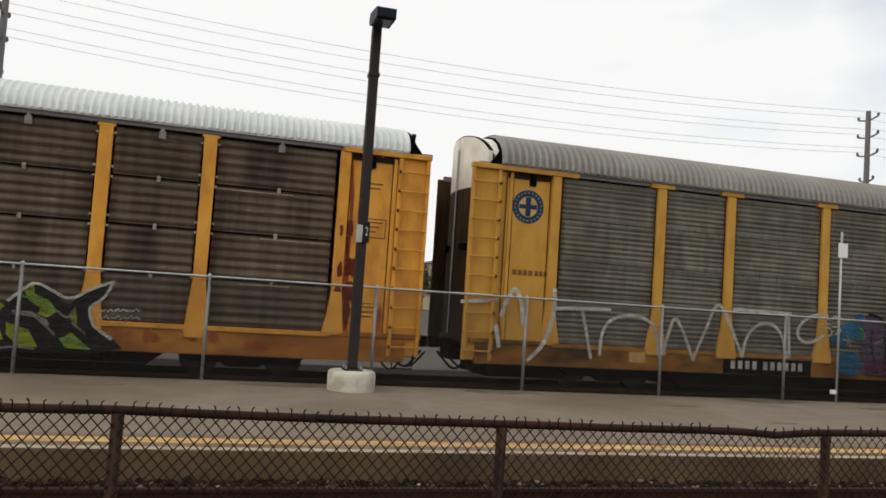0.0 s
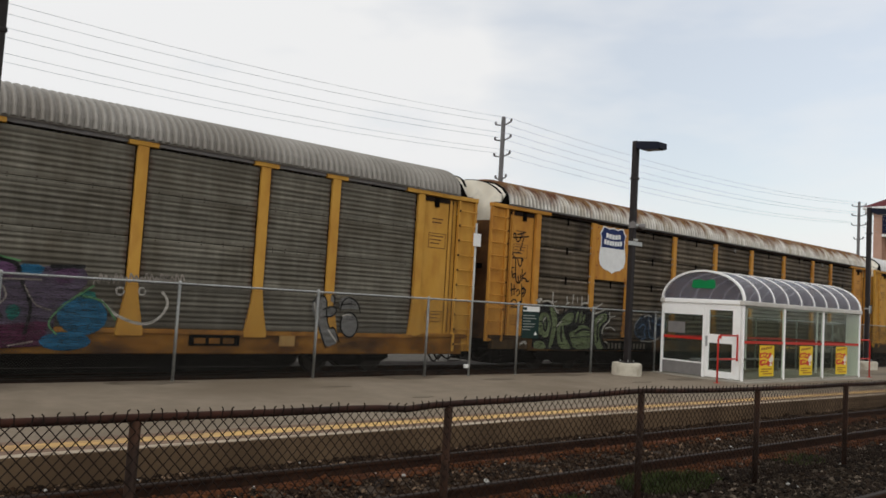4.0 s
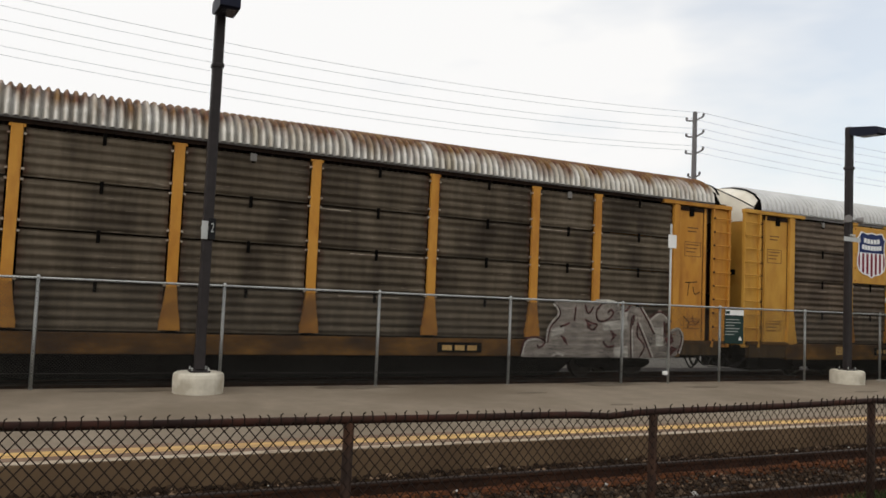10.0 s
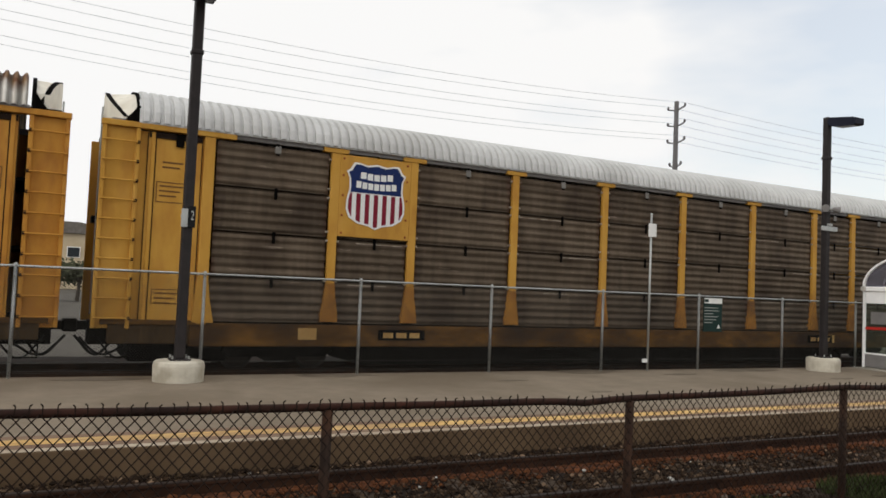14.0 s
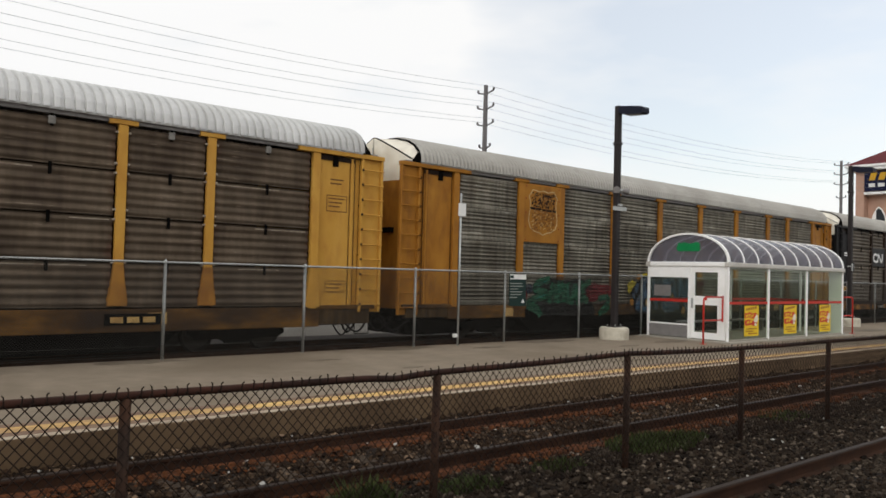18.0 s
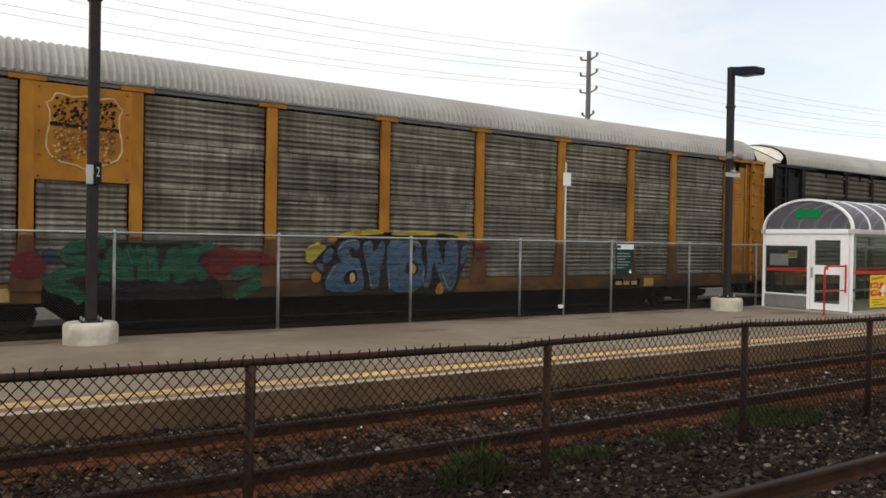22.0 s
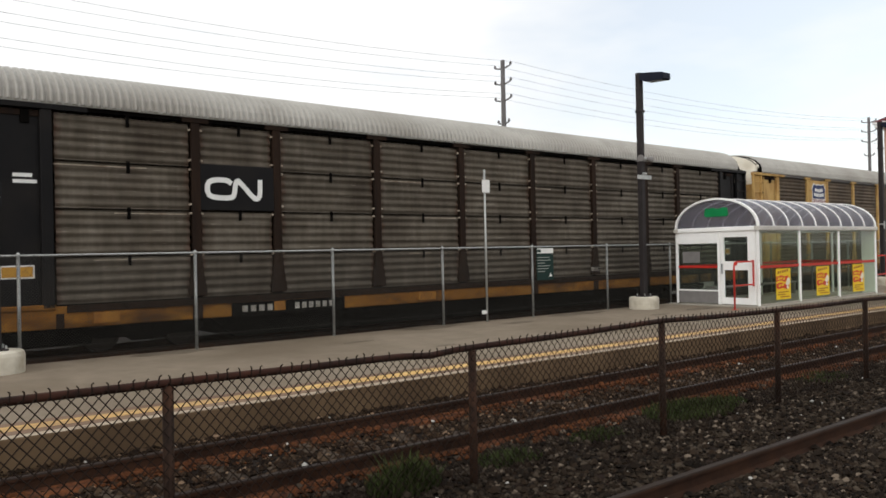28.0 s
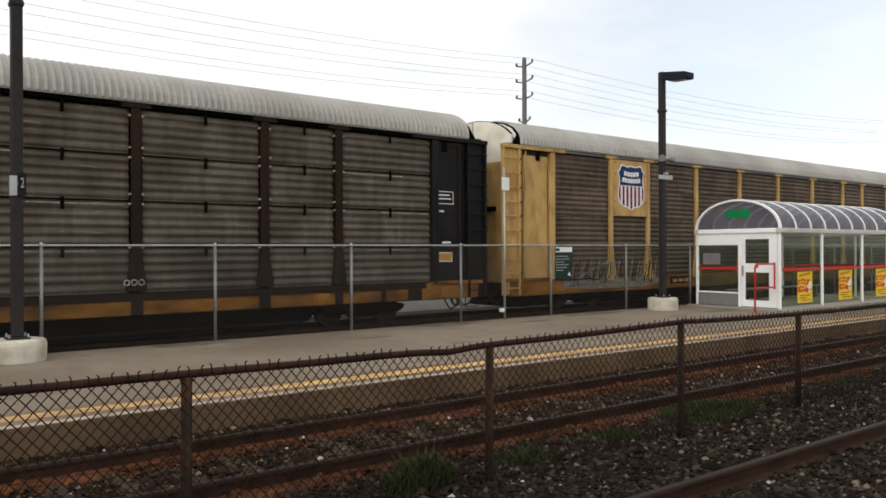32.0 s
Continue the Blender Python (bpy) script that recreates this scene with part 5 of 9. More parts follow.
def clip_x(poly, x0, x1):
    def cut(p, keep, x):
        out = []
        for a, b in zip(p, p[1:] + p[:1]):
            ina, inb = keep(a[0]), keep(b[0])
            if ina:
                out.append(a)
            if ina != inb:
                u = (x - a[0]) / (b[0] - a[0])
                out.append((x, a[1] + u * (b[1] - a[1])))
        return out
    p = cut(poly, lambda q: q >= x0, x0)
    return cut(p, lambda q: q <= x1, x1) if len(p) > 2 else []


def clip_z(poly, z0, z1):
    sw = [(b, a) for a, b in poly]
    return [(b, a) for a, b in clip_x(sw, z0, z1)]


def shield(car, x, z, w, h, kind, y=-0.012):
    """A plain railway shield: navy head, white or striped field."""
    out = shield_outline(w, h)
    if kind == "ghost":
        ring = [(x + a, z + c) for a, c in out]
        t = part("shield_decal", Geo().ribbon(ring + ring[:1], 0.03, y, 0.003), M["ghost_edge"], car, "peeled dark ghost of a shield emblem")
        part("ghost_band", Geo().ribbon([(x - 0.44 * w, z + 0.09 * h), (x, z + 0.07 * h), (x + 0.44 * w, z + 0.06 * h)], 0.07, y - 0.001, 0.003), M["rusty_post"], t)
        rr = random.Random(8)
        for key, n, z0, z1, big in (("rusty_post", 120, 0.1, 0.43, 0.05), ("ghost_brown", 130, -0.4, 0.1, 0.045), ("tan", 60, -0.4, 0.06, 0.035), ("tan", 24, 0.12, 0.4, 0.03)):
            gg = Geo()
            for k in range(n):
                pz = rr.uniform(z0, z1) * h
                px = rr.uniform(-0.4, 0.4) * w
                s = rr.uniform(0.02, big)
                gg.prism([(x + px - s, z + pz), (x + px, z + pz - s * 0.7), (x + px + s, z + pz + 0.01), (x + px + 0.2 * s, z + pz + s)], "y", y - 0.005 - 0.0003 * (k % 7), y - 0.003)
            tagged(part("peeled_paint", gg, M[key], t), kind="stuff")
        return t
    t = part("shield_decal", Geo().prism([(x + a * 1.07, z + b * 1.06) for a, b in out], "y", y - 0.004, y), M["logo_white"], car, "shield emblem with a navy head")
    head = clip_z(out, 0.05 * h, h)
    part("navy_head", Geo().prism([(x + a, z + b) for a, b in head], "y", y - 0.008, y - 0.0045), M["logo_blue"], t)
    if kind == "striped":
        low = clip_z(out, -h, 0.035 * h)
        for k in range(-6, 7):
            if k % 2 == 0:
                s = clip_x(low, (k - 0.5) * w * 0.078, (k + 0.5) * w * 0.078)
                if len(s) > 2:
                    part("red_stripe", Geo().prism([(x + a, z + b) for a, b in s], "y", y - 0.008, y - 0.0045), M["logo_red"], t)
    for n, ww, dz in ((5, 0.6, 0.33), (7, 0.74, 0.18)):
        step = ww * w / n
        for k in range(n):
            bx, bz = x - ww * w / 2 + step * (k + 0.5), z + dz * h - 0.02 * h * (1 - (2 * k / (n - 1) - 1) ** 2)
            part("text_bar", Geo().box(bx - 0.41 * step, bx + 0.41 * step, y - 0.0115, y - 0.0085, bz - 0.052 * h, bz + 0.052 * h), M["logo_white"], t)
    return t


def truck(car, x):
    t = part("truck", Geo().prism([(-1.25, 0.42), (-1.05, 0.3), (-0.45, 0.3), (-0.3, 0.2), (0.3, 0.2), (0.45, 0.3), (1.05, 0.3), (1.25, 0.42), (1.2, 0.52), (0.7, 0.56), (0.35, 0.68), (-0.35, 0.68), (-0.7, 0.56), (-1.2, 0.52)], "y", 0.40, 0.52)
             .prism([(-1.25, 0.42), (-1.05, 0.3), (-0.3, 0.2), (0.3, 0.2), (1.05, 0.3), (1.25, 0.42), (0.35, 0.68), (-0.35, 0.68)], "y", 2.43, 2.55).box(-0.2, 0.2, 0.52, 2.43, 0.35, 0.6), M["under"], car, "black cast truck frame", m=pose(x, 0, 0))
    sets = []
    for a in (-0.865, 0.865):
        def make():
            gg = Geo()
            for y in (0.70, 2.12):
                gg.lathe([(0.10, 0.0), (0.12, 0.05), (WHEEL_R - 0.06, 0.06), (WHEEL_R - 0.04, 0.02), (WHEEL_R, 0.0), (WHEEL_R + 0.005, 0.1), (WHEEL_R + 0.03, 0.135), (0.1, 0.14)], 24)
                gg.v[-8 * 24:] = [(vx, y + vz, vy) for vx, vy, vz in gg.v[-8 * 24:]]
            gg.tube((0, 0.5, 0), (0, 2.45, 0), 0.075, 10)
            gg.box(-0.05, 0.05, 0.45, 0.5, -0.05, 0.05)
            return gg.mesh("wheelset", M["wheel"])
        w = part("wheelset", shared("wheelset", make), None, t, "pair of steel wheels on an axle", m=pose(a, 0, WHEEL_R))
        sets.append((w, a))
    part("spring_group", Geo().tube((-0.12, 0.46, 0.34), (-0.12, 0.46, 0.56), 0.06, 8).tube((0.1, 0.46, 0.34), (0.1, 0.46, 0.56), 0.06, 8), M["wheel"], t)
    return sets


CARS = []
RIDGES = {"broad": (0.045,) * 5, "grouped": (0.006, 0.05, 0.054, 0.05, 0.054, 0.05, 0.048, 0.006), "shallow": (0.006, 0.03, 0.034, 0.03, 0.034, 0.03, 0.03, 0.006), "even": (0.034,) * 6}


def autorack(index, paint, panel, roof, post, sill, ribs, gaps, tcap, end_white, foot=None, top=CROWN, low=0.55, reach=14.06, pw=0.2):
    """One auto-carrier: underframe, trucks, ribbed side panels between posts, end bays with ladders, bowed roof."""
    names = {"yellow": "yellow", "ochre": "ochre", "amber": "amber yellow", "orange": "orange-yellow", "tan": "faded tan", "car_black": "black"}
    looks = {"brown_panel": "sooty brown", "streaked_panel": "sooty", "warm_panel": "rust-brown", "grey_panel": "weathered grey", "plaid_panel": "streaked grey", "taupe_panel": "taupe"}
    rooflooks = {"roof_grimy": "grimy", "roof_grey": "grey", "roof_silver": "bright silver", "roof_white": "white", "roof_rust": "rust-blotched"}
    car = thing("autorack_car", "%s auto-carrier freight car with %s ribbed panels and %s roof" % (names[paint], looks[panel], rooflooks[roof]), "freight car", group="auto-carrier train")
    P = M[paint]
    # underframe
    if index in (2, 3, 4):
        part("side_sill", Geo().box(-12.2, 12.2, 0.03, 0.2, low, 1.03, 0.012), M[sill], car, "grimy side sill")
        for s in (-1, 1):
            part("sill_end", Geo().box(min(s * 12.202, s * (reach - 0.31)), max(s * 12.202, s * (reach - 0.31)), 0.035, 0.2, low + 0.05, 1.03, 0.012), M["grime_and_shade_end"], car, "soot-brown sill end")
    else:
        part("side_sill", Geo().box(0.31 - reach, reach - 0.31, 0.03, 0.2, low, 1.03, 0.012), M[sill], car, "grimy side sill")
    if index in (0, 1):
        part("side_ledge", Geo().box(-11.9, 11.9, 0.002, 0.029, 0.95, 1.05, 0.006), P if index == 0 else M["flare"], car, "yellow ledge above the sill")
    part("far_sill", Geo().box(-13.75, 13.75, CAR_W - 0.2, CAR_W - 0.03, 0.64, 1.03, 0.012), M[sill], car)
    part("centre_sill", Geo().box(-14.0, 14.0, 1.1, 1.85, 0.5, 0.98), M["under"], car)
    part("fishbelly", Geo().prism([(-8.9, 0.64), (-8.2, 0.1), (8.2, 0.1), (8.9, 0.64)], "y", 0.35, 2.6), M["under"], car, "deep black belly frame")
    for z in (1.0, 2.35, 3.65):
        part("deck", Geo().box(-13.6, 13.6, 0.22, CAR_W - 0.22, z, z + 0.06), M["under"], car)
    sets = truck(car, -10.2) + truck(car, 10.2)
    # ribbed side panels
    bay = 12.2 if index == 5 else 11.97
    edges = (-bay,) + POSTS[1:-1] + (bay,)
    bays = list(zip(edges, edges[1:]))
    rows = 4
    hz = (PANEL_Z1 - PANEL_Z0) / rows
    for bi, (a, b) in enumerate(bays):
        wd = b - a - pw - 0.08
        for r in range(rows):
            gap = 0.018 if gaps else 0.004
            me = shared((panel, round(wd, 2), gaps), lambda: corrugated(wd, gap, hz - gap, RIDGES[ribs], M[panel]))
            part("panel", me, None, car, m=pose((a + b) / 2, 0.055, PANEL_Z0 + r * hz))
        if not gaps:
            for r in range(1, rows):
                def bolts():
                    gg = Geo()
                    for k in range(5):
                        for dz in (-0.035, 0.035):
                            gg.lathe([(0.014, -0.012), (0.012, 0.0)], 6, (-wd * 0.4 + wd * 0.2 * k, dz))
                    gg.v = [(x, -z2 + 0.05, y) for x, y, z2 in gg.v]
                    return gg.mesh("seam_bolts", M["rusty_post"])
                part("seam_bolts", shared(("bolts", round(wd, 2)), bolts), None, car, m=pose((a + b) / 2, 0, PANEL_Z0 + r * hz))
        if gaps:
            for r in range(1, rows + 1):
                me = shared(("strap", index == 0), lambda: Geo().box(-0.035, 0.035, 0.03, 0.053, -0.2 if index else -0.07, 0.05, 0.006).mesh("bracket", M["clip" if index == 0 else "under"]))
                part("bracket", me, None, car, m=pose((a + b) / 2 + 0.05, 0, PANEL_Z0 + r * hz))
            if index != 2 or bi % 3 == 1:
                me = shared(("hanger", index == 5), lambda: (Geo().box(-0.03, 0.03, 0.03, 0.054, -0.2, 0.0, 0.006) if index == 5 else Geo().box(-0.07, 0.07, 0.022, 0.054, -0.16, 0.0, 0.01)).mesh("hanger", M["under" if index == 5 else "galv_hanger"]))
                part("hanger", me, None, car, m=pose((a + b) / 2 + 0.05, 0, PANEL_Z1))
            for r in range(1, rows):
                if (bi * 7 + r * 5 + index * 3) % 5 < 2:
                    u = wd * (0.3 + 0.13 * ((bi + r) % 4))
                    me = shared(("scuff", round(u, 2)), lambda: Geo().box(0, u, 0.046, 0.0545, -0.011, 0.011).mesh("scuff_line", M["clip"]))
                    part("scuff_line", me, None, car, m=pose(a + 0.06 + (wd - u) * ((bi * 3 + r) % 3) / 2, 0, PANEL_Z0 + r * hz - 0.075))
    part("far_side", corrugated(2 * POSTS[-1], 0.8, 4.93, (0.034,) * 24, M[panel]), None, car, m=pose(0, CAR_W - 0.05, 0, 0, 0, 180))
    part("top_chord", Geo().box(-13.9, 13.9, 0.03, 0.14, 4.91, EAVE + 0.02, 0.01), M["under"] if paint == "car_black" else M["rusty_post"] if roof == "roof_rust" else M["panel_grey"], car, "dark top chord")
    part("far_chord", Geo().box(-13.9, 13.9, CAR_W - 0.14, CAR_W - 0.03, 4.91, EAVE + 0.02, 0.01), M["panel_grey"], car)
    # posts
    def post_mesh():
        gg = Geo().box(-pw / 2, pw / 2, 0.0, 0.1, 1.95, 4.9, 0.012)
        if not tcap:
            gg.box(-pw / 2 - 0.04, pw / 2 + 0.04, 0.012, 0.04, 4.84, 4.9, 0.006)
        return gg.mesh("post", M[post])
    def foot_mesh():
        h = pw / 2
        w = h + (0.16 if not gaps else 0.1)
        z = 0.8 if index == 0 else 0.9 if not gaps else 1.1
        gg = Geo().prism([(-h, 1.95), (h, 1.95), (h + 0.03, 1.65), (w, z + 0.12), (w, z), (-w, z), (-w, z + 0.12), (-h - 0.03, 1.65)], "y", -0.004, 0.1)
        return gg.mesh("post_foot", M[foot or post])
    def cap_mesh():
        return Geo().box(-0.2 - pw / 2, 0.2 + pw / 2, -0.02, 0.1, 4.88, 4.98, 0.01).mesh("post_cap", M[post])
    for x in POSTS[1:-1]:
        p = part("post", shared((index, "post"), post_mesh), None, car, m=pose(x, 0, 0))
        part("post_foot", shared((index, "foot"), foot_mesh), None, p)
        for z in (2.0, 2.9, 3.1, 3.86, 4.06, 4.72) if not tcap or gaps else ():
            for q in (-1, 1):
                part("clip", shared("clip", lambda: Geo().box(-0.028, 0.028, 0.012, 0.075, -0.022, 0.022, 0.006).mesh("clip", M["clip"])), None, p, m=pose(q * (pw / 2 + 0.03), 0, z, 0, q * 12, 0))
        if tcap:
            part("post_cap", shared((index, "cap"), cap_mesh), None, p)
    # end bays
    for s in (-1, 1):
        e0 = bay - 0.09
        e = part("end_bay", Geo().box(min(s * e0, s * (e0 + 0.22)), max(s * e0, s * (e0 + 0.22)), 0.0, 0.12, 1.0, 4.9, 0.012), P, car, "end post")
        part("side_door", Geo().box(min(s * 12.1, s * 13.2), max(s * 12.1, s * 13.2), 0.09, 0.13, 1.05, 4.86, 0.012), P, car, "side access panel")
        part("door_rib", Geo().box(min(s * 13.06, s * 13.14), max(s * 13.06, s * 13.14), 0.055, 0.089, 1.05, 4.86, 0.008), P, car)
        if index and not (index == 2 and s > 0):
            part("recess_plate", Geo().box(min(s * 13.2, s * (reach - 0.7)), max(s * 13.2, s * (reach - 0.7)), 0.12, 0.15, 1.05, 4.86), P, car)
        for q in (12.125, 13.035, 13.19):
            part("door_seam", Geo().box(min(s * q, s * (q + 0.018)), max(s * q, s * (q + 0.018)), 0.084, 0.0885, 1.06, 4.84), M["rusty_post"], car)
        # Dark strip that paints in the shade below the top beam.
        part("lintel", Geo().box(min(s * 12.15, s * 13.18), max(s * 12.15, s * 13.18), 0.06, 0.0885, 4.74, 4.86, 0.006), M["rusty_post"], car, "dark strip painted as shade under the top beam")
        inner_x = 11.92 if index == 0 else 11.45
        part("top_beam", Geo().box(min(s * inner_x, s * (reach + 0.02)), max(s * inner_x, s * (reach + 0.02)), -0.03, 0.12, 4.885, 5.0, 0.012), P, car)
        part("end_sill", Geo().box(min(s * 12.1, s * 13.9), max(s * 12.1, s * 13.9), 0.0, 0.11, 0.98, 1.08, 0.01), M[sill], car)
        # ladder column
        la, lb2 = reach - 0.62, reach
        lz = 0.9 if index in (2, 3) else 0.8 if index == 4 else 0.6
        lad = part("ladder", Geo().box(min(s * (la - 0.08), s * la), max(s * (la - 0.08), s * la), -0.01, 0.1, lz, 4.9, 0.01).box(min(s * (lb2 - 0.08), s * lb2), max(s * (lb2 - 0.08), s * lb2), -0.01, 0.1, lz, 4.9, 0.01).box(min(s * la, s * (lb2 - 0.08)), max(s * la, s * (lb2 - 0.08)), 0.07, 0.1, lz, 4.88), P, car, "end ladder column")
        for k in range(10):
            z = lz + 0.2 + (4.78 - lz - 0.2) * k / 9.47
            part("rung", Geo().tube((s * (la - 0.06), -0.035, z), (s * (lb2 - 0.01), -0.035, z), 0.017, 6), P, lad)
            part("rung_clip", Geo().box(min(s * (la - 0.08), s * (la - 0.03)), max(s * (la - 0.08), s * (la - 0.03)), -0.05, -0.012, z - 0.03, z + 0.03, 0.006), M["rusty_post"], lad)
        # Car one: shade on the far end side put into a dark colour.
        part("far_end_side", Geo().box(min(s * 11.9, s * (reach - 0.01)), max(s * 11.9, s * (reach - 0.01)), CAR_W - 0.12, CAR_W - 0.05, 0.9, 4.95, 0.01), M["grime_and_shade_end"] if index == 1 else P, car)
        # two bowed end door leaves with a dark slot, rising to a low peak
        def peak(y):
            u = abs(y - CAR_W / 2) / (CAR_W / 2)
            return 5.02 + (top - 0.05 - 5.02) * ((1 - min(u, 0.99) ** 1.12) ** 0.92 if index in (3, 4, 5) else (1 - min(u, 0.99) ** 2.2) ** 0.5)
        def leaf(y0, y1, lo, hi):
            gg, n = Geo(), 8
            for off in (0.0, -0.09):
                for k in range(n + 1):
                    y = y0 + (y1 - y0) * k / n
                    x = s * (reach - 0.42 + off + 0.3 * (1 - ((y - CAR_W / 2) / (CAR_W / 2)) ** 2))
                    gg.v += [(x, y, lo(y)), (x, y, hi(y))]
            m = 2 * (n + 1)
            for k in range(n):
                a = 2 * k
                gg.f += [(a, a + 2, a + 3, a + 1), (m + a, m + a + 1, m + a + 3, m + a + 2), (a + 1, a + 3, m + a + 3, m + a + 1), (a, m + a, m + a + 2, a + 2)]
            gg.f += [(0, 1, m + 1, m), (m - 2, 2 * m - 2, 2 * m - 1, m - 1)]
            return gg
        for y0, y1, far in ((0.1, 1.44, False), (1.51, CAR_W - 0.1, True)):
            wl_z = 4.67 if index == 3 else 4.52
            # Car one's leaves get their shade from the dark brown material.
            d = part("end_door", leaf(y0, y1, lambda y: 0.95, lambda y: wl_z), M["white_end"] if far and index == 4 else M["rust_end"] if index == 2 else M["grime_and_shade_end"] if index == 1 else P, car, "bowed end door leaf")
            part("door_top", leaf(y0, y1, lambda y: wl_z + 0.003, peak), M[end_white], d, "white peaked upper door")
            part("top_edge", leaf(y0, y1, lambda y: peak(y) + 0.002, lambda y: peak(y) + 0.022), M["under"], d, "black top edge")
            part("latch", Geo().box(min(s * (reach - 0.16), s * (reach - 0.04)), max(s * (reach - 0.16), s * (reach - 0.04)), (y0 + y1) / 2 - 0.3, (y0 + y1) / 2 + 0.1, 3.05, 3.2, 0.01), M["under"], d)
        part("lock_rod", Geo().tube((s * (reach - 0.09), CAR_W / 2, 1.1), (s * (reach - 0.09), CAR_W / 2, 5.5), 0.018, 6), M["galv"], car, "upright lock rod")
        def gable(drop, n=10):
            half2 = CAR_W / 2 + 0.03 - drop
            return [(CAR_W / 2 - half2 * math.copysign(abs(math.cos(math.pi * k / n)) ** 0.95, math.cos(math.pi * k / n)), EAVE - 0.02 + (top - EAVE + 0.01 - drop) * math.sin(math.pi * k / n) ** 0.82) for k in range(n + 1)]
        # Added, unseen plate that stops sky leaking through the panel-top gap.
        part("roof_bulkhead", Geo().prism(gable(0.1) + [(CAR_W - 0.1, 4.6), (0.15, 4.6)], "x", min(s * 12.2, s * 12.24), max(s * 12.2, s * 12.24)), M["under"], car, "added dark plate blocking stray sky under the roof end")
        inner, outer = gable(0.038), gable(-0.004)
        rim = Geo()
        for xx in (s * 13.38, s * 13.45):
            rim.v += [(xx, y, z) for y, z in outer] + [(xx, y, z) for y, z in inner]
        rim.f += [(k, k + 1, 12 + k, 11 + k) for k in range(10)] + [(22 + k, 33 + k, 34 + k, 23 + k) for k in range(10)] + [(k, 22 + k, 23 + k, k + 1) for k in range(10)]
        part("gable_rim", rim, M["under"], car, "black rim of the roof end")
        hood = Geo().add([(s * 13.4, y, z) for y, z in inner] + [(s * (reach - 0.49 + 0.3 * (1 - ((y - CAR_W / 2) / (CAR_W / 2 + 0.1)) ** 2)), min(max(y, 0.12), CAR_W - 0.12), peak(min(max(y, 0.12), CAR_W - 0.12)) - 0.012) for y, z in inner],
                         [(k, k + 1, 12 + k, 11 + k) for k in range(10)] + [tuple(range(11, 22)), tuple(range(10, -1, -1)), (0, 11, 21, 10)])
        part("gable_hood", hood, M[end_white], car, "white sheet between roof and end door")
        part("corner_bracket", Geo().prism([(s * 13.42, 5.0), (s * 13.66, 5.0), (s * 13.64, 5.05), (s * 13.52, 5.2), (s * 13.42, 5.36)], "y", 0.02, 0.08), M["under"], car, "black corner bracket")
        if index < 4:
            part("end_foot", Geo().prism([(s * 11.88, 1.9), (s * 12.1, 1.9), (s * 12.14, 1.5), (s * 12.18, 1.04), (s * 11.74, 1.04), (s * 11.83, 1.5)], "y", -0.006, 0.11), P, e)
        part("roof_bracket", Geo().box(min(s * 12.5, s * 12.66), max(s * 12.5, s * 12.66), 0.04, 0.088, 4.6, 4.86, 0.01), M["under"], car, "small dark bracket")
        if s < 0:
            # Plain box added to keep the space under this end dark.
            part("brake_gear", Geo().box(-13.3, -11.3, 0.5, 2.4, 0.2, 0.64, 0.04), M["under"], car, "dark box added to darken the space under the end sill")
        # coupler and hoses
        cp = part("coupler", Geo().box(min(s * 13.9, s * 14.28), max(s * 13.9, s * 14.28), 1.38, 1.57, 0.78, 0.96, 0.02).box(min(s * 14.2, s * 14.42), max(s * 14.2, s * 14.42), 1.32, 1.62, 0.74, 1.0, 0.03), M["under"], car, "black knuckle coupler")
        for q, (y0, x0, sag, rad) in enumerate(((0.5, 13.2, 0.3, 0.026), (0.75, 13.0, 0.38, 0.022), (1.05, 13.5, 0.34, 0.03))):
            hose = [(s * (x0 + (1.0 - 0.12 * q) * u), y0 + 0.2 * u, 0.66 - sag * math.sin(math.pi * u) + 0.04 * math.sin(7 * u + q)) for u in [k / 11 for k in range(12)]]
            part("air_hose", Geo().path(hose, rad, 6), M["rubber"], car, "sagging black air hose", smooth=True)
        part("brake_step", Geo().path([(s * 13.3, 0.06, 0.64), (s * 13.3, 0.06, 0.34), (s * 13.75, 0.06, 0.34), (s * 13.75, 0.06, 0.64)], 0.016, 6), M["under"], car)
    part("eave_strip", Geo().box(-13.4, 13.36, -0.035, 0.0, EAVE - 0.03, EAVE + 0.035, 0.008), M["panel_grey"] if roof == "roof_rust" else M[roof], car, "eave strip")
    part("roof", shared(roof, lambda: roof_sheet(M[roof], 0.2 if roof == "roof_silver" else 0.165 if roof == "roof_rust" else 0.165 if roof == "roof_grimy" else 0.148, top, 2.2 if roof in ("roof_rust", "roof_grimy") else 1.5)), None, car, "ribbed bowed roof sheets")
    CARS.append((car, index, sets))
    return car


def text_bars(car, x, z, widths, h, material, y=0.02, gap=0.06, name="stencil_bar"):
    for w in widths:
        part(name, Geo().box(x, x + w, y - 0.004, y, z, z + h), material, car)
        x += w + gap


def data_box(car, x, z, w, h, y=0.085):
    """Stencilled data block: a thin frame with rows of bars."""
    gg = Geo().box(x, x + w, y - 0.003, y, z, z + 0.018).box(x, x + w, y - 0.003, y, z + h - 0.018, z + h).box(x, x + 0.018, y - 0.003, y, z + 0.018, z + h - 0.018).box(x + w - 0.018, x + w, y - 0.003, y, z + 0.018, z + h - 0.018)
    f = part("stencil_frame", gg, M["mark_dark"], car, "stencilled data block")
    for k in range(3):
        part("stencil_bar", Geo().box(x + 0.06, x + w - 0.08 - 0.07 * k, y - 0.003, y, z + h - 0.1 - 0.1 * k, z + h - 0.07 - 0.1 * k), M["mark_dark"], f)


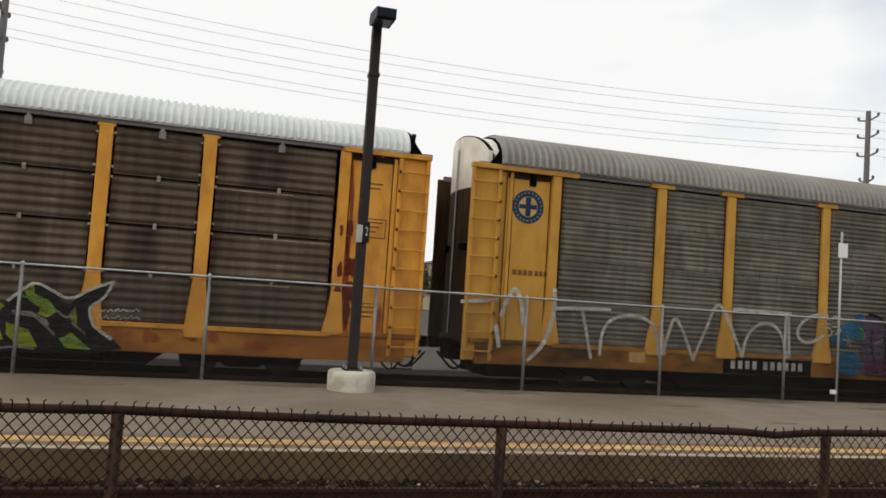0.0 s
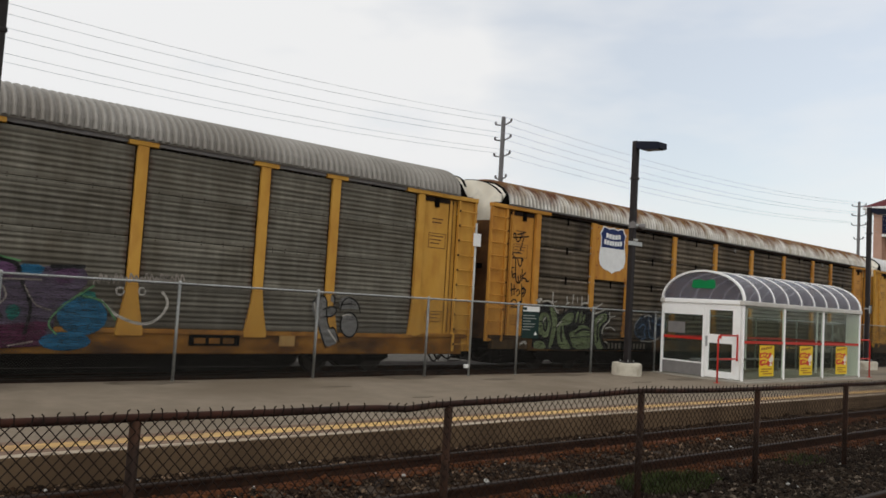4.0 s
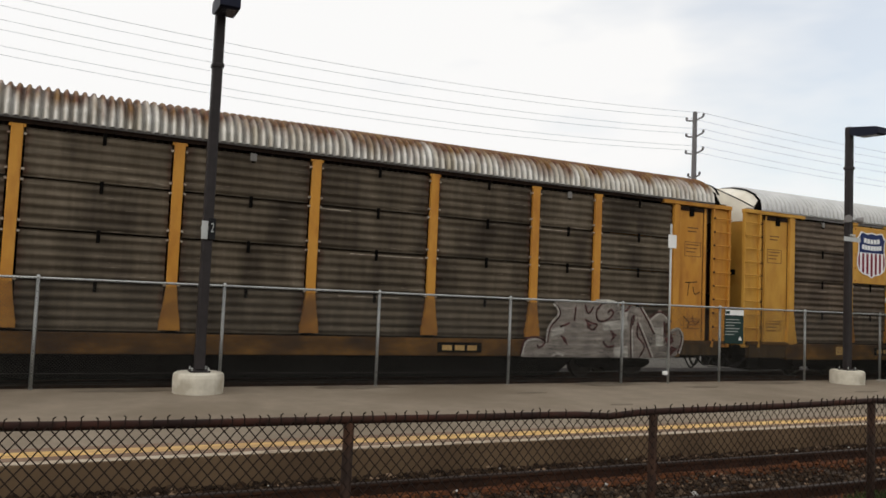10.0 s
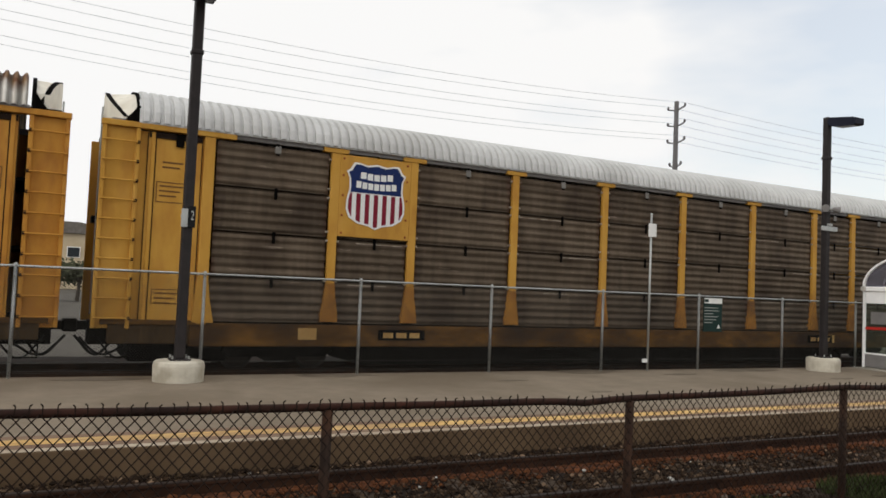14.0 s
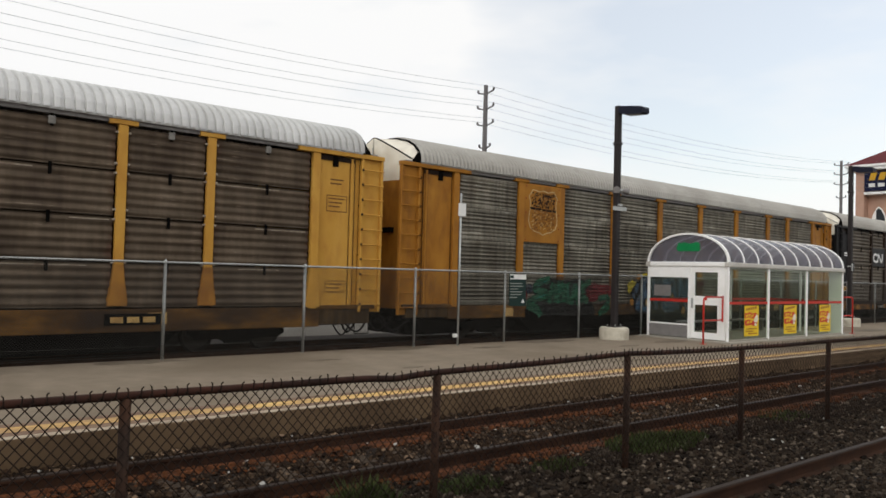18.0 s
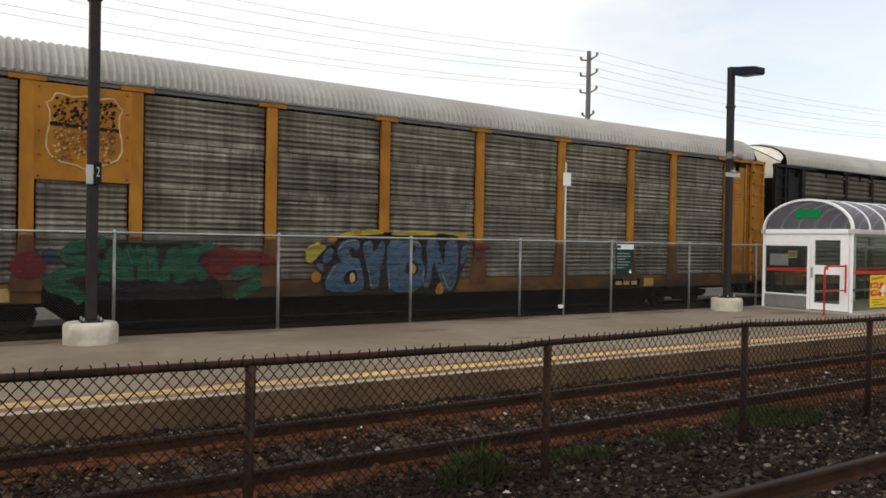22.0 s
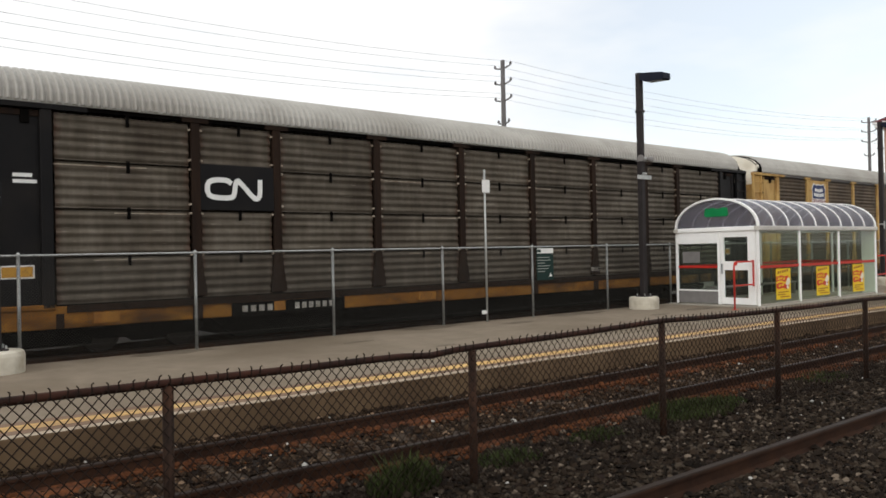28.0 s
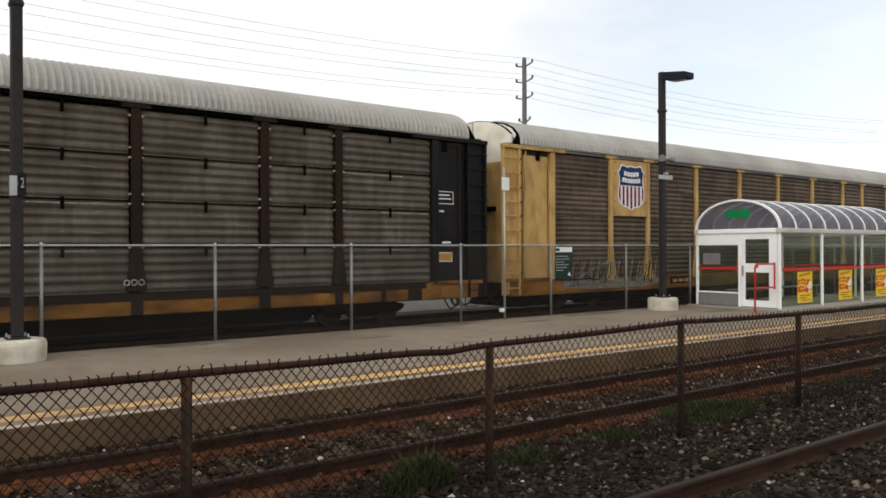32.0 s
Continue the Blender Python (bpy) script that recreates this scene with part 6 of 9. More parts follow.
# the seven cars, in order along the train
c0 = autorack(0, "amber", "streaked_panel", "roof_white", "amber", "rust_sill", "broad", True, False, "white_end", top=5.7, low=0.47, reach=13.86, pw=0.26)
c1 = autorack(1, "yellow", "grey_panel", "roof_grimy", "yellow", "sill", "shallow", False, True, "white_end", low=0.52, pw=0.24)
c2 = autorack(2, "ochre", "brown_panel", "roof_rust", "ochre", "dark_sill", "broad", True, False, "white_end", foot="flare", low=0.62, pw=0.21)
c3 = autorack(3, "yellow", "warm_panel", "roof_silver", "yellow", "dark_sill", "broad", True, True, "white_end", foot="flare")
c4 = autorack(4, "orange", "plaid_panel", "roof_grey", "orange", "dark_sill", "grouped", False, True, "white_end", foot="sooty_foot", low=0.66, pw=0.25)
c5 = autorack(5, "car_black", "taupe_panel", "roof_grey", "rusty_post", "sill", "broad", True, True, "white_end", low=0.6)
c6 = autorack(6, "tan", "warm_panel", "roof_grey", "tan", "sill", "even", False, True, "white_end", pw=0.17)

# emblem panels on cars two, three, four and six
for c, kind, paint, zc in ((c2, "plain", "ochre", 4.06), (c3, "striped", "yellow", 3.97), (c4, "ghost", "orange", 3.97), (c6, "striped", "tan", 3.97)):
    pnl = part("emblem_panel", Geo().box(-9.12, -7.35, 0.0, 0.035, 3.02, 4.87, 0.01), M[paint], c, "painted emblem panel")
    for bx in (-9.03, -7.44):
        for bz in (3.1, 3.5, 3.95, 4.4, 4.78):
            part("bolt", shared("bolt", lambda: Geo().lathe([(0.028, 0.0), (0.026, 0.012), (0.012, 0.018)], 8).mesh("bolt", M["rust_run"])), None, pnl, m=pose(bx, 0.0, bz, 90, 0, 0))
    shield(c, -8.22, zc, 1.32 if c is c6 else 1.38, 1.5 if c is c2 else 1.42, kind)


# ---- paint, stencils and emblems on the cars ----
def rounded(pts, closed, times):
    """Cuts the corners of a line of points, so that it runs in a curve."""
    for _ in range(times if len(pts) > 2 else 0):
        ends = zip(pts, pts[1:] + pts[:1] if closed else pts[1:])
        cut = [q for a, b in ends for q in ((0.75 * a[0] + 0.25 * b[0], 0.75 * a[1] + 0.25 * b[1]), (0.25 * a[0] + 0.75 * b[0], 0.25 * a[1] + 0.75 * b[1]))]
        pts = cut if closed else [pts[0]] + cut[1:-1] + [pts[-1]]
    return pts


def patch(owner, pts, key, y, name="graffiti_patch", label="", soft=1):
    return part(name, Geo().prism(rounded(list(pts), True, soft), "y", y - 0.003, y), M[key], owner, label)


def stroke(owner, pts, w, key, y, name="graffiti_stroke"):
    return part(name, Geo().ribbon(rounded(list(pts), False, 2), w, y, 0.002), M[key], owner)


def blob(rr, x, z, w, h, n=14, rough=0.12):
    return [(x + w / 2 * (1 + rr.uniform(-rough, rough)) * abs(math.cos(a)) ** 0.7 * (1 if math.cos(a) > 0 else -1), z + h / 2 * (1 + rr.uniform(-rough, rough)) * abs(math.sin(a)) ** 0.7 * (1 if math.sin(a) > 0 else -1)) for a in [2 * math.pi * k / n for k in range(n)]]


def grow(pts, d):
    cx, cz = sum(p[0] for p in pts) / len(pts), sum(p[1] for p in pts) / len(pts)
    return [(x + d * (x - cx) / max(math.hypot(x - cx, z - cz), 0.01), z + d * (z - cz) / max(math.hypot(x - cx, z - cz), 0.01)) for x, z in pts]


Y_PAINT = -0.006


# car one: round emblem
em = part("round_emblem", Geo().lathe([(0.40, 0), (0.40, 0.003)], 32), M["tan"], c1, "round faded blue and cream emblem with a cross", m=pose(-12.66, 0.088, 4.12, 90, 0, 0))
part("ring", Geo().lathe([(0.385, 0.0035), (0.385, 0.006)], 32), M["emblem_blue"], em)
part("disc", Geo().lathe([(0.235, 0.0065), (0.235, 0.008)], 28), M["tan"], em)
part("cross_bar", Geo().box(-0.065, 0.065, -0.22, 0.22, 0.0085, 0.010), M["emblem_blue"], em)
part("cross_bar", Geo().box(-0.22, -0.067, -0.05, 0.05, 0.0085, 0.010).box(0.067, 0.22, -0.05, 0.05, 0.0085, 0.010), M["emblem_blue"], em)
for k in range(22):
    a = 2 * math.pi * k / 22
    part("text_bar", Geo().box(-0.022, 0.022, 0.3, 0.345, 0.0065, 0.0085), M["slate"], em, m=pose(0, 0, 0, 0, 0, math.degrees(a)))
# car two: black tags on the doors
for pts in ([(-13, 4.04), (-13.04, 4.14), (-12.94, 4.22), (-12.9, 3.95), (-12.76, 3.94), (-12.66, 4.14)], [(-12.84, 4.16), (-12.49, 4.26)], [(-12.99, 4.05), (-12.34, 4.14)], [(-12.57, 4.06), (-12.7, 3.67)], [(-13.09, 3.58), (-12.7, 3.62)], [(-13.09, 3.58), (-12.91, 3.44)], [(-13.06, 3.42), (-12.55, 3.47), (-12.57, 3.36)], [(-12.88, 3.42), (-12.84, 2.75), (-12.74, 2.67), (-12.63, 2.69)], [(-12.79, 3.4), (-12.72, 3.2), (-12.64, 3.19), (-12.59, 3.33), (-12.62, 3.47)]):
    stroke(c2, pts, 0.042, "ink", 0.086)
for pts in ([(-13.12, 3.12), (-12.93, 3.14)], [(-13.04, 3.1), (-12.97, 2.83)], [(-12.96, 2.92), (-12.87, 2.98), (-12.85, 2.87), (-12.93, 2.82)], [(-12.73, 2.9), (-12.7, 2.71), (-12.61, 2.71), (-12.63, 2.94)], [(-12.57, 3.12), (-12.55, 2.75)], [(-12.56, 2.87), (-12.41, 3.02)], [(-12.53, 2.85), (-12.33, 2.81), (-12.39, 2.74), (-12.23, 2.77)], [(-13.08, 2.44), (-12.8, 2.5)], [(-13.01, 2.65), (-12.96, 2.29)]):
    stroke(c2, pts, 0.042, "ink", 0.086)
for pts in ([(-12.89, 2.61), (-12.87, 2.31)], [(-12.78, 2.41), (-12.68, 2.51), (-12.61, 2.36), (-12.74, 2.28)], [(-12.56, 2.45), (-12.49, 2.55), (-12.41, 2.43), (-12.54, 2.33)], [(-12.49, 2.57), (-12.33, 2.46), (-12.47, 2.27)], [(-12.56, 2.66), (-12.51, 2.1)], [(-12.99, 2.09), (-12.88, 2.18), (-12.73, 2.13), (-12.81, 2), (-12.98, 2.01)], [(-12.66, 2.07), (-12.53, 2.15), (-12.61, 1.97)], [(-13, 1.94), (-12.58, 1.94)]):
    stroke(c2, pts, 0.042, "ink", 0.086)
for pts in ([(12.4, 2.7), (12.85, 2.74)], [(12.55, 2.72), (12.5, 2.35)], [(12.7, 2.6), (12.75, 2.35), (12.95, 2.45)], [(12.35, 1.75), (12.6, 1.6), (12.5, 1.4)], [(12.7, 1.75), (12.8, 1.45), (13.0, 1.7)]):
    stroke(c2, pts, 0.026, "ink", 0.086)

# car nought: black and lime piece
root = patch(c0, [(5.5, 0.37), (5.42, 1.22), (5.71, 1.19), (5.86, 1.41), (6.11, 1.56), (6.24, 1.7), (6.54, 1.56), (6.86, 1.31), (7.14, 1.54), (7.62, 1.8), (7.47, 1.46), (7.22, 1.28), (7.36, 0.9), (7.72, 0.7), (7.89, 0.52), (7.34, 0.4)], "ink", Y_PAINT, label="black and lime spray-painted lettering", soft=0)
patch(root, [(6.08, 1.56), (6.24, 1.68), (6.27, 1.49), (6.54, 1.37), (6.68, 1.17), (6.53, 1.05), (6.35, 1.11), (6.4, 1.23), (6.19, 1.36)], "lime", Y_PAINT - 0.0037, soft=0)
patch(root, [(5.83, 0.93), (6.22, 0.81), (6.4, 0.49), (6.1, 0.48), (5.85, 0.7)], "lime", Y_PAINT - 0.0038, soft=0)
patch(root, [(6.76, 0.66), (6.97, 0.79), (7.33, 0.48), (6.89, 0.49)], "lime", Y_PAINT - 0.0039, soft=0)
patch(root, [(6.89, 1.12), (7, 1.29), (7.06, 0.95), (6.95, 0.99)], "lime", Y_PAINT - 0.004, soft=0)
patch(root, [(5.5, 0.86), (5.69, 0.92), (5.81, 0.61), (5.58, 0.48)], "lime", Y_PAINT - 0.0041, soft=0)
patch(root, [(5.45, 1.17), (5.62, 1.34), (5.78, 1.24), (5.63, 1.02)], "lime", Y_PAINT - 0.0042, soft=0)
patch(root, [(5.92, 1.17), (6.27, 1.15), (6.41, 1.05), (6.2, 1.06), (5.96, 1.09)], "slate", Y_PAINT - 0.0043, soft=0)
patch(root, [(6.39, 1.07), (6.53, 1.01), (6.58, 0.89), (6.44, 0.92)], "slate", Y_PAINT - 0.0044, soft=0)
patch(root, [(6.17, 1.21), (6.29, 1.3), (6.4, 1.2), (6.31, 1.11)], "ink", Y_PAINT - 0.0081, soft=1)
stroke(root, [(5.83, 1.33), (6.06, 1.56), (6.26, 1.72), (6.54, 1.59), (6.89, 1.39), (7.23, 1.64), (7.64, 1.81)], 0.055, "chalk", Y_PAINT - 0.0082)
stroke(root, [(7.64, 1.81), (7.51, 1.48), (7.21, 1.28), (7.35, 0.93)], 0.055, "chalk", Y_PAINT - 0.0083)
stroke(root, [(7.35, 0.93), (7.53, 0.8), (7.68, 0.7)], 0.055, "chalk", Y_PAINT - 0.0072)
stroke(root, [(5.92, 1.13), (6.27, 1.1), (6.46, 0.94), (6.67, 0.74)], 0.04, "slate", Y_PAINT - 0.0073)
stroke(root, [(6.67, 1.21), (6.87, 1.03), (6.97, 1.19)], 0.04, "slate", Y_PAINT - 0.0074)
stroke(root, [(6.97, 0.97), (7.21, 0.77)], 0.04, "slate", Y_PAINT - 0.0075)
stroke(root, [(5.59, 0.39), (5.96, 0.49), (6.35, 0.45)], 0.04, "slate", Y_PAINT - 0.0076)
stroke(root, [(6.07, 1.43), (6.37, 1.37), (6.61, 1.21)], 0.035, "mint", Y_PAINT - 0.0077)
stroke(root, [(6.8, 0.66), (6.99, 0.73), (7.29, 0.47)], 0.035, "mint", Y_PAINT - 0.0078)
stroke(c0, [(7.39, 1.25), (7.42, 1.29), (7.47, 1.21), (7.5, 1.26)], 0.018, "chalk", Y_PAINT - 0.0007)
stroke(c0, [(7.4, 1.09), (7.45, 1.12), (7.49, 1.08)], 0.018, "chalk", Y_PAINT - 0.0008)
stroke(c0, [(7.5, 1.22), (7.54, 1.27), (7.58, 1.21), (7.61, 1.27)], 0.018, "chalk", Y_PAINT - 0.0009)
stroke(c0, [(7.51, 1.1), (7.56, 1.16), (7.6, 1.08)], 0.018, "chalk", Y_PAINT - 0.001)
stroke(c0, [(7.61, 1.27), (7.65, 1.26), (7.69, 1.22), (7.72, 1.27)], 0.018, "chalk", Y_PAINT - 0.0011)
stroke(c0, [(7.62, 1.1), (7.67, 1.13), (7.72, 1.09)], 0.018, "chalk", Y_PAINT - 0)
stroke(c0, [(7.72, 1.23), (7.76, 1.31), (7.81, 1.22), (7.83, 1.28)], 0.018, "chalk", Y_PAINT - 0.0001)
stroke(c0, [(7.73, 1.11), (7.78, 1.17), (7.83, 1.09)], 0.018, "chalk", Y_PAINT - 0.0002)
stroke(c0, [(7.83, 1.28), (7.87, 1.29), (7.92, 1.23), (7.94, 1.29)], 0.018, "chalk", Y_PAINT - 0.0003)
stroke(c0, [(7.85, 1.12), (7.9, 1.14), (7.94, 1.1)], 0.018, "chalk", Y_PAINT - 0.0004)
stroke(c0, [(7.95, 1.24), (7.99, 1.28), (8.03, 1.24), (8.06, 1.29)], 0.018, "chalk", Y_PAINT - 0.0005)
stroke(c0, [(7.96, 1.12), (8.01, 1.18), (8.05, 1.11)], 0.018, "chalk", Y_PAINT - 0.0006)
stroke(c0, [(8.06, 1.29), (8.1, 1.33), (8.14, 1.24), (8.17, 1.3)], 0.018, "chalk", Y_PAINT - 0.0007)
stroke(c0, [(8.07, 1.13), (8.12, 1.15), (8.17, 1.11)], 0.018, "chalk", Y_PAINT - 0.0008)

# car one: long white scrawl
stroke(c1, [(-13.2, 1.6), (-13.02, 2.09), (-12.89, 2.26), (-12.71, 1.98), (-12.66, 1.46)], 0.095, "chalk", Y_PAINT - 0.0001)
stroke(c1, [(-13.3, 1.39), (-13.2, 0.92)], 0.095, "chalk", Y_PAINT - 0.0002)
stroke(c1, [(-11.92, 2.29), (-11.88, 1.89), (-12, 1.3), (-12.2, 0.91), (-12.51, 0.63)], 0.095, "chalk", Y_PAINT - 0.0003)
stroke(c1, [(-11.93, 1.84), (-11.22, 1.89), (-10.47, 1.91)], 0.082, "chalk", Y_PAINT - 0.0004)
stroke(c1, [(-11.18, 1.8), (-11.06, 1.35), (-10.92, 0.76)], 0.082, "chalk", Y_PAINT - 0.0005)
stroke(c1, [(-10.69, 0.83), (-10.69, 1.28), (-10.53, 1.62), (-10.21, 1.78), (-9.73, 1.81), (-9.33, 1.65), (-9.18, 1.33), (-9.13, 0.86)], 0.082, "chalk", Y_PAINT - 0.0006)
stroke(c1, [(-9.02, 0.93), (-8.9, 1.44), (-8.74, 1.88), (-8.46, 1.45), (-8.19, 0.83)], 0.082, "chalk", Y_PAINT - 0.0007)
stroke(c1, [(-8.19, 0.83), (-7.85, 1.61), (-7.55, 2.35), (-7.16, 1.73), (-6.79, 0.96)], 0.082, "chalk", Y_PAINT - 0.0008)
stroke(c1, [(-6.79, 0.96), (-6.71, 1.46), (-6.33, 1.83), (-5.85, 1.8), (-5.59, 1.47), (-5.49, 0.99)], 0.082, "chalk", Y_PAINT - 0.0009)
stroke(c1, [(-7.1, 2.12), (-6.32, 2.12), (-5.39, 2.1)], 0.082, "chalk", Y_PAINT - 0.001)
stroke(c1, [(-5.46, 2.09), (-5.4, 1)], 0.082, "chalk", Y_PAINT - 0.0011)
stroke(c1, [(-4.46, 2.16), (-4.98, 1.99), (-5.23, 1.62), (-4.97, 1.37), (-4.57, 1.45), (-4.36, 1.62)], 0.082, "chalk", Y_PAINT - 0)
stroke(c1, [(-14.14, 1.87), (-13.29, 1.96)], 0.082, "chalk", Y_PAINT - 0.0001)

# car one: purple mural with a maroon foot and azure flanks
root = patch(c1, [(-3.33, 2.14), (-2.85, 2.2), (-2.53, 2.12), (-2.4, 1.9), (-2.18, 1.82), (-1.97, 1.91), (-1.88, 2.19), (-1.5, 2.28), (-1.19, 2.33), (-0.85, 2.16), (-0.59, 2.13), (-0.11, 2.33), (0.04, 2.04), (0.32, 2.31), (0.78, 2.16), (1.2, 2.28), (1.59, 2.19), (1.8, 2.35), (2.18, 2.27), (2.28, 2.07), (2.74, 2.25), (3.35, 2.28), (3.53, 1.99), (3.25, 1.66), (3.05, 1.46), (2.87, 1.05), (3.05, 0.6), (-3.01, 0.54), (-3.21, 1.01), (-3.14, 1.39), (-3.14, 1.78)], "purple", Y_PAINT, label="purple, magenta and blue spray-painted mural", soft=1)
patch(root, [(-3.07, 0.97), (-2.65, 1.09), (-2.01, 1.05), (-1.33, 0.93), (-0.65, 1.09), (0.22, 1.04), (0.99, 1.21), (1.82, 1.03), (2.86, 1.19), (2.76, 0.92), (2.96, 0.6), (-2.99, 0.54)], "magenta", Y_PAINT - 0.0037, soft=1)
patch(root, [(-0.07, 1.53), (0.56, 1.62), (1.23, 1.58), (1.53, 1.21), (0.6, 1.06), (-0.17, 1.16)], "magenta", Y_PAINT - 0.0038, soft=1)
patch(root, [(-1.26, 1.48), (-0.74, 1.5), (-0.65, 1.09), (-1.22, 0.98)], "magenta", Y_PAINT - 0.0039, soft=1)
patch(root, [(-3.1, 1.78), (-3.15, 1.63), (-3.33, 1.54), (-3.55, 1.53), (-3.74, 1.6), (-3.82, 1.74), (-3.76, 1.88), (-3.59, 1.98), (-3.37, 1.99), (-3.18, 1.92)], "azure", Y_PAINT - 0.004, soft=1)
patch(root, [(-3.51, 1.52), (-3.57, 1.43), (-3.72, 1.37), (-3.92, 1.36), (-4.09, 1.4), (-4.15, 1.49), (-4.1, 1.58), (-3.95, 1.64), (-3.75, 1.65), (-3.58, 1.6)], "azure", Y_PAINT - 0.0041, soft=1)
patch(root, [(-3.13, 0.93), (-3.19, 0.73), (-3.39, 0.61), (-3.64, 0.61), (-3.85, 0.72), (-3.94, 0.91), (-3.88, 1.09), (-3.69, 1.22), (-3.44, 1.23), (-3.22, 1.12)], "azure", Y_PAINT - 0.0042, soft=1)
patch(root, [(3.93, 1.29), (3.85, 1.05), (3.61, 0.9), (3.3, 0.89), (3.05, 1.03), (2.94, 1.26), (3.01, 1.5), (3.25, 1.65), (3.55, 1.66), (3.82, 1.53)], "azure", Y_PAINT - 0.0043, soft=1)
patch(root, [(3.65, 0.77), (3.56, 0.66), (3.31, 0.59), (3, 0.58), (2.75, 0.65), (2.65, 0.76), (2.73, 0.87), (2.98, 0.94), (3.29, 0.95), (3.55, 0.88)], "azure", Y_PAINT - 0.0044, soft=1)
patch(root, [(-2.37, 2.16), (-2.2, 2.26), (-2, 2.21), (-2.02, 1.98), (-2.16, 1.85), (-2.32, 1.96)], "azure", Y_PAINT - 0.0045, soft=1)
patch(root, [(-0.79, 2.17), (-0.5, 2.24), (-0.39, 2.1), (-0.7, 2.01)], "azure", Y_PAINT - 0.0046, soft=1)
patch(root, [(-0.07, 2.32), (0.27, 2.37), (0.33, 2.16), (0.14, 2.03), (-0.01, 2.08)], "azure", Y_PAINT - 0.0047, soft=1)
patch(root, [(0.8, 2.23), (1.14, 2.35), (1.18, 2.23), (0.92, 2.11)], "azure", Y_PAINT - 0.0036, soft=1)
patch(root, [(2.16, 2.24), (2.68, 2.24), (2.61, 2.03), (2.29, 2.01)], "azure", Y_PAINT - 0.0037, soft=1)
patch(root, [(-3.4, 2.2), (-3.1, 2.22), (-3.04, 2.02), (-3.33, 1.98)], "azure", Y_PAINT - 0.0038, soft=1)
patch(root, [(-2.33, 2.09), (-2.17, 2.22), (-2.01, 2.09), (-2.15, 1.9)], "teal", Y_PAINT - 0.0075, soft=1)
patch(root, [(-0.03, 1.69), (0.21, 1.75), (0.13, 1.5)], "teal", Y_PAINT - 0.0076, soft=1)
patch(root, [(0, 1.2), (0.15, 1.28), (0.31, 1.16), (0.17, 1.01)], "teal", Y_PAINT - 0.0077, soft=1)
patch(root, [(2.02, 1.4), (2.24, 1.48), (2.32, 1.27), (2.13, 1.11)], "teal", Y_PAINT - 0.0078, soft=1)
patch(root, [(-1.32, 2.23), (-1.18, 2.19), (-1.25, 1.91)], "teal", Y_PAINT - 0.0079, soft=1)
patch(root, [(1.45, 2.27), (1.72, 2.34), (1.66, 2.05)], "teal", Y_PAINT - 0.008, soft=1)
patch(root, [(-3.22, 1.88), (-3.07, 1.91), (-3.06, 1.56), (-3.23, 1.66)], "teal", Y_PAINT - 0.0081, soft=1)
patch(root, [(3.24, 1.67), (3.61, 1.82), (3.69, 1.59)], "teal", Y_PAINT - 0.0082, soft=1)
patch(root, [(-3.1, 1.89), (-2.51, 1.92), (-2.42, 1.59), (-2.78, 1.41), (-3.05, 1.45)], "plum", Y_PAINT - 0.0083, soft=1)
patch(root, [(-1.83, 2.14), (-1.44, 2.22), (-1.4, 1.99), (-1.73, 1.91)], "plum", Y_PAINT - 0.0072, soft=1)
patch(root, [(-1.21, 2.24), (-0.9, 2.12), (-0.89, 1.79), (-1.12, 1.8)], "plum", Y_PAINT - 0.0073, soft=1)
patch(root, [(-0.42, 2.08), (-0.13, 2.24), (-0.07, 1.83), (-0.34, 1.77)], "plum", Y_PAINT - 0.0074, soft=1)
patch(root, [(0.38, 2.23), (0.75, 2.13), (0.8, 1.88), (0.46, 1.86)], "plum", Y_PAINT - 0.0075, soft=1)
patch(root, [(1.84, 2.27), (2.16, 2.21), (2.15, 1.95), (1.89, 1.99)], "plum", Y_PAINT - 0.0076, soft=1)
patch(root, [(2.83, 2.17), (3.33, 2.22), (3.22, 1.94), (2.89, 1.85)], "plum", Y_PAINT - 0.0077, soft=1)
stroke(root, [(-2.95, 2.23), (-2.53, 2.16), (-2.4, 1.91), (-2.16, 1.8), (-1.96, 1.92), (-1.86, 2.21), (-1.42, 2.29), (-1.33, 2)], 0.075, "ink", Y_PAINT - 0.0114)
stroke(root, [(-1.28, 2.3), (-0.83, 2.13), (-0.7, 2.01)], 0.075, "ink", Y_PAINT - 0.0115)
stroke(root, [(-0.53, 2.09), (-0.1, 2.32), (-0.03, 2), (0.1, 1.94)], 0.075, "ink", Y_PAINT - 0.0116)
stroke(root, [(0.3, 2.32), (0.81, 2.15)], 0.075, "ink", Y_PAINT - 0.0117)
stroke(root, [(0.87, 2.06), (1.2, 2.28), (1.34, 2.24)], 0.075, "ink", Y_PAINT - 0.0118)
stroke(root, [(1.76, 2.34), (2.2, 2.25), (2.23, 2.03)], 0.075, "ink", Y_PAINT - 0.0119)
stroke(root, [(2.78, 2.22), (3.39, 2.26)], 0.075, "ink", Y_PAINT - 0.0108)
stroke(root, [(-1.66, 1.88), (-1.61, 1.33), (-1.4, 0.9)], 0.06, "ink", Y_PAINT - 0.0109)
stroke(root, [(-0.93, 2), (-0.93, 1.64), (-1.11, 1.31)], 0.06, "ink", Y_PAINT - 0.011)
stroke(root, [(-0.52, 1.95), (-0.5, 1.64), (-0.64, 1.32), (-0.68, 0.92)], 0.06, "ink", Y_PAINT - 0.0111)
stroke(root, [(-0.16, 2.02), (-0.06, 1.68), (-0.08, 1.34)], 0.06, "ink", Y_PAINT - 0.0112)
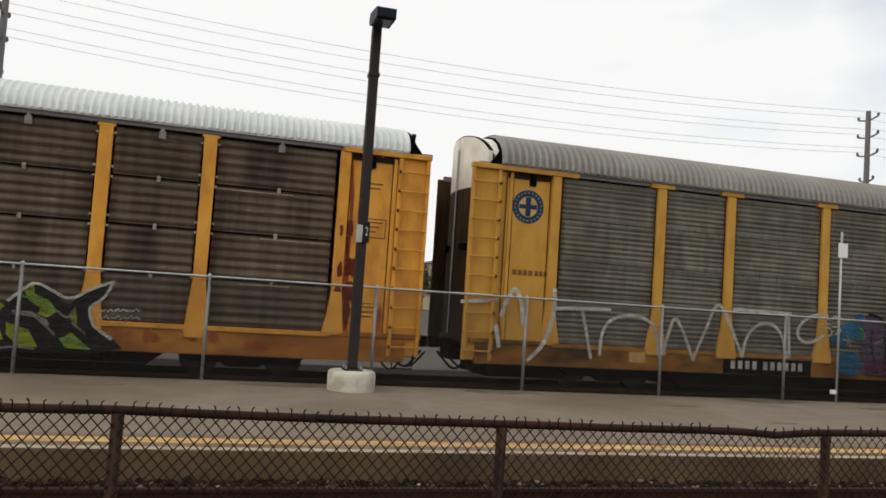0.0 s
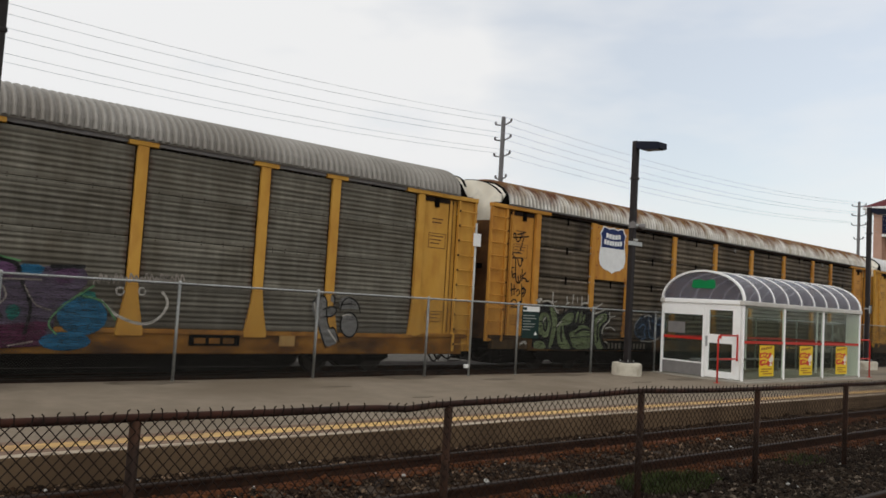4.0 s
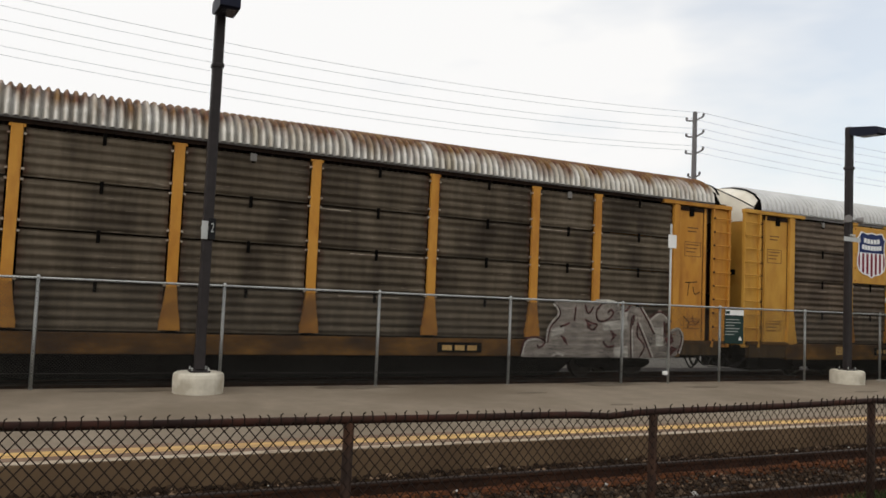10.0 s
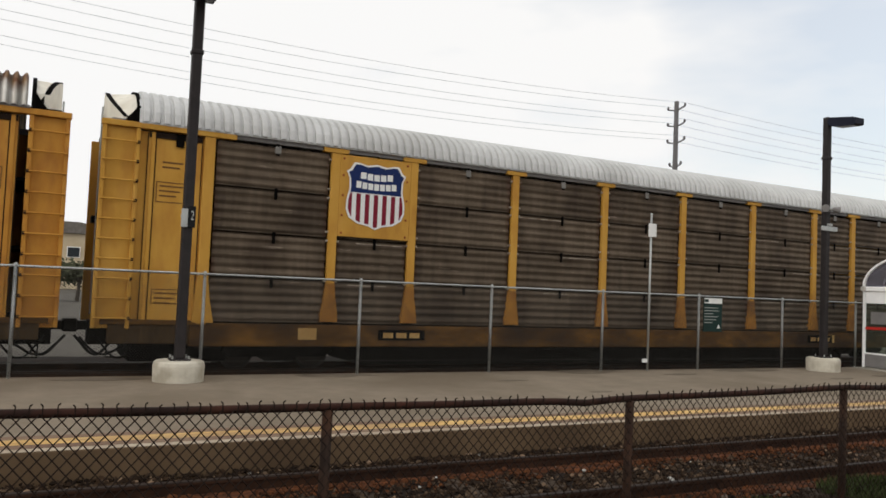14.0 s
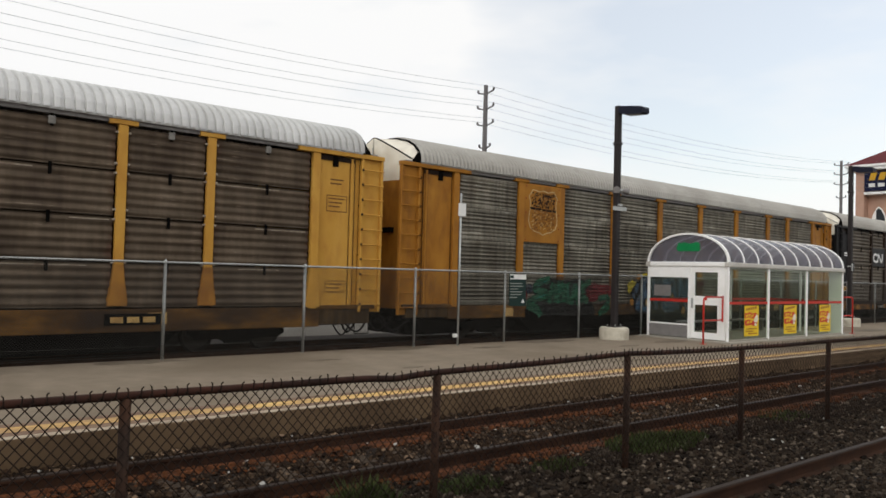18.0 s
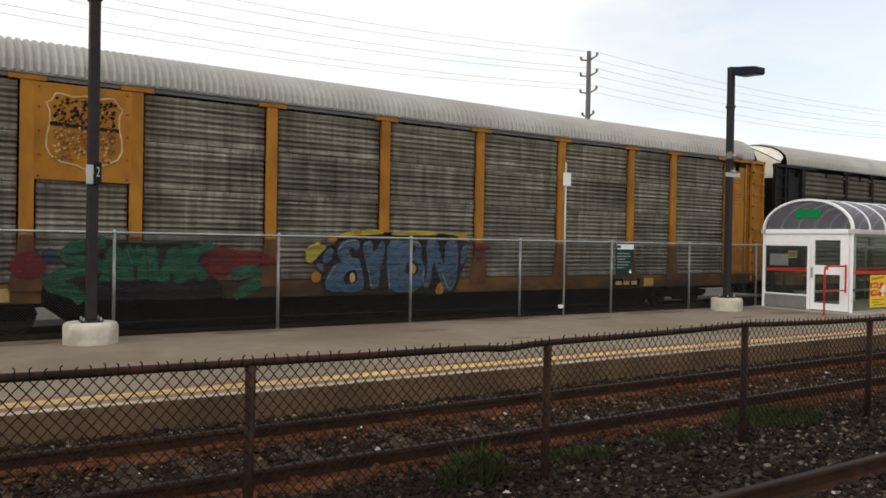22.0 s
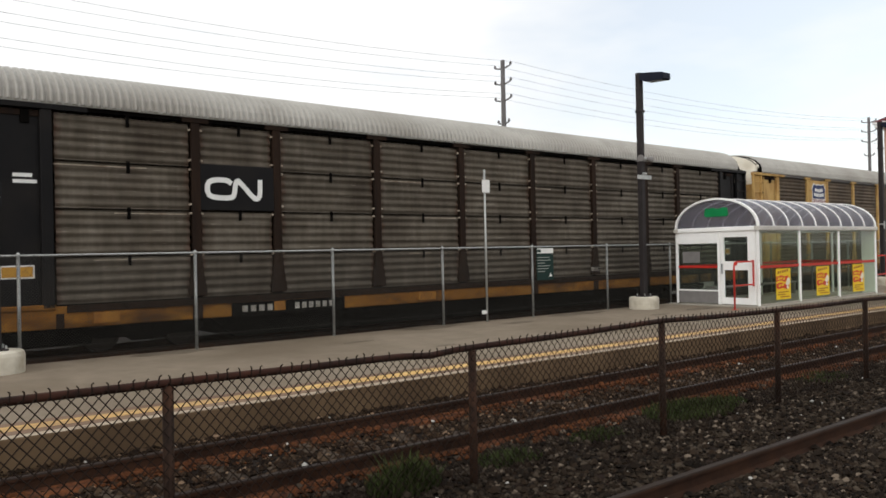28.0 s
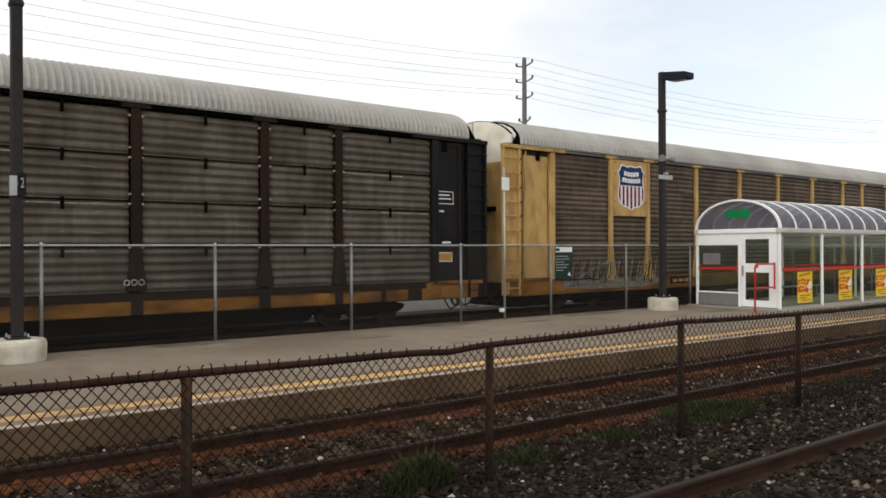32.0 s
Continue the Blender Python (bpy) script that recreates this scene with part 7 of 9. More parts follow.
stroke(root, [(-1.3, 1.91), (-1.31, 1.53), (-1.2, 1.21)], 0.06, "ink", Y_PAINT - 0.0113)
stroke(root, [(0.4, 1.95), (0.51, 1.61), (0.41, 1.24)], 0.06, "ink", Y_PAINT - 0.0114)
stroke(root, [(1.19, 2.09), (1.16, 1.77), (1.38, 1.4), (1.5, 0.89)], 0.06, "ink", Y_PAINT - 0.0115)
stroke(root, [(1.74, 2.03), (1.72, 1.6), (1.98, 1.23)], 0.06, "ink", Y_PAINT - 0.0116)
stroke(root, [(-2.82, 1.85), (-2.86, 1.41), (-2.69, 0.92)], 0.06, "ink", Y_PAINT - 0.0117)
stroke(root, [(-2.43, 1.7), (-2.35, 1.26), (-2.42, 0.81)], 0.06, "ink", Y_PAINT - 0.0118)
stroke(root, [(2.25, 1.95), (2.51, 1.44), (2.4, 0.91)], 0.06, "ink", Y_PAINT - 0.0119)
stroke(root, [(-1.59, 1.82), (-1.59, 1.33), (-1.43, 0.95), (-1.23, 0.81)], 0.03, "fog", Y_PAINT - 0.0144)
stroke(root, [(-0.6, 0.8), (-0.27, 0.86), (0.49, 0.85)], 0.03, "fog", Y_PAINT - 0.0145)
stroke(root, [(0.8, 1.55), (1.09, 1.63), (1.33, 1.32), (1.5, 0.89)], 0.03, "fog", Y_PAINT - 0.0146)
stroke(root, [(-0.59, 1.62), (-0.66, 1.3), (-0.71, 0.94)], 0.03, "fog", Y_PAINT - 0.0147)
stroke(root, [(-1.22, 1.23), (-0.84, 1.43)], 0.03, "fog", Y_PAINT - 0.0148)
stroke(root, [(-0.06, 1.41), (0.29, 1.43), (0.95, 1.63)], 0.03, "fog", Y_PAINT - 0.0149)
stroke(root, [(-2.32, 1.73), (-2.26, 1.56)], 0.03, "fog", Y_PAINT - 0.015)
stroke(root, [(-2.2, 1), (-1.89, 0.91)], 0.03, "fog", Y_PAINT - 0.0151)
stroke(root, [(0.56, 1.27), (0.93, 1.26)], 0.03, "fog", Y_PAINT - 0.0152)
stroke(root, [(1.96, 1.81), (2.06, 1.6), (1.9, 1.42)], 0.03, "fog", Y_PAINT - 0.0153)
stroke(root, [(2.33, 1.83), (2.54, 1.44), (2.84, 1.37)], 0.03, "fog", Y_PAINT - 0.0154)
stroke(root, [(1.48, 1.81), (1.65, 1.41)], 0.03, "fog", Y_PAINT - 0.0155)
stroke(root, [(-0.53, 0.59), (-0.26, 0.78), (-0.04, 0.82)], 0.03, "fog", Y_PAINT - 0.0144)
stroke(root, [(0.49, 0.82), (0.67, 0.55)], 0.03, "fog", Y_PAINT - 0.0145)
stroke(root, [(1.47, 1.91), (2.03, 1.94), (2.62, 1.95)], 0.03, "fog", Y_PAINT - 0.0146)
stroke(root, [(-2.05, 1.27), (-1.96, 1.45)], 0.03, "fog", Y_PAINT - 0.0147)
stroke(root, [(-1.09, 0.98), (-0.98, 1.1)], 0.03, "fog", Y_PAINT - 0.0148)
stroke(root, [(-2.73, 1.47), (-2.48, 1.57)], 0.03, "fog", Y_PAINT - 0.0149)
stroke(root, [(2.56, 0.76), (2.13, 0.67)], 0.03, "fog", Y_PAINT - 0.015)
stroke(root, [(-2.2, 0.75), (-1.87, 0.69)], 0.03, "fog", Y_PAINT - 0.0151)
stroke(root, [(-3.31, 1.9), (-3.07, 1.76), (-3.04, 1.54), (-3.48, 1.58)], 0.035, "mint", Y_PAINT - 0.0152)
stroke(root, [(-1.32, 2.23), (-1.28, 1.91)], 0.035, "mint", Y_PAINT - 0.0153)
stroke(root, [(0.25, 2.32), (0.68, 2.12)], 0.035, "mint", Y_PAINT - 0.0154)
stroke(root, [(-1.91, 1.96), (-2.14, 1.79), (-2.34, 1.91)], 0.035, "mint", Y_PAINT - 0.0155)
stroke(root, [(-0.61, 2.09), (-0.14, 2.34)], 0.035, "mint", Y_PAINT - 0.0144)
stroke(root, [(0.86, 2.08), (1.17, 2.3)], 0.035, "mint", Y_PAINT - 0.0145)
stroke(root, [(1.79, 2.37), (2.22, 2.29)], 0.035, "mint", Y_PAINT - 0.0146)
stroke(root, [(2.97, 0.9), (2.77, 1.1), (2.99, 1.43), (3.28, 1.66), (3.6, 1.89)], 0.035, "mint", Y_PAINT - 0.0147)
stroke(root, [(3.4, 1.68), (3.81, 1.6), (4.07, 1.22)], 0.035, "mint", Y_PAINT - 0.0148)
stroke(root, [(-3.62, 1.64), (-3.52, 1.35)], 0.035, "fog", Y_PAINT - 0.0077)
stroke(root, [(-3.76, 1.53), (-3.43, 1.48)], 0.035, "fog", Y_PAINT - 0.0078)
stroke(root, [(-3.67, 1.36), (-3.5, 1.58)], 0.035, "fog", Y_PAINT - 0.0079)
stroke(c1, [(-4.34, 1.76), (-4.18, 1.82), (-4.08, 1.7), (-4.2, 1.57), (-4.33, 1.6)], 0.04, "chalk", Y_PAINT - 0.0008)
stroke(c1, [(-4.29, 2.05), (-4.16, 1.97), (-4.02, 2.15), (-3.9, 1.99), (-3.81, 2.08)], 0.04, "chalk", Y_PAINT - 0.0009)
stroke(c1, [(-4.09, 1.83), (-3.89, 1.86), (-3.8, 1.72)], 0.04, "chalk", Y_PAINT - 0.001)
stroke(c1, [(-3.98, 1.67), (-3.77, 1.61)], 0.04, "chalk", Y_PAINT - 0.0011)
stroke(c1, [(-4.32, 1.92), (-4.17, 1.89)], 0.04, "chalk", Y_PAINT - 0)
stroke(c1, [(-4.37, 2.12), (-4.29, 1.98), (-4.25, 2.15)], 0.04, "chalk", Y_PAINT - 0.0001)

# car one: chalk smile and grey fist
stroke(c1, [(3.78, 1.59), (3.9, 1.46), (4.14, 1.27), (4.61, 1.12), (4.94, 1.22), (5.14, 1.5), (5.13, 1.69), (5.01, 1.82)], 0.06, "chalk", Y_PAINT - 0.0001)
stroke(c1, [(4.21, 1.82), (4.19, 1.76), (4.13, 1.73), (4.07, 1.75), (4.04, 1.81), (4.06, 1.87), (4.12, 1.89), (4.18, 1.87)], 0.04, "chalk", Y_PAINT - 0.0002)
stroke(c1, [(4.65, 1.84), (4.63, 1.78), (4.59, 1.75), (4.53, 1.77), (4.51, 1.83), (4.52, 1.88), (4.57, 1.91), (4.62, 1.89)], 0.04, "chalk", Y_PAINT - 0.0003)
stroke(c1, [(3.59, 1.92), (3.61, 2.09), (3.68, 1.96)], 0.035, "fog", Y_PAINT - 0.0004)
stroke(c1, [(3.69, 1.95), (3.7, 2.19), (3.78, 2)], 0.035, "fog", Y_PAINT - 0.0005)
stroke(c1, [(3.79, 1.98), (3.81, 2.15), (3.88, 1.97)], 0.035, "fog", Y_PAINT - 0.0006)
stroke(c1, [(3.89, 1.94), (3.91, 2.11), (3.98, 2.01)], 0.035, "fog", Y_PAINT - 0.0007)
stroke(c1, [(3.99, 1.97), (4, 2.21), (4.08, 1.99)], 0.035, "fog", Y_PAINT - 0.0008)
stroke(c1, [(4.09, 2), (4.11, 2.17), (4.18, 2.03)], 0.035, "fog", Y_PAINT - 0.0009)
stroke(c1, [(4.2, 1.96), (4.22, 2.13), (4.28, 2)], 0.035, "fog", Y_PAINT - 0.001)
stroke(c1, [(4.3, 1.99), (4.31, 2.23), (4.39, 2.04)], 0.035, "fog", Y_PAINT - 0.0011)
stroke(c1, [(4.4, 2.02), (4.42, 2.19), (4.49, 2.01)], 0.035, "fog", Y_PAINT - 0)
stroke(c1, [(4.51, 1.98), (4.53, 2.15), (4.6, 2.05)], 0.035, "fog", Y_PAINT - 0.0001)
stroke(c1, [(4.61, 2.01), (4.63, 2.26), (4.71, 2.02)], 0.035, "fog", Y_PAINT - 0.0002)
stroke(c1, [(4.72, 2.04), (4.74, 2.22), (4.81, 2.07)], 0.035, "fog", Y_PAINT - 0.0003)
stroke(c1, [(4.83, 1.99), (4.85, 2.18), (4.92, 2.04)], 0.035, "fog", Y_PAINT - 0.0004)
stroke(c1, [(4.93, 2.02), (4.95, 2.28), (5.03, 2.08)], 0.035, "fog", Y_PAINT - 0.0005)
stroke(c1, [(5.04, 2.06), (5.06, 2.24), (5.14, 2.05)], 0.035, "fog", Y_PAINT - 0.0006)
stroke(c1, [(5.16, 2.01), (5.18, 2.2), (5.25, 2.09)], 0.035, "fog", Y_PAINT - 0.0007)
stroke(c1, [(5.27, 2.04), (5.28, 2.3), (5.36, 2.06)], 0.035, "fog", Y_PAINT - 0.0008)
stroke(c1, [(5.38, 2.08), (5.4, 2.26), (5.47, 2.11)], 0.035, "fog", Y_PAINT - 0.0009)
root = patch(c1, [(8.72, 1.82), (8.95, 2), (9.15, 1.9), (9.13, 1.48), (9.25, 1.12), (9.37, 1.22), (9.57, 0.81), (9.18, 0.67), (8.99, 1), (8.87, 1.36), (8.72, 1.57)], "slate", Y_PAINT, label="grey spray-painted fist", soft=1)
patch(root, [(9.06, 1.64), (9.3, 1.74), (9.45, 1.63), (9.32, 1.44), (9.09, 1.45)], "slate", Y_PAINT - 0.0024, soft=1)
patch(root, [(10.12, 1.26), (10.09, 1.1), (10, 0.98), (9.86, 0.93), (9.71, 0.97), (9.6, 1.09), (9.55, 1.25), (9.58, 1.41), (9.67, 1.54), (9.81, 1.58), (9.95, 1.55), (10.07, 1.43)], "slate", Y_PAINT - 0.0025, soft=1)
patch(root, [(9.48, 1.88), (9.78, 2), (10.04, 1.85), (10.12, 1.63), (9.81, 1.68), (9.54, 1.6)], "slate", Y_PAINT - 0.0014, soft=1)
patch(root, [(9.27, 2.02), (9.38, 1.91), (9.33, 1.76), (9.22, 1.87)], "slate", Y_PAINT - 0.0015, soft=1)
stroke(root, [(10.1, 1.26), (10.08, 1.13), (10.02, 1.02), (9.92, 0.95), (9.8, 0.95), (9.69, 1.01), (9.6, 1.12), (9.57, 1.25), (9.58, 1.39), (9.65, 1.5), (9.75, 1.56), (9.87, 1.56), (9.98, 1.51), (10.06, 1.4), (10.1, 1.26)], 0.035, "ink", Y_PAINT - 0.0074)
stroke(root, [(8.72, 1.79), (8.95, 1.99), (9.15, 1.88), (9.13, 1.48), (9.26, 1.12), (9.39, 1.22), (9.57, 0.81)], 0.035, "ink", Y_PAINT - 0.0075)
stroke(root, [(9.04, 1.61), (9.3, 1.72), (9.47, 1.62), (9.32, 1.43), (9.07, 1.45)], 0.035, "ink", Y_PAINT - 0.0076)
stroke(root, [(9.54, 1.63), (9.59, 1.86), (9.82, 1.97), (10.08, 1.8), (10.15, 1.57)], 0.035, "ink", Y_PAINT - 0.0077)
stroke(root, [(9.56, 1.75), (9.87, 1.79)], 0.035, "ink", Y_PAINT - 0.0078)
stroke(root, [(8.87, 1.36), (9.03, 1), (9.18, 0.67)], 0.035, "ink", Y_PAINT - 0.0079)
stroke(root, [(9.28, 1.99), (9.38, 1.88), (9.33, 1.74)], 0.035, "ink", Y_PAINT - 0.008)
stroke(root, [(8.77, 1.77), (8.82, 1.55), (8.96, 1.36)], 0.035, "chalk", Y_PAINT - 0.0081)
stroke(root, [(9.21, 1.12), (9.47, 0.84)], 0.035, "chalk", Y_PAINT - 0.0082)
stroke(root, [(9.62, 1.46), (9.72, 1.52), (9.89, 1.5)], 0.035, "chalk", Y_PAINT - 0.0083)

# car two: green piece with black outlines and white spikes
root = patch(c2, [(-12.09, 0.67), (-12.05, 0.93), (-11.99, 1.54), (-11.91, 1.87), (-11.66, 2.11), (-11.39, 2.17), (-11.15, 2.05), (-10.9, 1.74), (-10.47, 1.94), (-10.16, 2.09), (-9.79, 2.05), (-9.63, 2.16), (-9.38, 2.13), (-9.16, 1.81), (-8.48, 2.01), (-8.24, 1.9), (-8.22, 1.64), (-8.59, 1.46), (-8.63, 1.21), (-8.45, 0.86), (-8.25, 0.66)], "ink", Y_PAINT, label="green and black spray-painted lettering with white spikes", soft=1)
patch(root, [(-11.21, 1.44), (-11.23, 1.26), (-11.31, 1.12), (-11.44, 1.04), (-11.59, 1.04), (-11.72, 1.11), (-11.82, 1.25), (-11.86, 1.42), (-11.84, 1.6), (-11.76, 1.74), (-11.64, 1.83), (-11.49, 1.83), (-11.36, 1.76), (-11.26, 1.62)], "sage", Y_PAINT - 0.0037, soft=1)
patch(root, [(-11.97, 0.93), (-11.56, 0.94), (-11.37, 0.69), (-11.99, 0.68)], "sage", Y_PAINT - 0.0038, soft=1)
patch(root, [(-11.37, 2.03), (-11.1, 1.97), (-10.91, 1.63), (-10.97, 1.38), (-11.04, 1.03), (-11.17, 0.7), (-11.33, 0.76), (-11.2, 1.14), (-11.16, 1.51), (-11.25, 1.83)], "sage", Y_PAINT - 0.0039, soft=1)
patch(root, [(-10.9, 1.49), (-10.46, 1.84), (-10.17, 1.89), (-10.1, 1.66), (-10.38, 1.46), (-10.66, 1.45), (-10.52, 1.06), (-10.3, 0.85), (-10.14, 0.69), (-10.82, 0.69), (-10.94, 1.17)], "sage", Y_PAINT - 0.004, soft=1)
patch(root, [(-9.98, 1.88), (-9.86, 1.95), (-9.96, 1.57), (-10.05, 1.54)], "sage", Y_PAINT - 0.0041, soft=1)
patch(root, [(-9.81, 1.91), (-9.66, 1.91), (-9.74, 1.53), (-9.84, 1.55)], "sage", Y_PAINT - 0.0042, soft=1)
patch(root, [(-9.64, 1.78), (-9.52, 1.85), (-9.59, 1.55), (-9.69, 1.5)], "sage", Y_PAINT - 0.0043, soft=1)
patch(root, [(-10.34, 1.23), (-9.94, 1.31), (-9.83, 1.48), (-9.29, 1.44), (-9.14, 1.08), (-9.16, 0.69), (-10.07, 0.69), (-10.22, 0.95)], "sage", Y_PAINT - 0.0044, soft=1)
patch(root, [(-9.04, 1.74), (-8.54, 1.93), (-8.36, 1.84), (-8.39, 1.64), (-8.77, 1.45), (-8.81, 1.21), (-8.61, 0.84), (-8.47, 0.69), (-8.95, 0.69), (-9.05, 1.32)], "sage", Y_PAINT - 0.0045, soft=1)
patch(root, [(-10.81, 0.94), (-10.46, 0.89), (-10.39, 0.69), (-10.7, 0.69)], "sage", Y_PAINT - 0.0082, soft=1)
patch(root, [(-10.08, 0.85), (-9.75, 0.95), (-9.61, 0.69), (-9.98, 0.69)], "sage", Y_PAINT - 0.0083, soft=1)
patch(root, [(-8.87, 0.96), (-8.66, 0.89), (-8.62, 0.69), (-8.86, 0.69)], "sage", Y_PAINT - 0.0072, soft=1)
stroke(root, [(-11.42, 1.46), (-11.43, 1.36), (-11.45, 1.28), (-11.49, 1.25), (-11.53, 1.28), (-11.57, 1.36), (-11.58, 1.46), (-11.58, 1.56), (-11.56, 1.64), (-11.52, 1.67), (-11.47, 1.64), (-11.44, 1.57), (-11.42, 1.47)], 0.075, "ink", Y_PAINT - 0.0073)
stroke(root, [(-11.68, 1.1), (-11.47, 0.94), (-11.29, 1.07), (-11.22, 1.39)], 0.075, "ink", Y_PAINT - 0.0074)
stroke(root, [(-11.28, 0.94), (-11.37, 0.69)], 0.075, "ink", Y_PAINT - 0.0075)
stroke(root, [(-10.34, 1.23), (-10.35, 0.95), (-10.2, 0.78)], 0.075, "ink", Y_PAINT - 0.0076)
stroke(root, [(-10.01, 1.19), (-9.65, 1.36), (-9.28, 1.3)], 0.075, "ink", Y_PAINT - 0.0077)
stroke(root, [(-9.17, 1.26), (-9.2, 0.83)], 0.075, "ink", Y_PAINT - 0.0078)
stroke(root, [(-10.72, 1.41), (-10.73, 1.06), (-10.57, 0.77)], 0.075, "ink", Y_PAINT - 0.0079)
stroke(root, [(-8.84, 1.64), (-8.89, 1.27), (-8.81, 0.84)], 0.075, "ink", Y_PAINT - 0.008)
stroke(root, [(-11.78, 1.55), (-11.29, 1.53)], 0.03, "ink", Y_PAINT - 0.0117)
stroke(root, [(-10.88, 1.17), (-10.6, 1.2)], 0.03, "ink", Y_PAINT - 0.0118)
stroke(root, [(-10.24, 1.06), (-9.26, 1.1)], 0.03, "ink", Y_PAINT - 0.0119)
stroke(root, [(-8.97, 1.45), (-8.53, 1.71)], 0.03, "ink", Y_PAINT - 0.0108)
stroke(root, [(-11.78, 1.92), (-11.93, 1.65), (-11.97, 1.35), (-11.91, 1.04)], 0.055, "chalk", Y_PAINT - 0.0073)
stroke(root, [(-11.68, 2.16), (-11.43, 2.22), (-11.15, 2.11)], 0.055, "chalk", Y_PAINT - 0.0074)
stroke(root, [(-11.1, 2.02), (-10.98, 1.86)], 0.055, "chalk", Y_PAINT - 0.0075)
stroke(root, [(-9.77, 2.13), (-9.61, 2.22), (-9.41, 2.19)], 0.055, "chalk", Y_PAINT - 0.0076)
stroke(root, [(-9.16, 1.84), (-8.83, 1.92), (-8.47, 2.03)], 0.055, "chalk", Y_PAINT - 0.0077)
stroke(root, [(-8.25, 1.95), (-8.18, 1.66), (-8.56, 1.46), (-8.63, 1.23)], 0.055, "chalk", Y_PAINT - 0.0078)
stroke(root, [(-11.6, 1.52), (-11.56, 1.63), (-11.48, 1.66)], 0.04, "chalk", Y_PAINT - 0.0115)
stroke(root, [(-10.95, 1.4), (-10.71, 1.58)], 0.04, "chalk", Y_PAINT - 0.0116)
stroke(root, [(-8.91, 1.57), (-8.6, 1.81)], 0.04, "chalk", Y_PAINT - 0.0117)
stroke(c2, [(-11.19, 2.13), (-11.19, 2.48)], 0.045, "chalk", Y_PAINT - 0.001)
stroke(c2, [(-10.48, 2.14), (-10.5, 2.38)], 0.045, "chalk", Y_PAINT - 0.0011)
stroke(c2, [(-10.21, 2.15), (-10.17, 2.44)], 0.045, "chalk", Y_PAINT - 0)
stroke(c2, [(-9.95, 2.21), (-9.98, 2.38)], 0.045, "chalk", Y_PAINT - 0.0001)
stroke(c2, [(-9.74, 2.18), (-9.74, 2.42)], 0.045, "chalk", Y_PAINT - 0.0002)
stroke(c2, [(-9.42, 2.19), (-9.42, 2.49)], 0.045, "chalk", Y_PAINT - 0.0003)
stroke(c2, [(-9.17, 2.06), (-8.94, 2.09), (-8.66, 2.23)], 0.045, "chalk", Y_PAINT - 0.0004)
stroke(c2, [(-8.26, 1.76), (-7.91, 1.83)], 0.045, "chalk", Y_PAINT - 0.0005)
stroke(c2, [(-8.43, 1.39), (-8.11, 1.46), (-7.88, 1.32)], 0.045, "chalk", Y_PAINT - 0.0006)
stroke(c2, [(-8.46, 0.96), (-8.27, 0.89)], 0.045, "chalk", Y_PAINT - 0.0007)
stroke(c2, [(-11.96, 2.18), (-11.73, 2.26)], 0.045, "chalk", Y_PAINT - 0.0008)
stroke(c2, [(-11.91, 2.05), (-11.73, 1.94)], 0.045, "chalk", Y_PAINT - 0.0009)
stroke(c2, [(-11.11, 2.16), (-10.98, 2.21)], 0.045, "chalk", Y_PAINT - 0.001)
stroke(c2, [(-10.54, 2.11), (-10.36, 2.19)], 0.045, "chalk", Y_PAINT - 0.0011)
stroke(c2, [(-11.85, 2.14), (-11.71, 2.22)], 0.07, "chalk", Y_PAINT - 0)
stroke(c2, [(-10.98, 1.89), (-10.89, 1.82)], 0.07, "chalk", Y_PAINT - 0.0001)
stroke(c2, [(-9.11, 1.94), (-8.99, 2.02)], 0.07, "chalk", Y_PAINT - 0.0002)
stroke(c2, [(-12.61, 0.82), (-12.42, 0.91), (-12.33, 0.84)], 0.07, "chalk", Y_PAINT - 0.0003)

# car two: small blue tag
patch(c2, [(-6.81, 1.49), (-6.6, 1.81), (-6.02, 1.97), (-5.41, 1.94), (-4.86, 1.66), (-4.93, 1.38), (-5.36, 1.09), (-6.3, 1.01), (-6.72, 1.17)], "navy", Y_PAINT - 0.0001, soft=1)
stroke(c2, [(-6.4, 1.8), (-6.75, 1.6), (-6.76, 1.22), (-6.42, 1.1)], 0.06, "steelblue", Y_PAINT - 0.0038)
stroke(c2, [(-6.48, 1.45), (-6.29, 1.61), (-6.08, 1.49), (-6.23, 1.3), (-6.05, 1.11), (-6.35, 1.04)], 0.06, "steelblue", Y_PAINT - 0.0039)
stroke(c2, [(-5.93, 1.88), (-5.92, 1.11), (-5.5, 1.09)], 0.06, "steelblue", Y_PAINT - 0.004)
stroke(c2, [(-5.71, 1.73), (-5.43, 1.61), (-5.51, 1.2)], 0.06, "steelblue", Y_PAINT - 0.0041)
stroke(c2, [(-5.26, 1.84), (-4.75, 1.67), (-5.02, 1.39)], 0.06, "steelblue", Y_PAINT - 0.0042)
stroke(c2, [(-5.53, 1.57), (-4.85, 1.63)], 0.06, "steelblue", Y_PAINT - 0.0043)
stroke(c2, [(-6.23, 1.84), (-6, 1.94), (-5.76, 1.86)], 0.035, "chalk", Y_PAINT - 0.008)
stroke(c2, [(-6.8, 1.41), (-6.72, 1.63), (-6.5, 1.79)], 0.035, "chalk", Y_PAINT - 0.0081)
stroke(c2, [(-5.4, 1.81), (-5.23, 1.94), (-4.67, 1.63), (-4.98, 1.3)], 0.035, "chalk", Y_PAINT - 0.0082)
stroke(c2, [(-6.38, 0.99), (-5.7, 0.96), (-5.27, 1.09)], 0.035, "chalk", Y_PAINT - 0.0083)
stroke(c2, [(-5.92, 1.75), (-5.83, 1.44)], 0.035, "chalk", Y_PAINT - 0.0072)

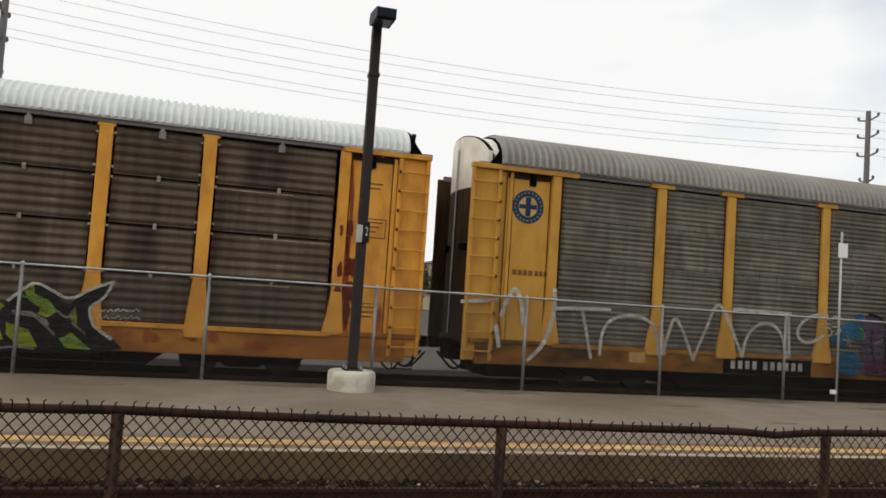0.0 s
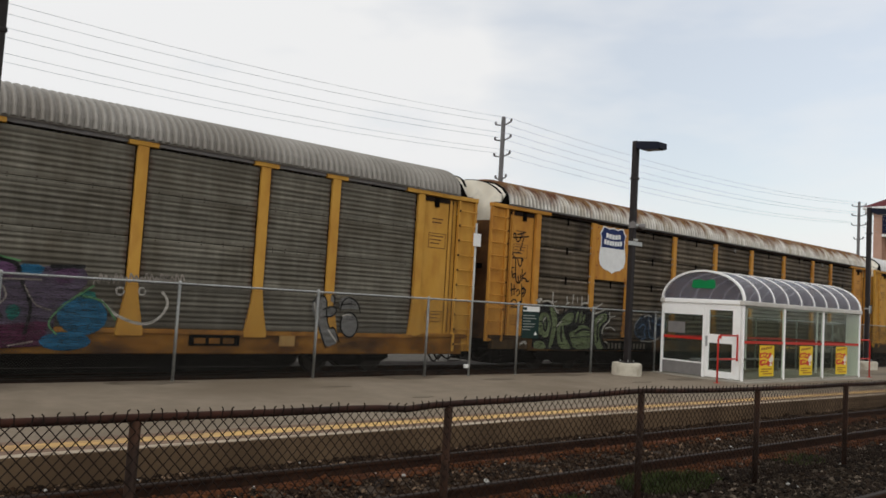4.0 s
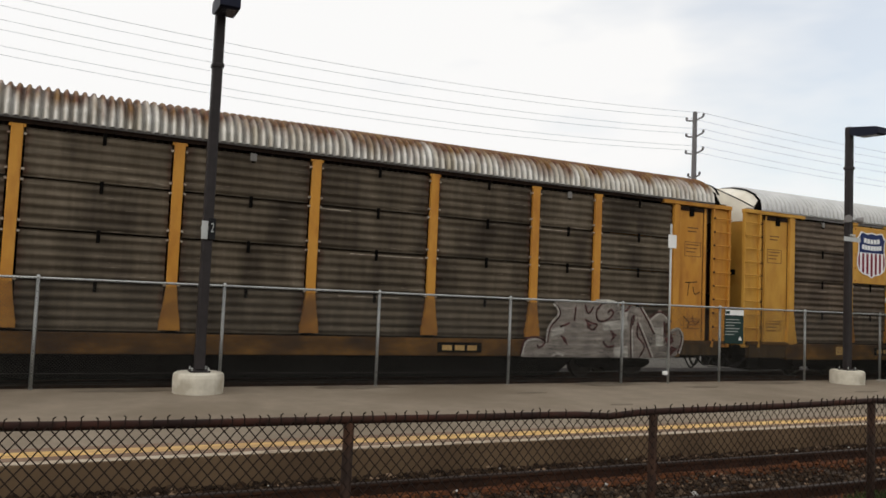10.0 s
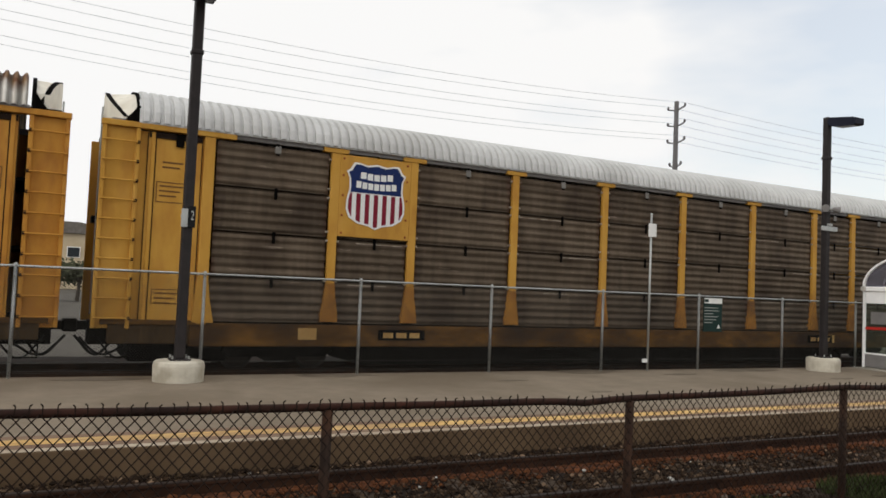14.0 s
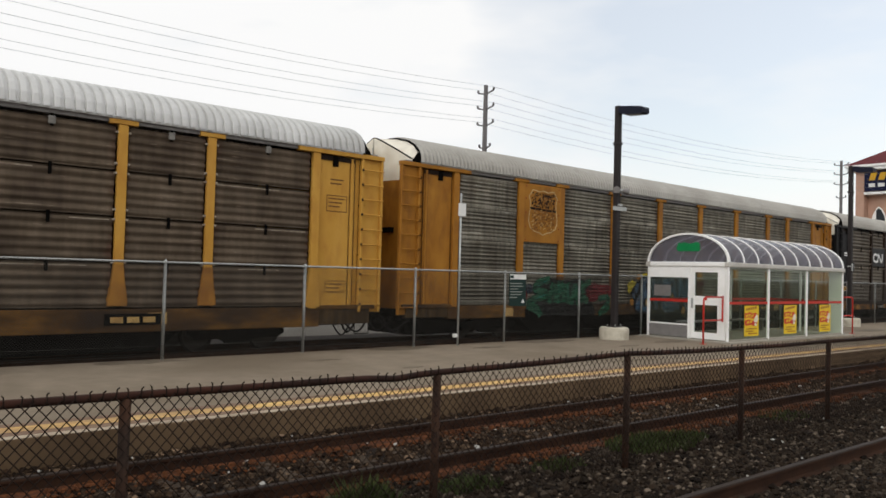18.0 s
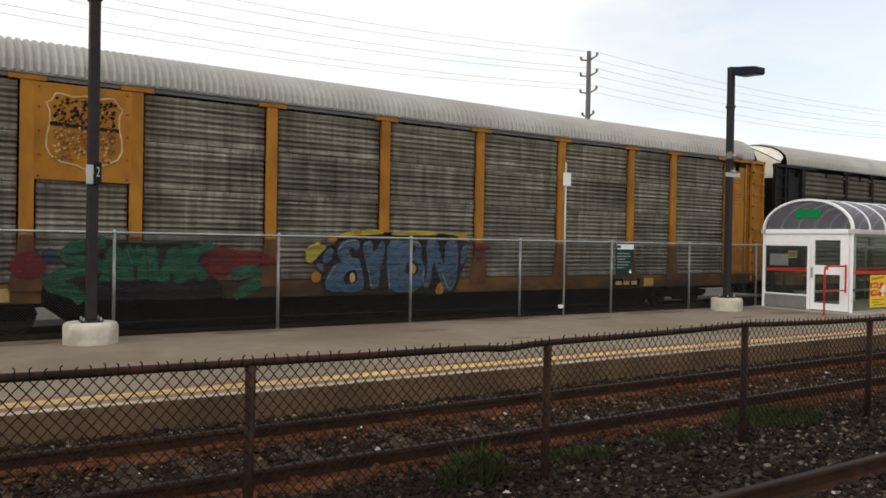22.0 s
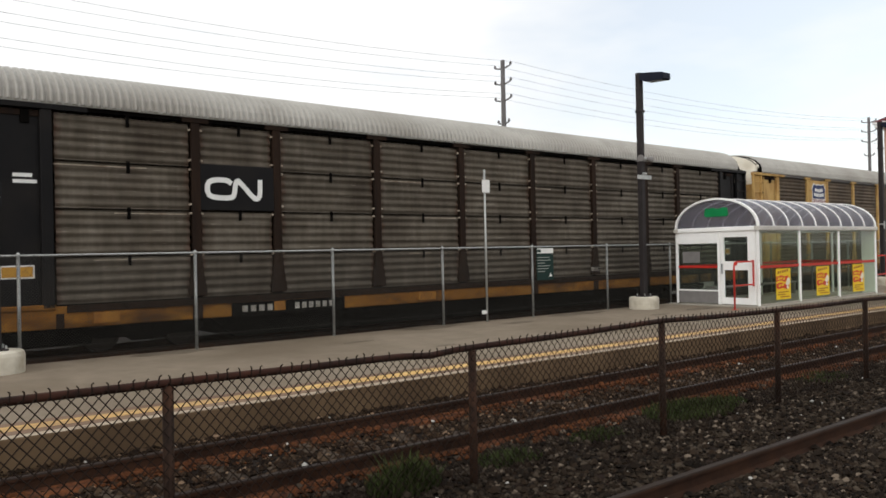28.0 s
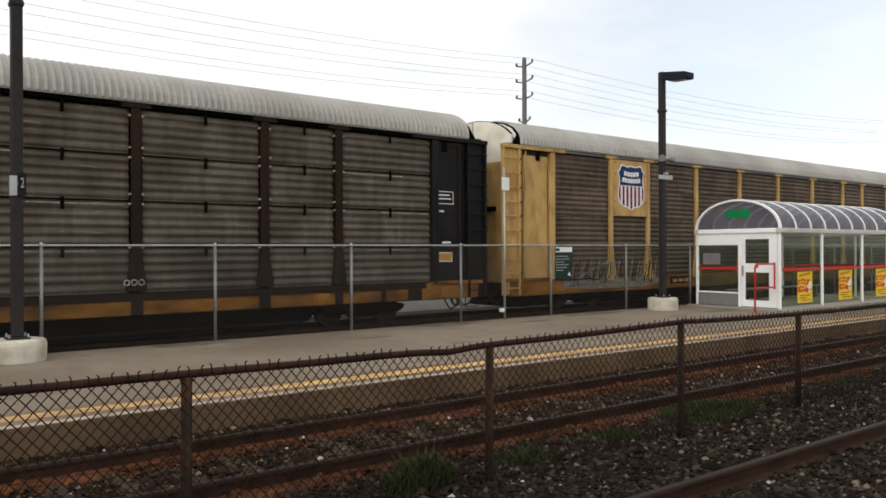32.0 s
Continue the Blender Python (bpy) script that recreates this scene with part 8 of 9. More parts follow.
# car two: pale grey piece outlined in maroon and white
root = patch(c2, [(6.92, 0.6), (6.95, 0.96), (7.14, 1.1), (7.48, 1.12), (7.68, 0.95), (7.64, 1.15), (7.78, 1.43), (7.95, 1.59), (8.02, 1.86), (7.89, 1.99), (8.11, 2.05), (8.41, 2.01), (8.68, 2.09), (8.87, 2), (9.18, 2.08), (9.36, 1.97), (9.82, 2.07), (9.95, 1.96), (10.35, 2.01), (10.72, 1.94), (10.97, 1.64), (11.41, 1.93), (11.83, 1.59), (11.57, 1.54), (11.62, 1.16), (11.83, 1.38), (12.09, 1.43), (12.27, 1.17), (12.14, 0.77), (11.94, 0.58)], "fog", Y_PAINT, label="pale grey spray-painted lettering outlined in maroon and white", soft=0)
patch(root, [(9.63, 1.36), (9.92, 1.19), (9.7, 0.97), (9.78, 1.18)], "maroon", Y_PAINT - 0.0037, soft=0)
patch(root, [(8.09, 1.17), (8.25, 1.1), (8.34, 0.89), (8.2, 1)], "maroon", Y_PAINT - 0.0038, soft=0)
patch(root, [(11.85, 0.92), (12.06, 0.84), (11.8, 0.64), (11.67, 0.77)], "maroon", Y_PAINT - 0.0039, soft=0)
patch(root, [(9.85, 1.41), (10.04, 1.55), (9.95, 1.42)], "maroon", Y_PAINT - 0.004, soft=0)
patch(root, [(8.9, 1.52), (9.08, 1.44), (8.95, 1.32)], "maroon", Y_PAINT - 0.0041, soft=0)
patch(root, [(11.62, 1.1), (11.83, 1.27), (11.94, 1.04), (11.74, 0.92)], "maroon", Y_PAINT - 0.0042, soft=0)
patch(root, [(9.82, 0.85), (10.29, 0.9), (10.31, 0.61), (9.86, 0.61)], "chalk", Y_PAINT - 0.0043, soft=0)
patch(root, [(7.82, 1.32), (8.23, 1.42), (8.2, 1.22), (7.82, 1.1)], "chalk", Y_PAINT - 0.0044, soft=0)
patch(root, [(9.44, 1.5), (10.25, 1.62), (10.32, 1.38), (9.47, 1.29)], "chalk", Y_PAINT - 0.0045, soft=0)
patch(root, [(11.25, 1.4), (11.53, 1.43), (11.55, 0.91), (11.3, 0.91)], "chalk", Y_PAINT - 0.0046, soft=0)
patch(root, [(10, 1.84), (10.3, 1.9), (10.25, 1.62), (10.03, 1.61)], "chalk", Y_PAINT - 0.0047, soft=0)
stroke(root, [(7.89, 1.94), (8.06, 1.83), (8.07, 1.65), (7.87, 1.48), (7.73, 1.3), (7.7, 0.97)], 0.055, "maroon", Y_PAINT - 0.0072)
stroke(root, [(9.36, 1.96), (9.2, 1.81), (9.24, 1.57), (9.45, 1.52), (9.72, 1.65), (9.8, 1.78), (9.7, 1.88), (9.59, 1.77)], 0.055, "maroon", Y_PAINT - 0.0073)
stroke(root, [(10.72, 1.93), (10.98, 1.58), (11.2, 1.25)], 0.055, "maroon", Y_PAINT - 0.0074)
stroke(root, [(10.98, 1.64), (11.41, 1.92), (11.82, 1.59)], 0.055, "maroon", Y_PAINT - 0.0075)
stroke(root, [(11.56, 1.57), (11.61, 1.04), (11.8, 0.97)], 0.055, "maroon", Y_PAINT - 0.0076)
stroke(root, [(10.43, 0.6), (10.38, 1.38), (10.42, 1.68), (10.52, 1.74), (10.45, 1.48)], 0.055, "maroon", Y_PAINT - 0.0077)
stroke(root, [(10.62, 1.53), (10.89, 1.05), (11.11, 0.62)], 0.055, "maroon", Y_PAINT - 0.0078)
stroke(root, [(10.62, 1.45), (10.6, 1.15), (10.79, 1.03), (10.9, 0.88), (10.73, 0.64)], 0.055, "maroon", Y_PAINT - 0.0079)
stroke(root, [(8.87, 1.57), (9.1, 1.47), (9.28, 1.47), (9.13, 1.29), (9, 1.35)], 0.055, "maroon", Y_PAINT - 0.008)
stroke(root, [(6.91, 0.68), (6.98, 1.02), (7.23, 1.11), (7.49, 1.07), (7.66, 0.98), (7.45, 0.81), (7.39, 0.9)], 0.055, "maroon", Y_PAINT - 0.0081)
stroke(root, [(10.05, 1.99), (10.18, 1.78), (10.36, 1.99)], 0.055, "maroon", Y_PAINT - 0.0082)
stroke(root, [(9.47, 1.01), (9.59, 0.86), (9.84, 0.9)], 0.055, "maroon", Y_PAINT - 0.0083)
stroke(root, [(8.55, 1.88), (8.52, 1.54)], 0.055, "maroon", Y_PAINT - 0.0072)
stroke(root, [(11.79, 1.16), (11.86, 1.02), (11.67, 0.94)], 0.055, "maroon", Y_PAINT - 0.0073)
stroke(root, [(12.11, 1.4), (12.27, 1.16), (12.09, 0.74)], 0.055, "maroon", Y_PAINT - 0.0074)
stroke(root, [(8.85, 1.94), (8.95, 1.69), (9.12, 1.9)], 0.055, "maroon", Y_PAINT - 0.0075)
stroke(root, [(8.08, 1.37), (8.36, 1.47)], 0.055, "maroon", Y_PAINT - 0.0076)
stroke(root, [(7.85, 1.95), (8.01, 1.82), (8.02, 1.66), (7.81, 1.5), (7.69, 1.3), (7.66, 0.99)], 0.05, "chalk", Y_PAINT - 0.0113)
stroke(root, [(10.76, 1.95), (11.03, 1.61), (11.25, 1.3)], 0.05, "chalk", Y_PAINT - 0.0114)
stroke(root, [(11.04, 1.57), (11.41, 1.86), (11.75, 1.6)], 0.05, "chalk", Y_PAINT - 0.0115)
stroke(root, [(6.95, 0.64), (7.03, 0.98), (7.24, 1.06), (7.48, 1.03)], 0.05, "chalk", Y_PAINT - 0.0116)
stroke(root, [(11.84, 1.34), (12.1, 1.45), (12.31, 1.17), (12.14, 0.72)], 0.05, "chalk", Y_PAINT - 0.0117)
stroke(root, [(10.47, 0.61), (10.43, 1.36)], 0.05, "chalk", Y_PAINT - 0.0118)
stroke(root, [(10.68, 1.53), (10.96, 1.05), (11.18, 0.62)], 0.05, "chalk", Y_PAINT - 0.0119)
stroke(root, [(7.89, 2), (8.11, 2.07), (8.43, 2.03)], 0.05, "chalk", Y_PAINT - 0.0108)
stroke(root, [(9.2, 2.09), (9.82, 2.1), (9.96, 1.98)], 0.05, "chalk", Y_PAINT - 0.0109)
stroke(root, [(7.87, 0.64), (8.02, 0.71), (8.2, 0.64)], 0.05, "chalk", Y_PAINT - 0.011)

# car four: jade letters between red clouds
patch(c4, [(-9.52, 1.5), (-9.24, 1.67), (-8.96, 1.63), (-8.84, 1.35), (-9.02, 1.1), (-9.43, 1.15)], "crimson", Y_PAINT - 0.0001, soft=1)
patch(c4, [(-5.93, 1.49), (-5.58, 1.83), (-5.15, 1.7), (-4.69, 1.73), (-4.24, 1.52), (-4.17, 1.36), (-4.68, 1.36), (-5.15, 1.23), (-5.57, 1.09), (-5.87, 1.18)], "crimson", Y_PAINT - 0.0002, soft=1)
patch(c4, [(-8.64, 1.56), (-8.67, 1.46), (-8.76, 1.4), (-8.86, 1.4), (-8.94, 1.46), (-8.98, 1.56), (-8.95, 1.65), (-8.86, 1.71), (-8.76, 1.71), (-8.67, 1.65)], "navy", Y_PAINT - 0.0025, soft=1)
root = patch(c4, [(-8.9, 0.96), (-8.77, 1.19), (-8.48, 1.33), (-8.66, 1.49), (-8.6, 1.68), (-8.25, 1.85), (-7.83, 1.93), (-7.51, 1.83), (-5.72, 1.89), (-5.63, 1.63), (-5.82, 1.31), (-5.48, 0.97), (-5.35, 0.63), (-8.12, 0.71), (-8.47, 0.73), (-8.86, 0.91)], "ink", Y_PAINT, label="green spray-painted lettering", soft=1)
stroke(root, [(-7.88, 1.84), (-8.35, 1.77), (-8.58, 1.57), (-8.25, 1.47), (-7.94, 1.41), (-8.08, 1.3), (-8.59, 1.23), (-8.84, 1.07), (-8.75, 0.94), (-8.47, 0.97), (-8.26, 0.72)], 0.24, "jade", Y_PAINT - 0.004)
stroke(root, [(-7.82, 1.13), (-7.73, 1.56), (-7.63, 1.73), (-7.53, 1.15)], 0.2, "jade", Y_PAINT - 0.0041)
stroke(root, [(-7.38, 1.13), (-7.41, 1.78), (-7.28, 1.37), (-7.16, 1.78), (-7.11, 1.15)], 0.2, "jade", Y_PAINT - 0.0042)
stroke(root, [(-6.94, 1.71), (-6.88, 1.12)], 0.2, "jade", Y_PAINT - 0.0043)
stroke(root, [(-6.7, 1.07), (-6.57, 1.61), (-6.44, 1.69), (-6.36, 1.06)], 0.2, "jade", Y_PAINT - 0.0044)
stroke(root, [(-6.65, 1.32), (-6.36, 1.34)], 0.2, "jade", Y_PAINT - 0.0045)
stroke(root, [(-6.23, 1.77), (-6.17, 1.14)], 0.2, "jade", Y_PAINT - 0.0046)
stroke(root, [(-6.17, 1.44), (-5.99, 1.74), (-5.72, 1.8)], 0.2, "jade", Y_PAINT - 0.0047)
stroke(root, [(-6.09, 1.44), (-5.87, 1.13)], 0.2, "jade", Y_PAINT - 0.0036)
stroke(root, [(-5.2, 1.23), (-4.8, 1.31), (-4.61, 1.17), (-4.91, 0.91), (-5.17, 0.71)], 0.2, "jade", Y_PAINT - 0.0037)
patch(root, [(-5.31, 0.68), (-5, 0.98), (-4.62, 1.08), (-4.56, 0.9), (-4.85, 0.69)], "jade", Y_PAINT - 0.0038, soft=1)
patch(root, [(-8.81, 0.98), (-8.48, 1.09), (-8.24, 0.73), (-8.59, 0.77)], "jade", Y_PAINT - 0.0039, soft=1)
stroke(root, [(-7.95, 1.8), (-8.3, 1.72), (-8.5, 1.56)], 0.03, "teal", Y_PAINT - 0.0076)
stroke(root, [(-7.41, 1.68), (-7.31, 1.42)], 0.03, "teal", Y_PAINT - 0.0077)
stroke(root, [(-6.57, 1.56), (-6.44, 1.62)], 0.03, "teal", Y_PAINT - 0.0078)
stroke(root, [(-5.15, 1.2), (-4.83, 1.25)], 0.03, "teal", Y_PAINT - 0.0079)
stroke(root, [(-6.91, 1.64), (-6.88, 1.32)], 0.03, "teal", Y_PAINT - 0.008)
stroke(root, [(-8.01, 1.37), (-8.48, 1.23)], 0.03, "teal", Y_PAINT - 0.0081)
stroke(root, [(-8.48, 1.61), (-8.13, 1.61)], 0.03, "ink", Y_PAINT - 0.0118)
stroke(root, [(-8.43, 1.14), (-8.13, 1.16)], 0.03, "ink", Y_PAINT - 0.0119)
stroke(root, [(-7.75, 1.32), (-7.58, 1.32)], 0.03, "ink", Y_PAINT - 0.0108)
stroke(root, [(-5.14, 1.02), (-4.8, 1.12)], 0.03, "ink", Y_PAINT - 0.0109)

# car four: blue letters with a yellow glow
root = patch(c4, [(-3.38, 1.53), (-3.02, 1.82), (-2.83, 1.85), (-2.71, 2.01), (-2.52, 2.11), (-2.14, 2.15), (-1.81, 2.18), (-0.93, 2.17), (-0.36, 2.19), (0.24, 2.16), (0.86, 2.12), (1.11, 1.96), (1.02, 1.51), (0.78, 1), (0.65, 0.64), (0.32, 0.64), (-0.04, 0.6), (-0.63, 0.67), (-3.01, 0.69), (-3.13, 0.95), (-3.19, 1.25)], "ink", Y_PAINT, label="blue spray-painted lettering with a yellow glow", soft=0)
patch(root, [(-2.72, 2.04), (-2.57, 2.16), (-2.14, 2.18), (-1.8, 2.25), (-1.48, 2.2), (-1.5, 2.12), (-2.5, 2.07)], "lemon", Y_PAINT - 0.0019, soft=1)
patch(root, [(-1.31, 2.16), (-0.79, 2.21), (-0.33, 2.23), (0.12, 2.2), (0.09, 2.13), (-1.2, 2.1)], "lemon", Y_PAINT - 0.002, soft=1)
patch(root, [(-3.57, 1.6), (-3.38, 1.79), (-3.2, 1.86), (-2.97, 1.83), (-3.14, 1.67), (-3.33, 1.48), (-3.45, 1.39)], "lemon", Y_PAINT - 0.0021, soft=1)
patch(root, [(0.24, 2.19), (0.89, 2.19), (1.11, 2.04), (1.05, 1.96), (0.79, 2.12)], "lemon", Y_PAINT - 0.0022, soft=1)
patch(root, [(-2.72, 2.01), (-2.75, 1.96), (-2.82, 1.92), (-2.9, 1.92), (-2.97, 1.95), (-2.99, 2.01), (-2.97, 2.07), (-2.9, 2.1), (-2.82, 2.11), (-2.75, 2.07)], "orange", Y_PAINT - 0.0041, soft=1)
patch(root, [(-3.13, 1.11), (-3.16, 1.03), (-3.22, 0.98), (-3.31, 0.98), (-3.37, 1.03), (-3.4, 1.11), (-3.37, 1.19), (-3.31, 1.23), (-3.23, 1.23), (-3.16, 1.18)], "orange", Y_PAINT - 0.0042, soft=1)
patch(root, [(1.05, 2.12), (1.02, 2.06), (0.94, 2.01), (0.84, 2.01), (0.76, 2.05), (0.73, 2.12), (0.76, 2.18), (0.84, 2.22), (0.93, 2.22), (1.01, 2.18)], "orange", Y_PAINT - 0.0043, soft=1)
patch(root, [(-2.08, 2.16), (-2.1, 2.13), (-2.16, 2.11), (-2.24, 2.11), (-2.31, 2.13), (-2.33, 2.16), (-2.31, 2.18), (-2.24, 2.2), (-2.17, 2.21), (-2.1, 2.19)], "orange", Y_PAINT - 0.0044, soft=1)
patch(root, [(0.1, 0.87), (0.31, 1), (0.32, 0.63), (0.02, 0.64)], "orange", Y_PAINT - 0.0045, soft=1)
patch(root, [(-2.77, 1.73), (-2.58, 1.98), (-2.2, 2.02), (-2.12, 1.8), (-2.33, 1.67), (-2.38, 1.55), (-2.19, 1.55), (-2.11, 1.4), (-1.99, 0.92), (-2.11, 0.73), (-3.01, 0.75), (-3.04, 1.07), (-2.83, 1.4), (-2.57, 1.45), (-2.69, 1.55)], "steelblue", Y_PAINT - 0.0118, soft=1)
patch(root, [(-2.1, 1.92), (-1.81, 2), (-1.77, 1.61), (-1.56, 1.98), (-1.45, 1.96), (-1.47, 1.61), (-1.6, 1.14), (-1.6, 0.84), (-1.87, 0.78), (-1.94, 1.3)], "steelblue", Y_PAINT - 0.0119, soft=1)
patch(root, [(-1.37, 1.99), (-1.04, 2.02), (-0.92, 1.96), (-0.57, 2.06), (-0.37, 1.87), (-0.41, 1.61), (-0.26, 1.28), (-0.33, 0.88), (-0.61, 0.68), (-1.33, 0.74), (-1.4, 1.29)], "steelblue", Y_PAINT - 0.0108, soft=1)
patch(root, [(-0.28, 2.01), (0.09, 2.07), (0.18, 1.68), (0.31, 1.3), (0.33, 2.03), (0.72, 2.03), (0.75, 1.54), (0.7, 1), (0.58, 0.71), (0.32, 0.72), (0.1, 1.22), (-0.04, 1.52), (-0.11, 0.8), (-0.37, 0.81), (-0.17, 1.28)], "steelblue", Y_PAINT - 0.0109, soft=1)
patch(root, [(0.86, 1.88), (1.09, 1.96), (1.02, 1.54), (0.8, 1.27)], "steelblue", Y_PAINT - 0.011, soft=1)
patch(root, [(-2.99, 1.79), (-2.83, 1.77), (-2.88, 1.49), (-3.04, 1.39), (-3.14, 1.53)], "steelblue", Y_PAINT - 0.0111, soft=1)
patch(root, [(-3.32, 1.43), (-3.04, 1.41), (-3.11, 1.17)], "steelblue", Y_PAINT - 0.0112, soft=1)
patch(root, [(-2.26, 1.69), (-2.28, 1.62), (-2.32, 1.58), (-2.36, 1.58), (-2.4, 1.62), (-2.42, 1.69), (-2.4, 1.75), (-2.37, 1.79), (-2.32, 1.79), (-2.28, 1.75)], "ink", Y_PAINT - 0.0149, soft=1)
patch(root, [(-2.52, 1.23), (-2.21, 1.28), (-2.18, 0.95), (-2.59, 0.94)], "ink", Y_PAINT - 0.015, soft=1)
patch(root, [(-0.55, 1.77), (-0.57, 1.7), (-0.61, 1.66), (-0.66, 1.66), (-0.71, 1.7), (-0.72, 1.77), (-0.71, 1.84), (-0.67, 1.88), (-0.61, 1.88), (-0.57, 1.84)], "ink", Y_PAINT - 0.0151, soft=1)
patch(root, [(-0.46, 1.29), (-0.5, 1.18), (-0.6, 1.11), (-0.73, 1.11), (-0.84, 1.18), (-0.88, 1.29), (-0.84, 1.4), (-0.74, 1.47), (-0.61, 1.47), (-0.5, 1.4)], "ink", Y_PAINT - 0.0152, soft=1)
patch(root, [(-1.92, 1.3), (-1.84, 0.92), (-1.95, 0.87)], "ink", Y_PAINT - 0.0153, soft=1)
patch(root, [(-2.26, 1.08), (-2.28, 0.99), (-2.34, 0.96), (-2.39, 0.99), (-2.41, 1.08), (-2.39, 1.17), (-2.34, 1.2), (-2.28, 1.17)], "tan", Y_PAINT - 0.019, soft=1)
patch(root, [(-0.55, 1.28), (-0.58, 1.19), (-0.65, 1.15), (-0.72, 1.19), (-0.75, 1.29), (-0.72, 1.38), (-0.65, 1.42), (-0.58, 1.38)], "tan", Y_PAINT - 0.0191, soft=1)
stroke(root, [(-2.72, 1.72), (-2.56, 1.93), (-2.24, 1.97)], 0.028, "fog", Y_PAINT - 0.0144)
stroke(root, [(-2.99, 1.04), (-2.79, 1.36)], 0.028, "fog", Y_PAINT - 0.0145)
stroke(root, [(-2.03, 1.87), (-1.85, 1.95)], 0.028, "fog", Y_PAINT - 0.0146)
stroke(root, [(-1.9, 1.27), (-1.81, 0.87)], 0.028, "fog", Y_PAINT - 0.0147)
stroke(root, [(-1.31, 1.93), (-1.09, 1.97)], 0.028, "fog", Y_PAINT - 0.0148)
stroke(root, [(-1.33, 1.27), (-1.3, 0.8)], 0.028, "fog", Y_PAINT - 0.0149)
stroke(root, [(-0.87, 1.88), (-0.58, 1.99), (-0.42, 1.86)], 0.028, "fog", Y_PAINT - 0.015)
stroke(root, [(-0.21, 1.94), (0.03, 2)], 0.028, "fog", Y_PAINT - 0.0151)
stroke(root, [(0.39, 1.95), (0.64, 1.98)], 0.028, "fog", Y_PAINT - 0.0152)
stroke(root, [(-0.3, 1.28), (-0.34, 0.94)], 0.028, "fog", Y_PAINT - 0.0153)
stroke(root, [(0.25, 1.14), (0.44, 0.79)], 0.028, "fog", Y_PAINT - 0.0154)
stroke(root, [(-3.26, 1.38), (-3.09, 1.31)], 0.028, "fog", Y_PAINT - 0.0155)
stroke(root, [(0.89, 1.82), (1.05, 1.87)], 0.028, "fog", Y_PAINT - 0.0144)
stroke(root, [(-2.89, 0.88), (-2.19, 0.83)], 0.05, "azure", Y_PAINT - 0.0145)
stroke(root, [(-1.19, 0.9), (-0.63, 0.81)], 0.05, "azure", Y_PAINT - 0.0146)
stroke(root, [(-1.71, 1.55), (-1.71, 1.04)], 0.05, "azure", Y_PAINT - 0.0147)
stroke(root, [(0.4, 1.68), (0.62, 1.13)], 0.05, "azure", Y_PAINT - 0.0148)
stroke(root, [(-0.64, 1.57), (-0.35, 1.28)], 0.05, "azure", Y_PAINT - 0.0149)
patch(c4, [(-3.59, 1.67), (-3.47, 1.81), (-3.26, 1.86), (-3.16, 1.74), (-3.38, 1.6)], "lemon", Y_PAINT - 0.0006, soft=1)
patch(c4, [(-3.45, 1.77), (-3.24, 1.94), (-3.16, 1.86)], "lemon", Y_PAINT - 0.0007, soft=1)
stroke(c4, [(-3.52, 1.72), (-3.35, 1.86), (-3.21, 1.79)], 0.05, "chalk", Y_PAINT - 0.0008)
stroke(c4, [(-3.4, 1.6), (-3.21, 1.67)], 0.05, "chalk", Y_PAINT - 0.0009)
patch(c4, [(1.18, 1.82), (1.66, 1.91), (1.83, 1.79), (1.31, 1.68)], "crimson", Y_PAINT - 0.001, soft=1)
patch(c4, [(1.21, 1.57), (1.57, 1.6), (1.5, 1.46)], "crimson", Y_PAINT - 0.0011, soft=1)
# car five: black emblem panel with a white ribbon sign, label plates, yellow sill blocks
ep = part("emblem_panel", Geo().box(-9.13, -7.34, 0.005, 0.05, 2.98, 4.0, 0.01), M["car_black"], c5, "black emblem panel")
band = [(-8.42, 3.6), (-8.5, 3.66), (-8.82, 3.66), (-8.97, 3.58), (-8.97, 3.34), (-8.82, 3.26), (-8.42, 3.26), (-8.34, 3.32), (-8.3, 3.62), (-8.22, 3.66), (-7.86, 3.26), (-7.76, 3.26), (-7.7, 3.34), (-7.7, 3.67)]
part("ribbon_emblem", Geo().ribbon(rounded(band, False, 1), 0.115, 0.004, 0.003), M["logo_white"], ep, "white looping ribbon emblem")
text_bars(c5, -12.8, 3.56, (0.34,), 0.07, M["logo_white"], 0.088)
text_bars(c5, -12.8, 3.44, (0.42,), 0.07, M["logo_white"], 0.088)
for x in (-12.75, 12.55):
    lp = part("label_plate", Geo().box(x - 0.3, x + 0.3, 0.08, 0.088, 1.6, 1.86, 0.003), M["logo_white"], c5, "small yellow label plate")
    part("label_face", Geo().box(x - 0.27, x + 0.27, 0.076, 0.0795, 1.63, 1.83), M["yellow"], lp)
data = part("stencil_frame", Geo().box(12.3, 12.9, 0.086, 0.0885, 3.17, 3.19).box(12.3, 12.9, 0.086, 0.0885, 3.5, 3.52).box(12.3, 12.32, 0.086, 0.0885, 3.19, 3.5).box(12.88, 12.9, 0.086, 0.0885, 3.19, 3.5), M["logo_white"], c5)
text_bars(c5, 12.36, 3.4, (0.4,), 0.035, M["logo_white"], 0.088)
text_bars(c5, 12.36, 3.3, (0.46,), 0.035, M["logo_white"], 0.088)
text_bars(c5, 12.4, 2.95, (0.16,), 0.05, M["logo_white"], 0.088)
text_bars(c5, 12.5, 2.1, (0.3,), 0.05, M["logo_white"], 0.088)
# Added dark strip standing in for the dark gap above the sill.
part("rub_rail", Geo().box(-11.9, 11.9, 0.006, 0.029, 0.9, 1.045, 0.006), M["rusty_post"], c5, "dark strip added for the gap above the sill")
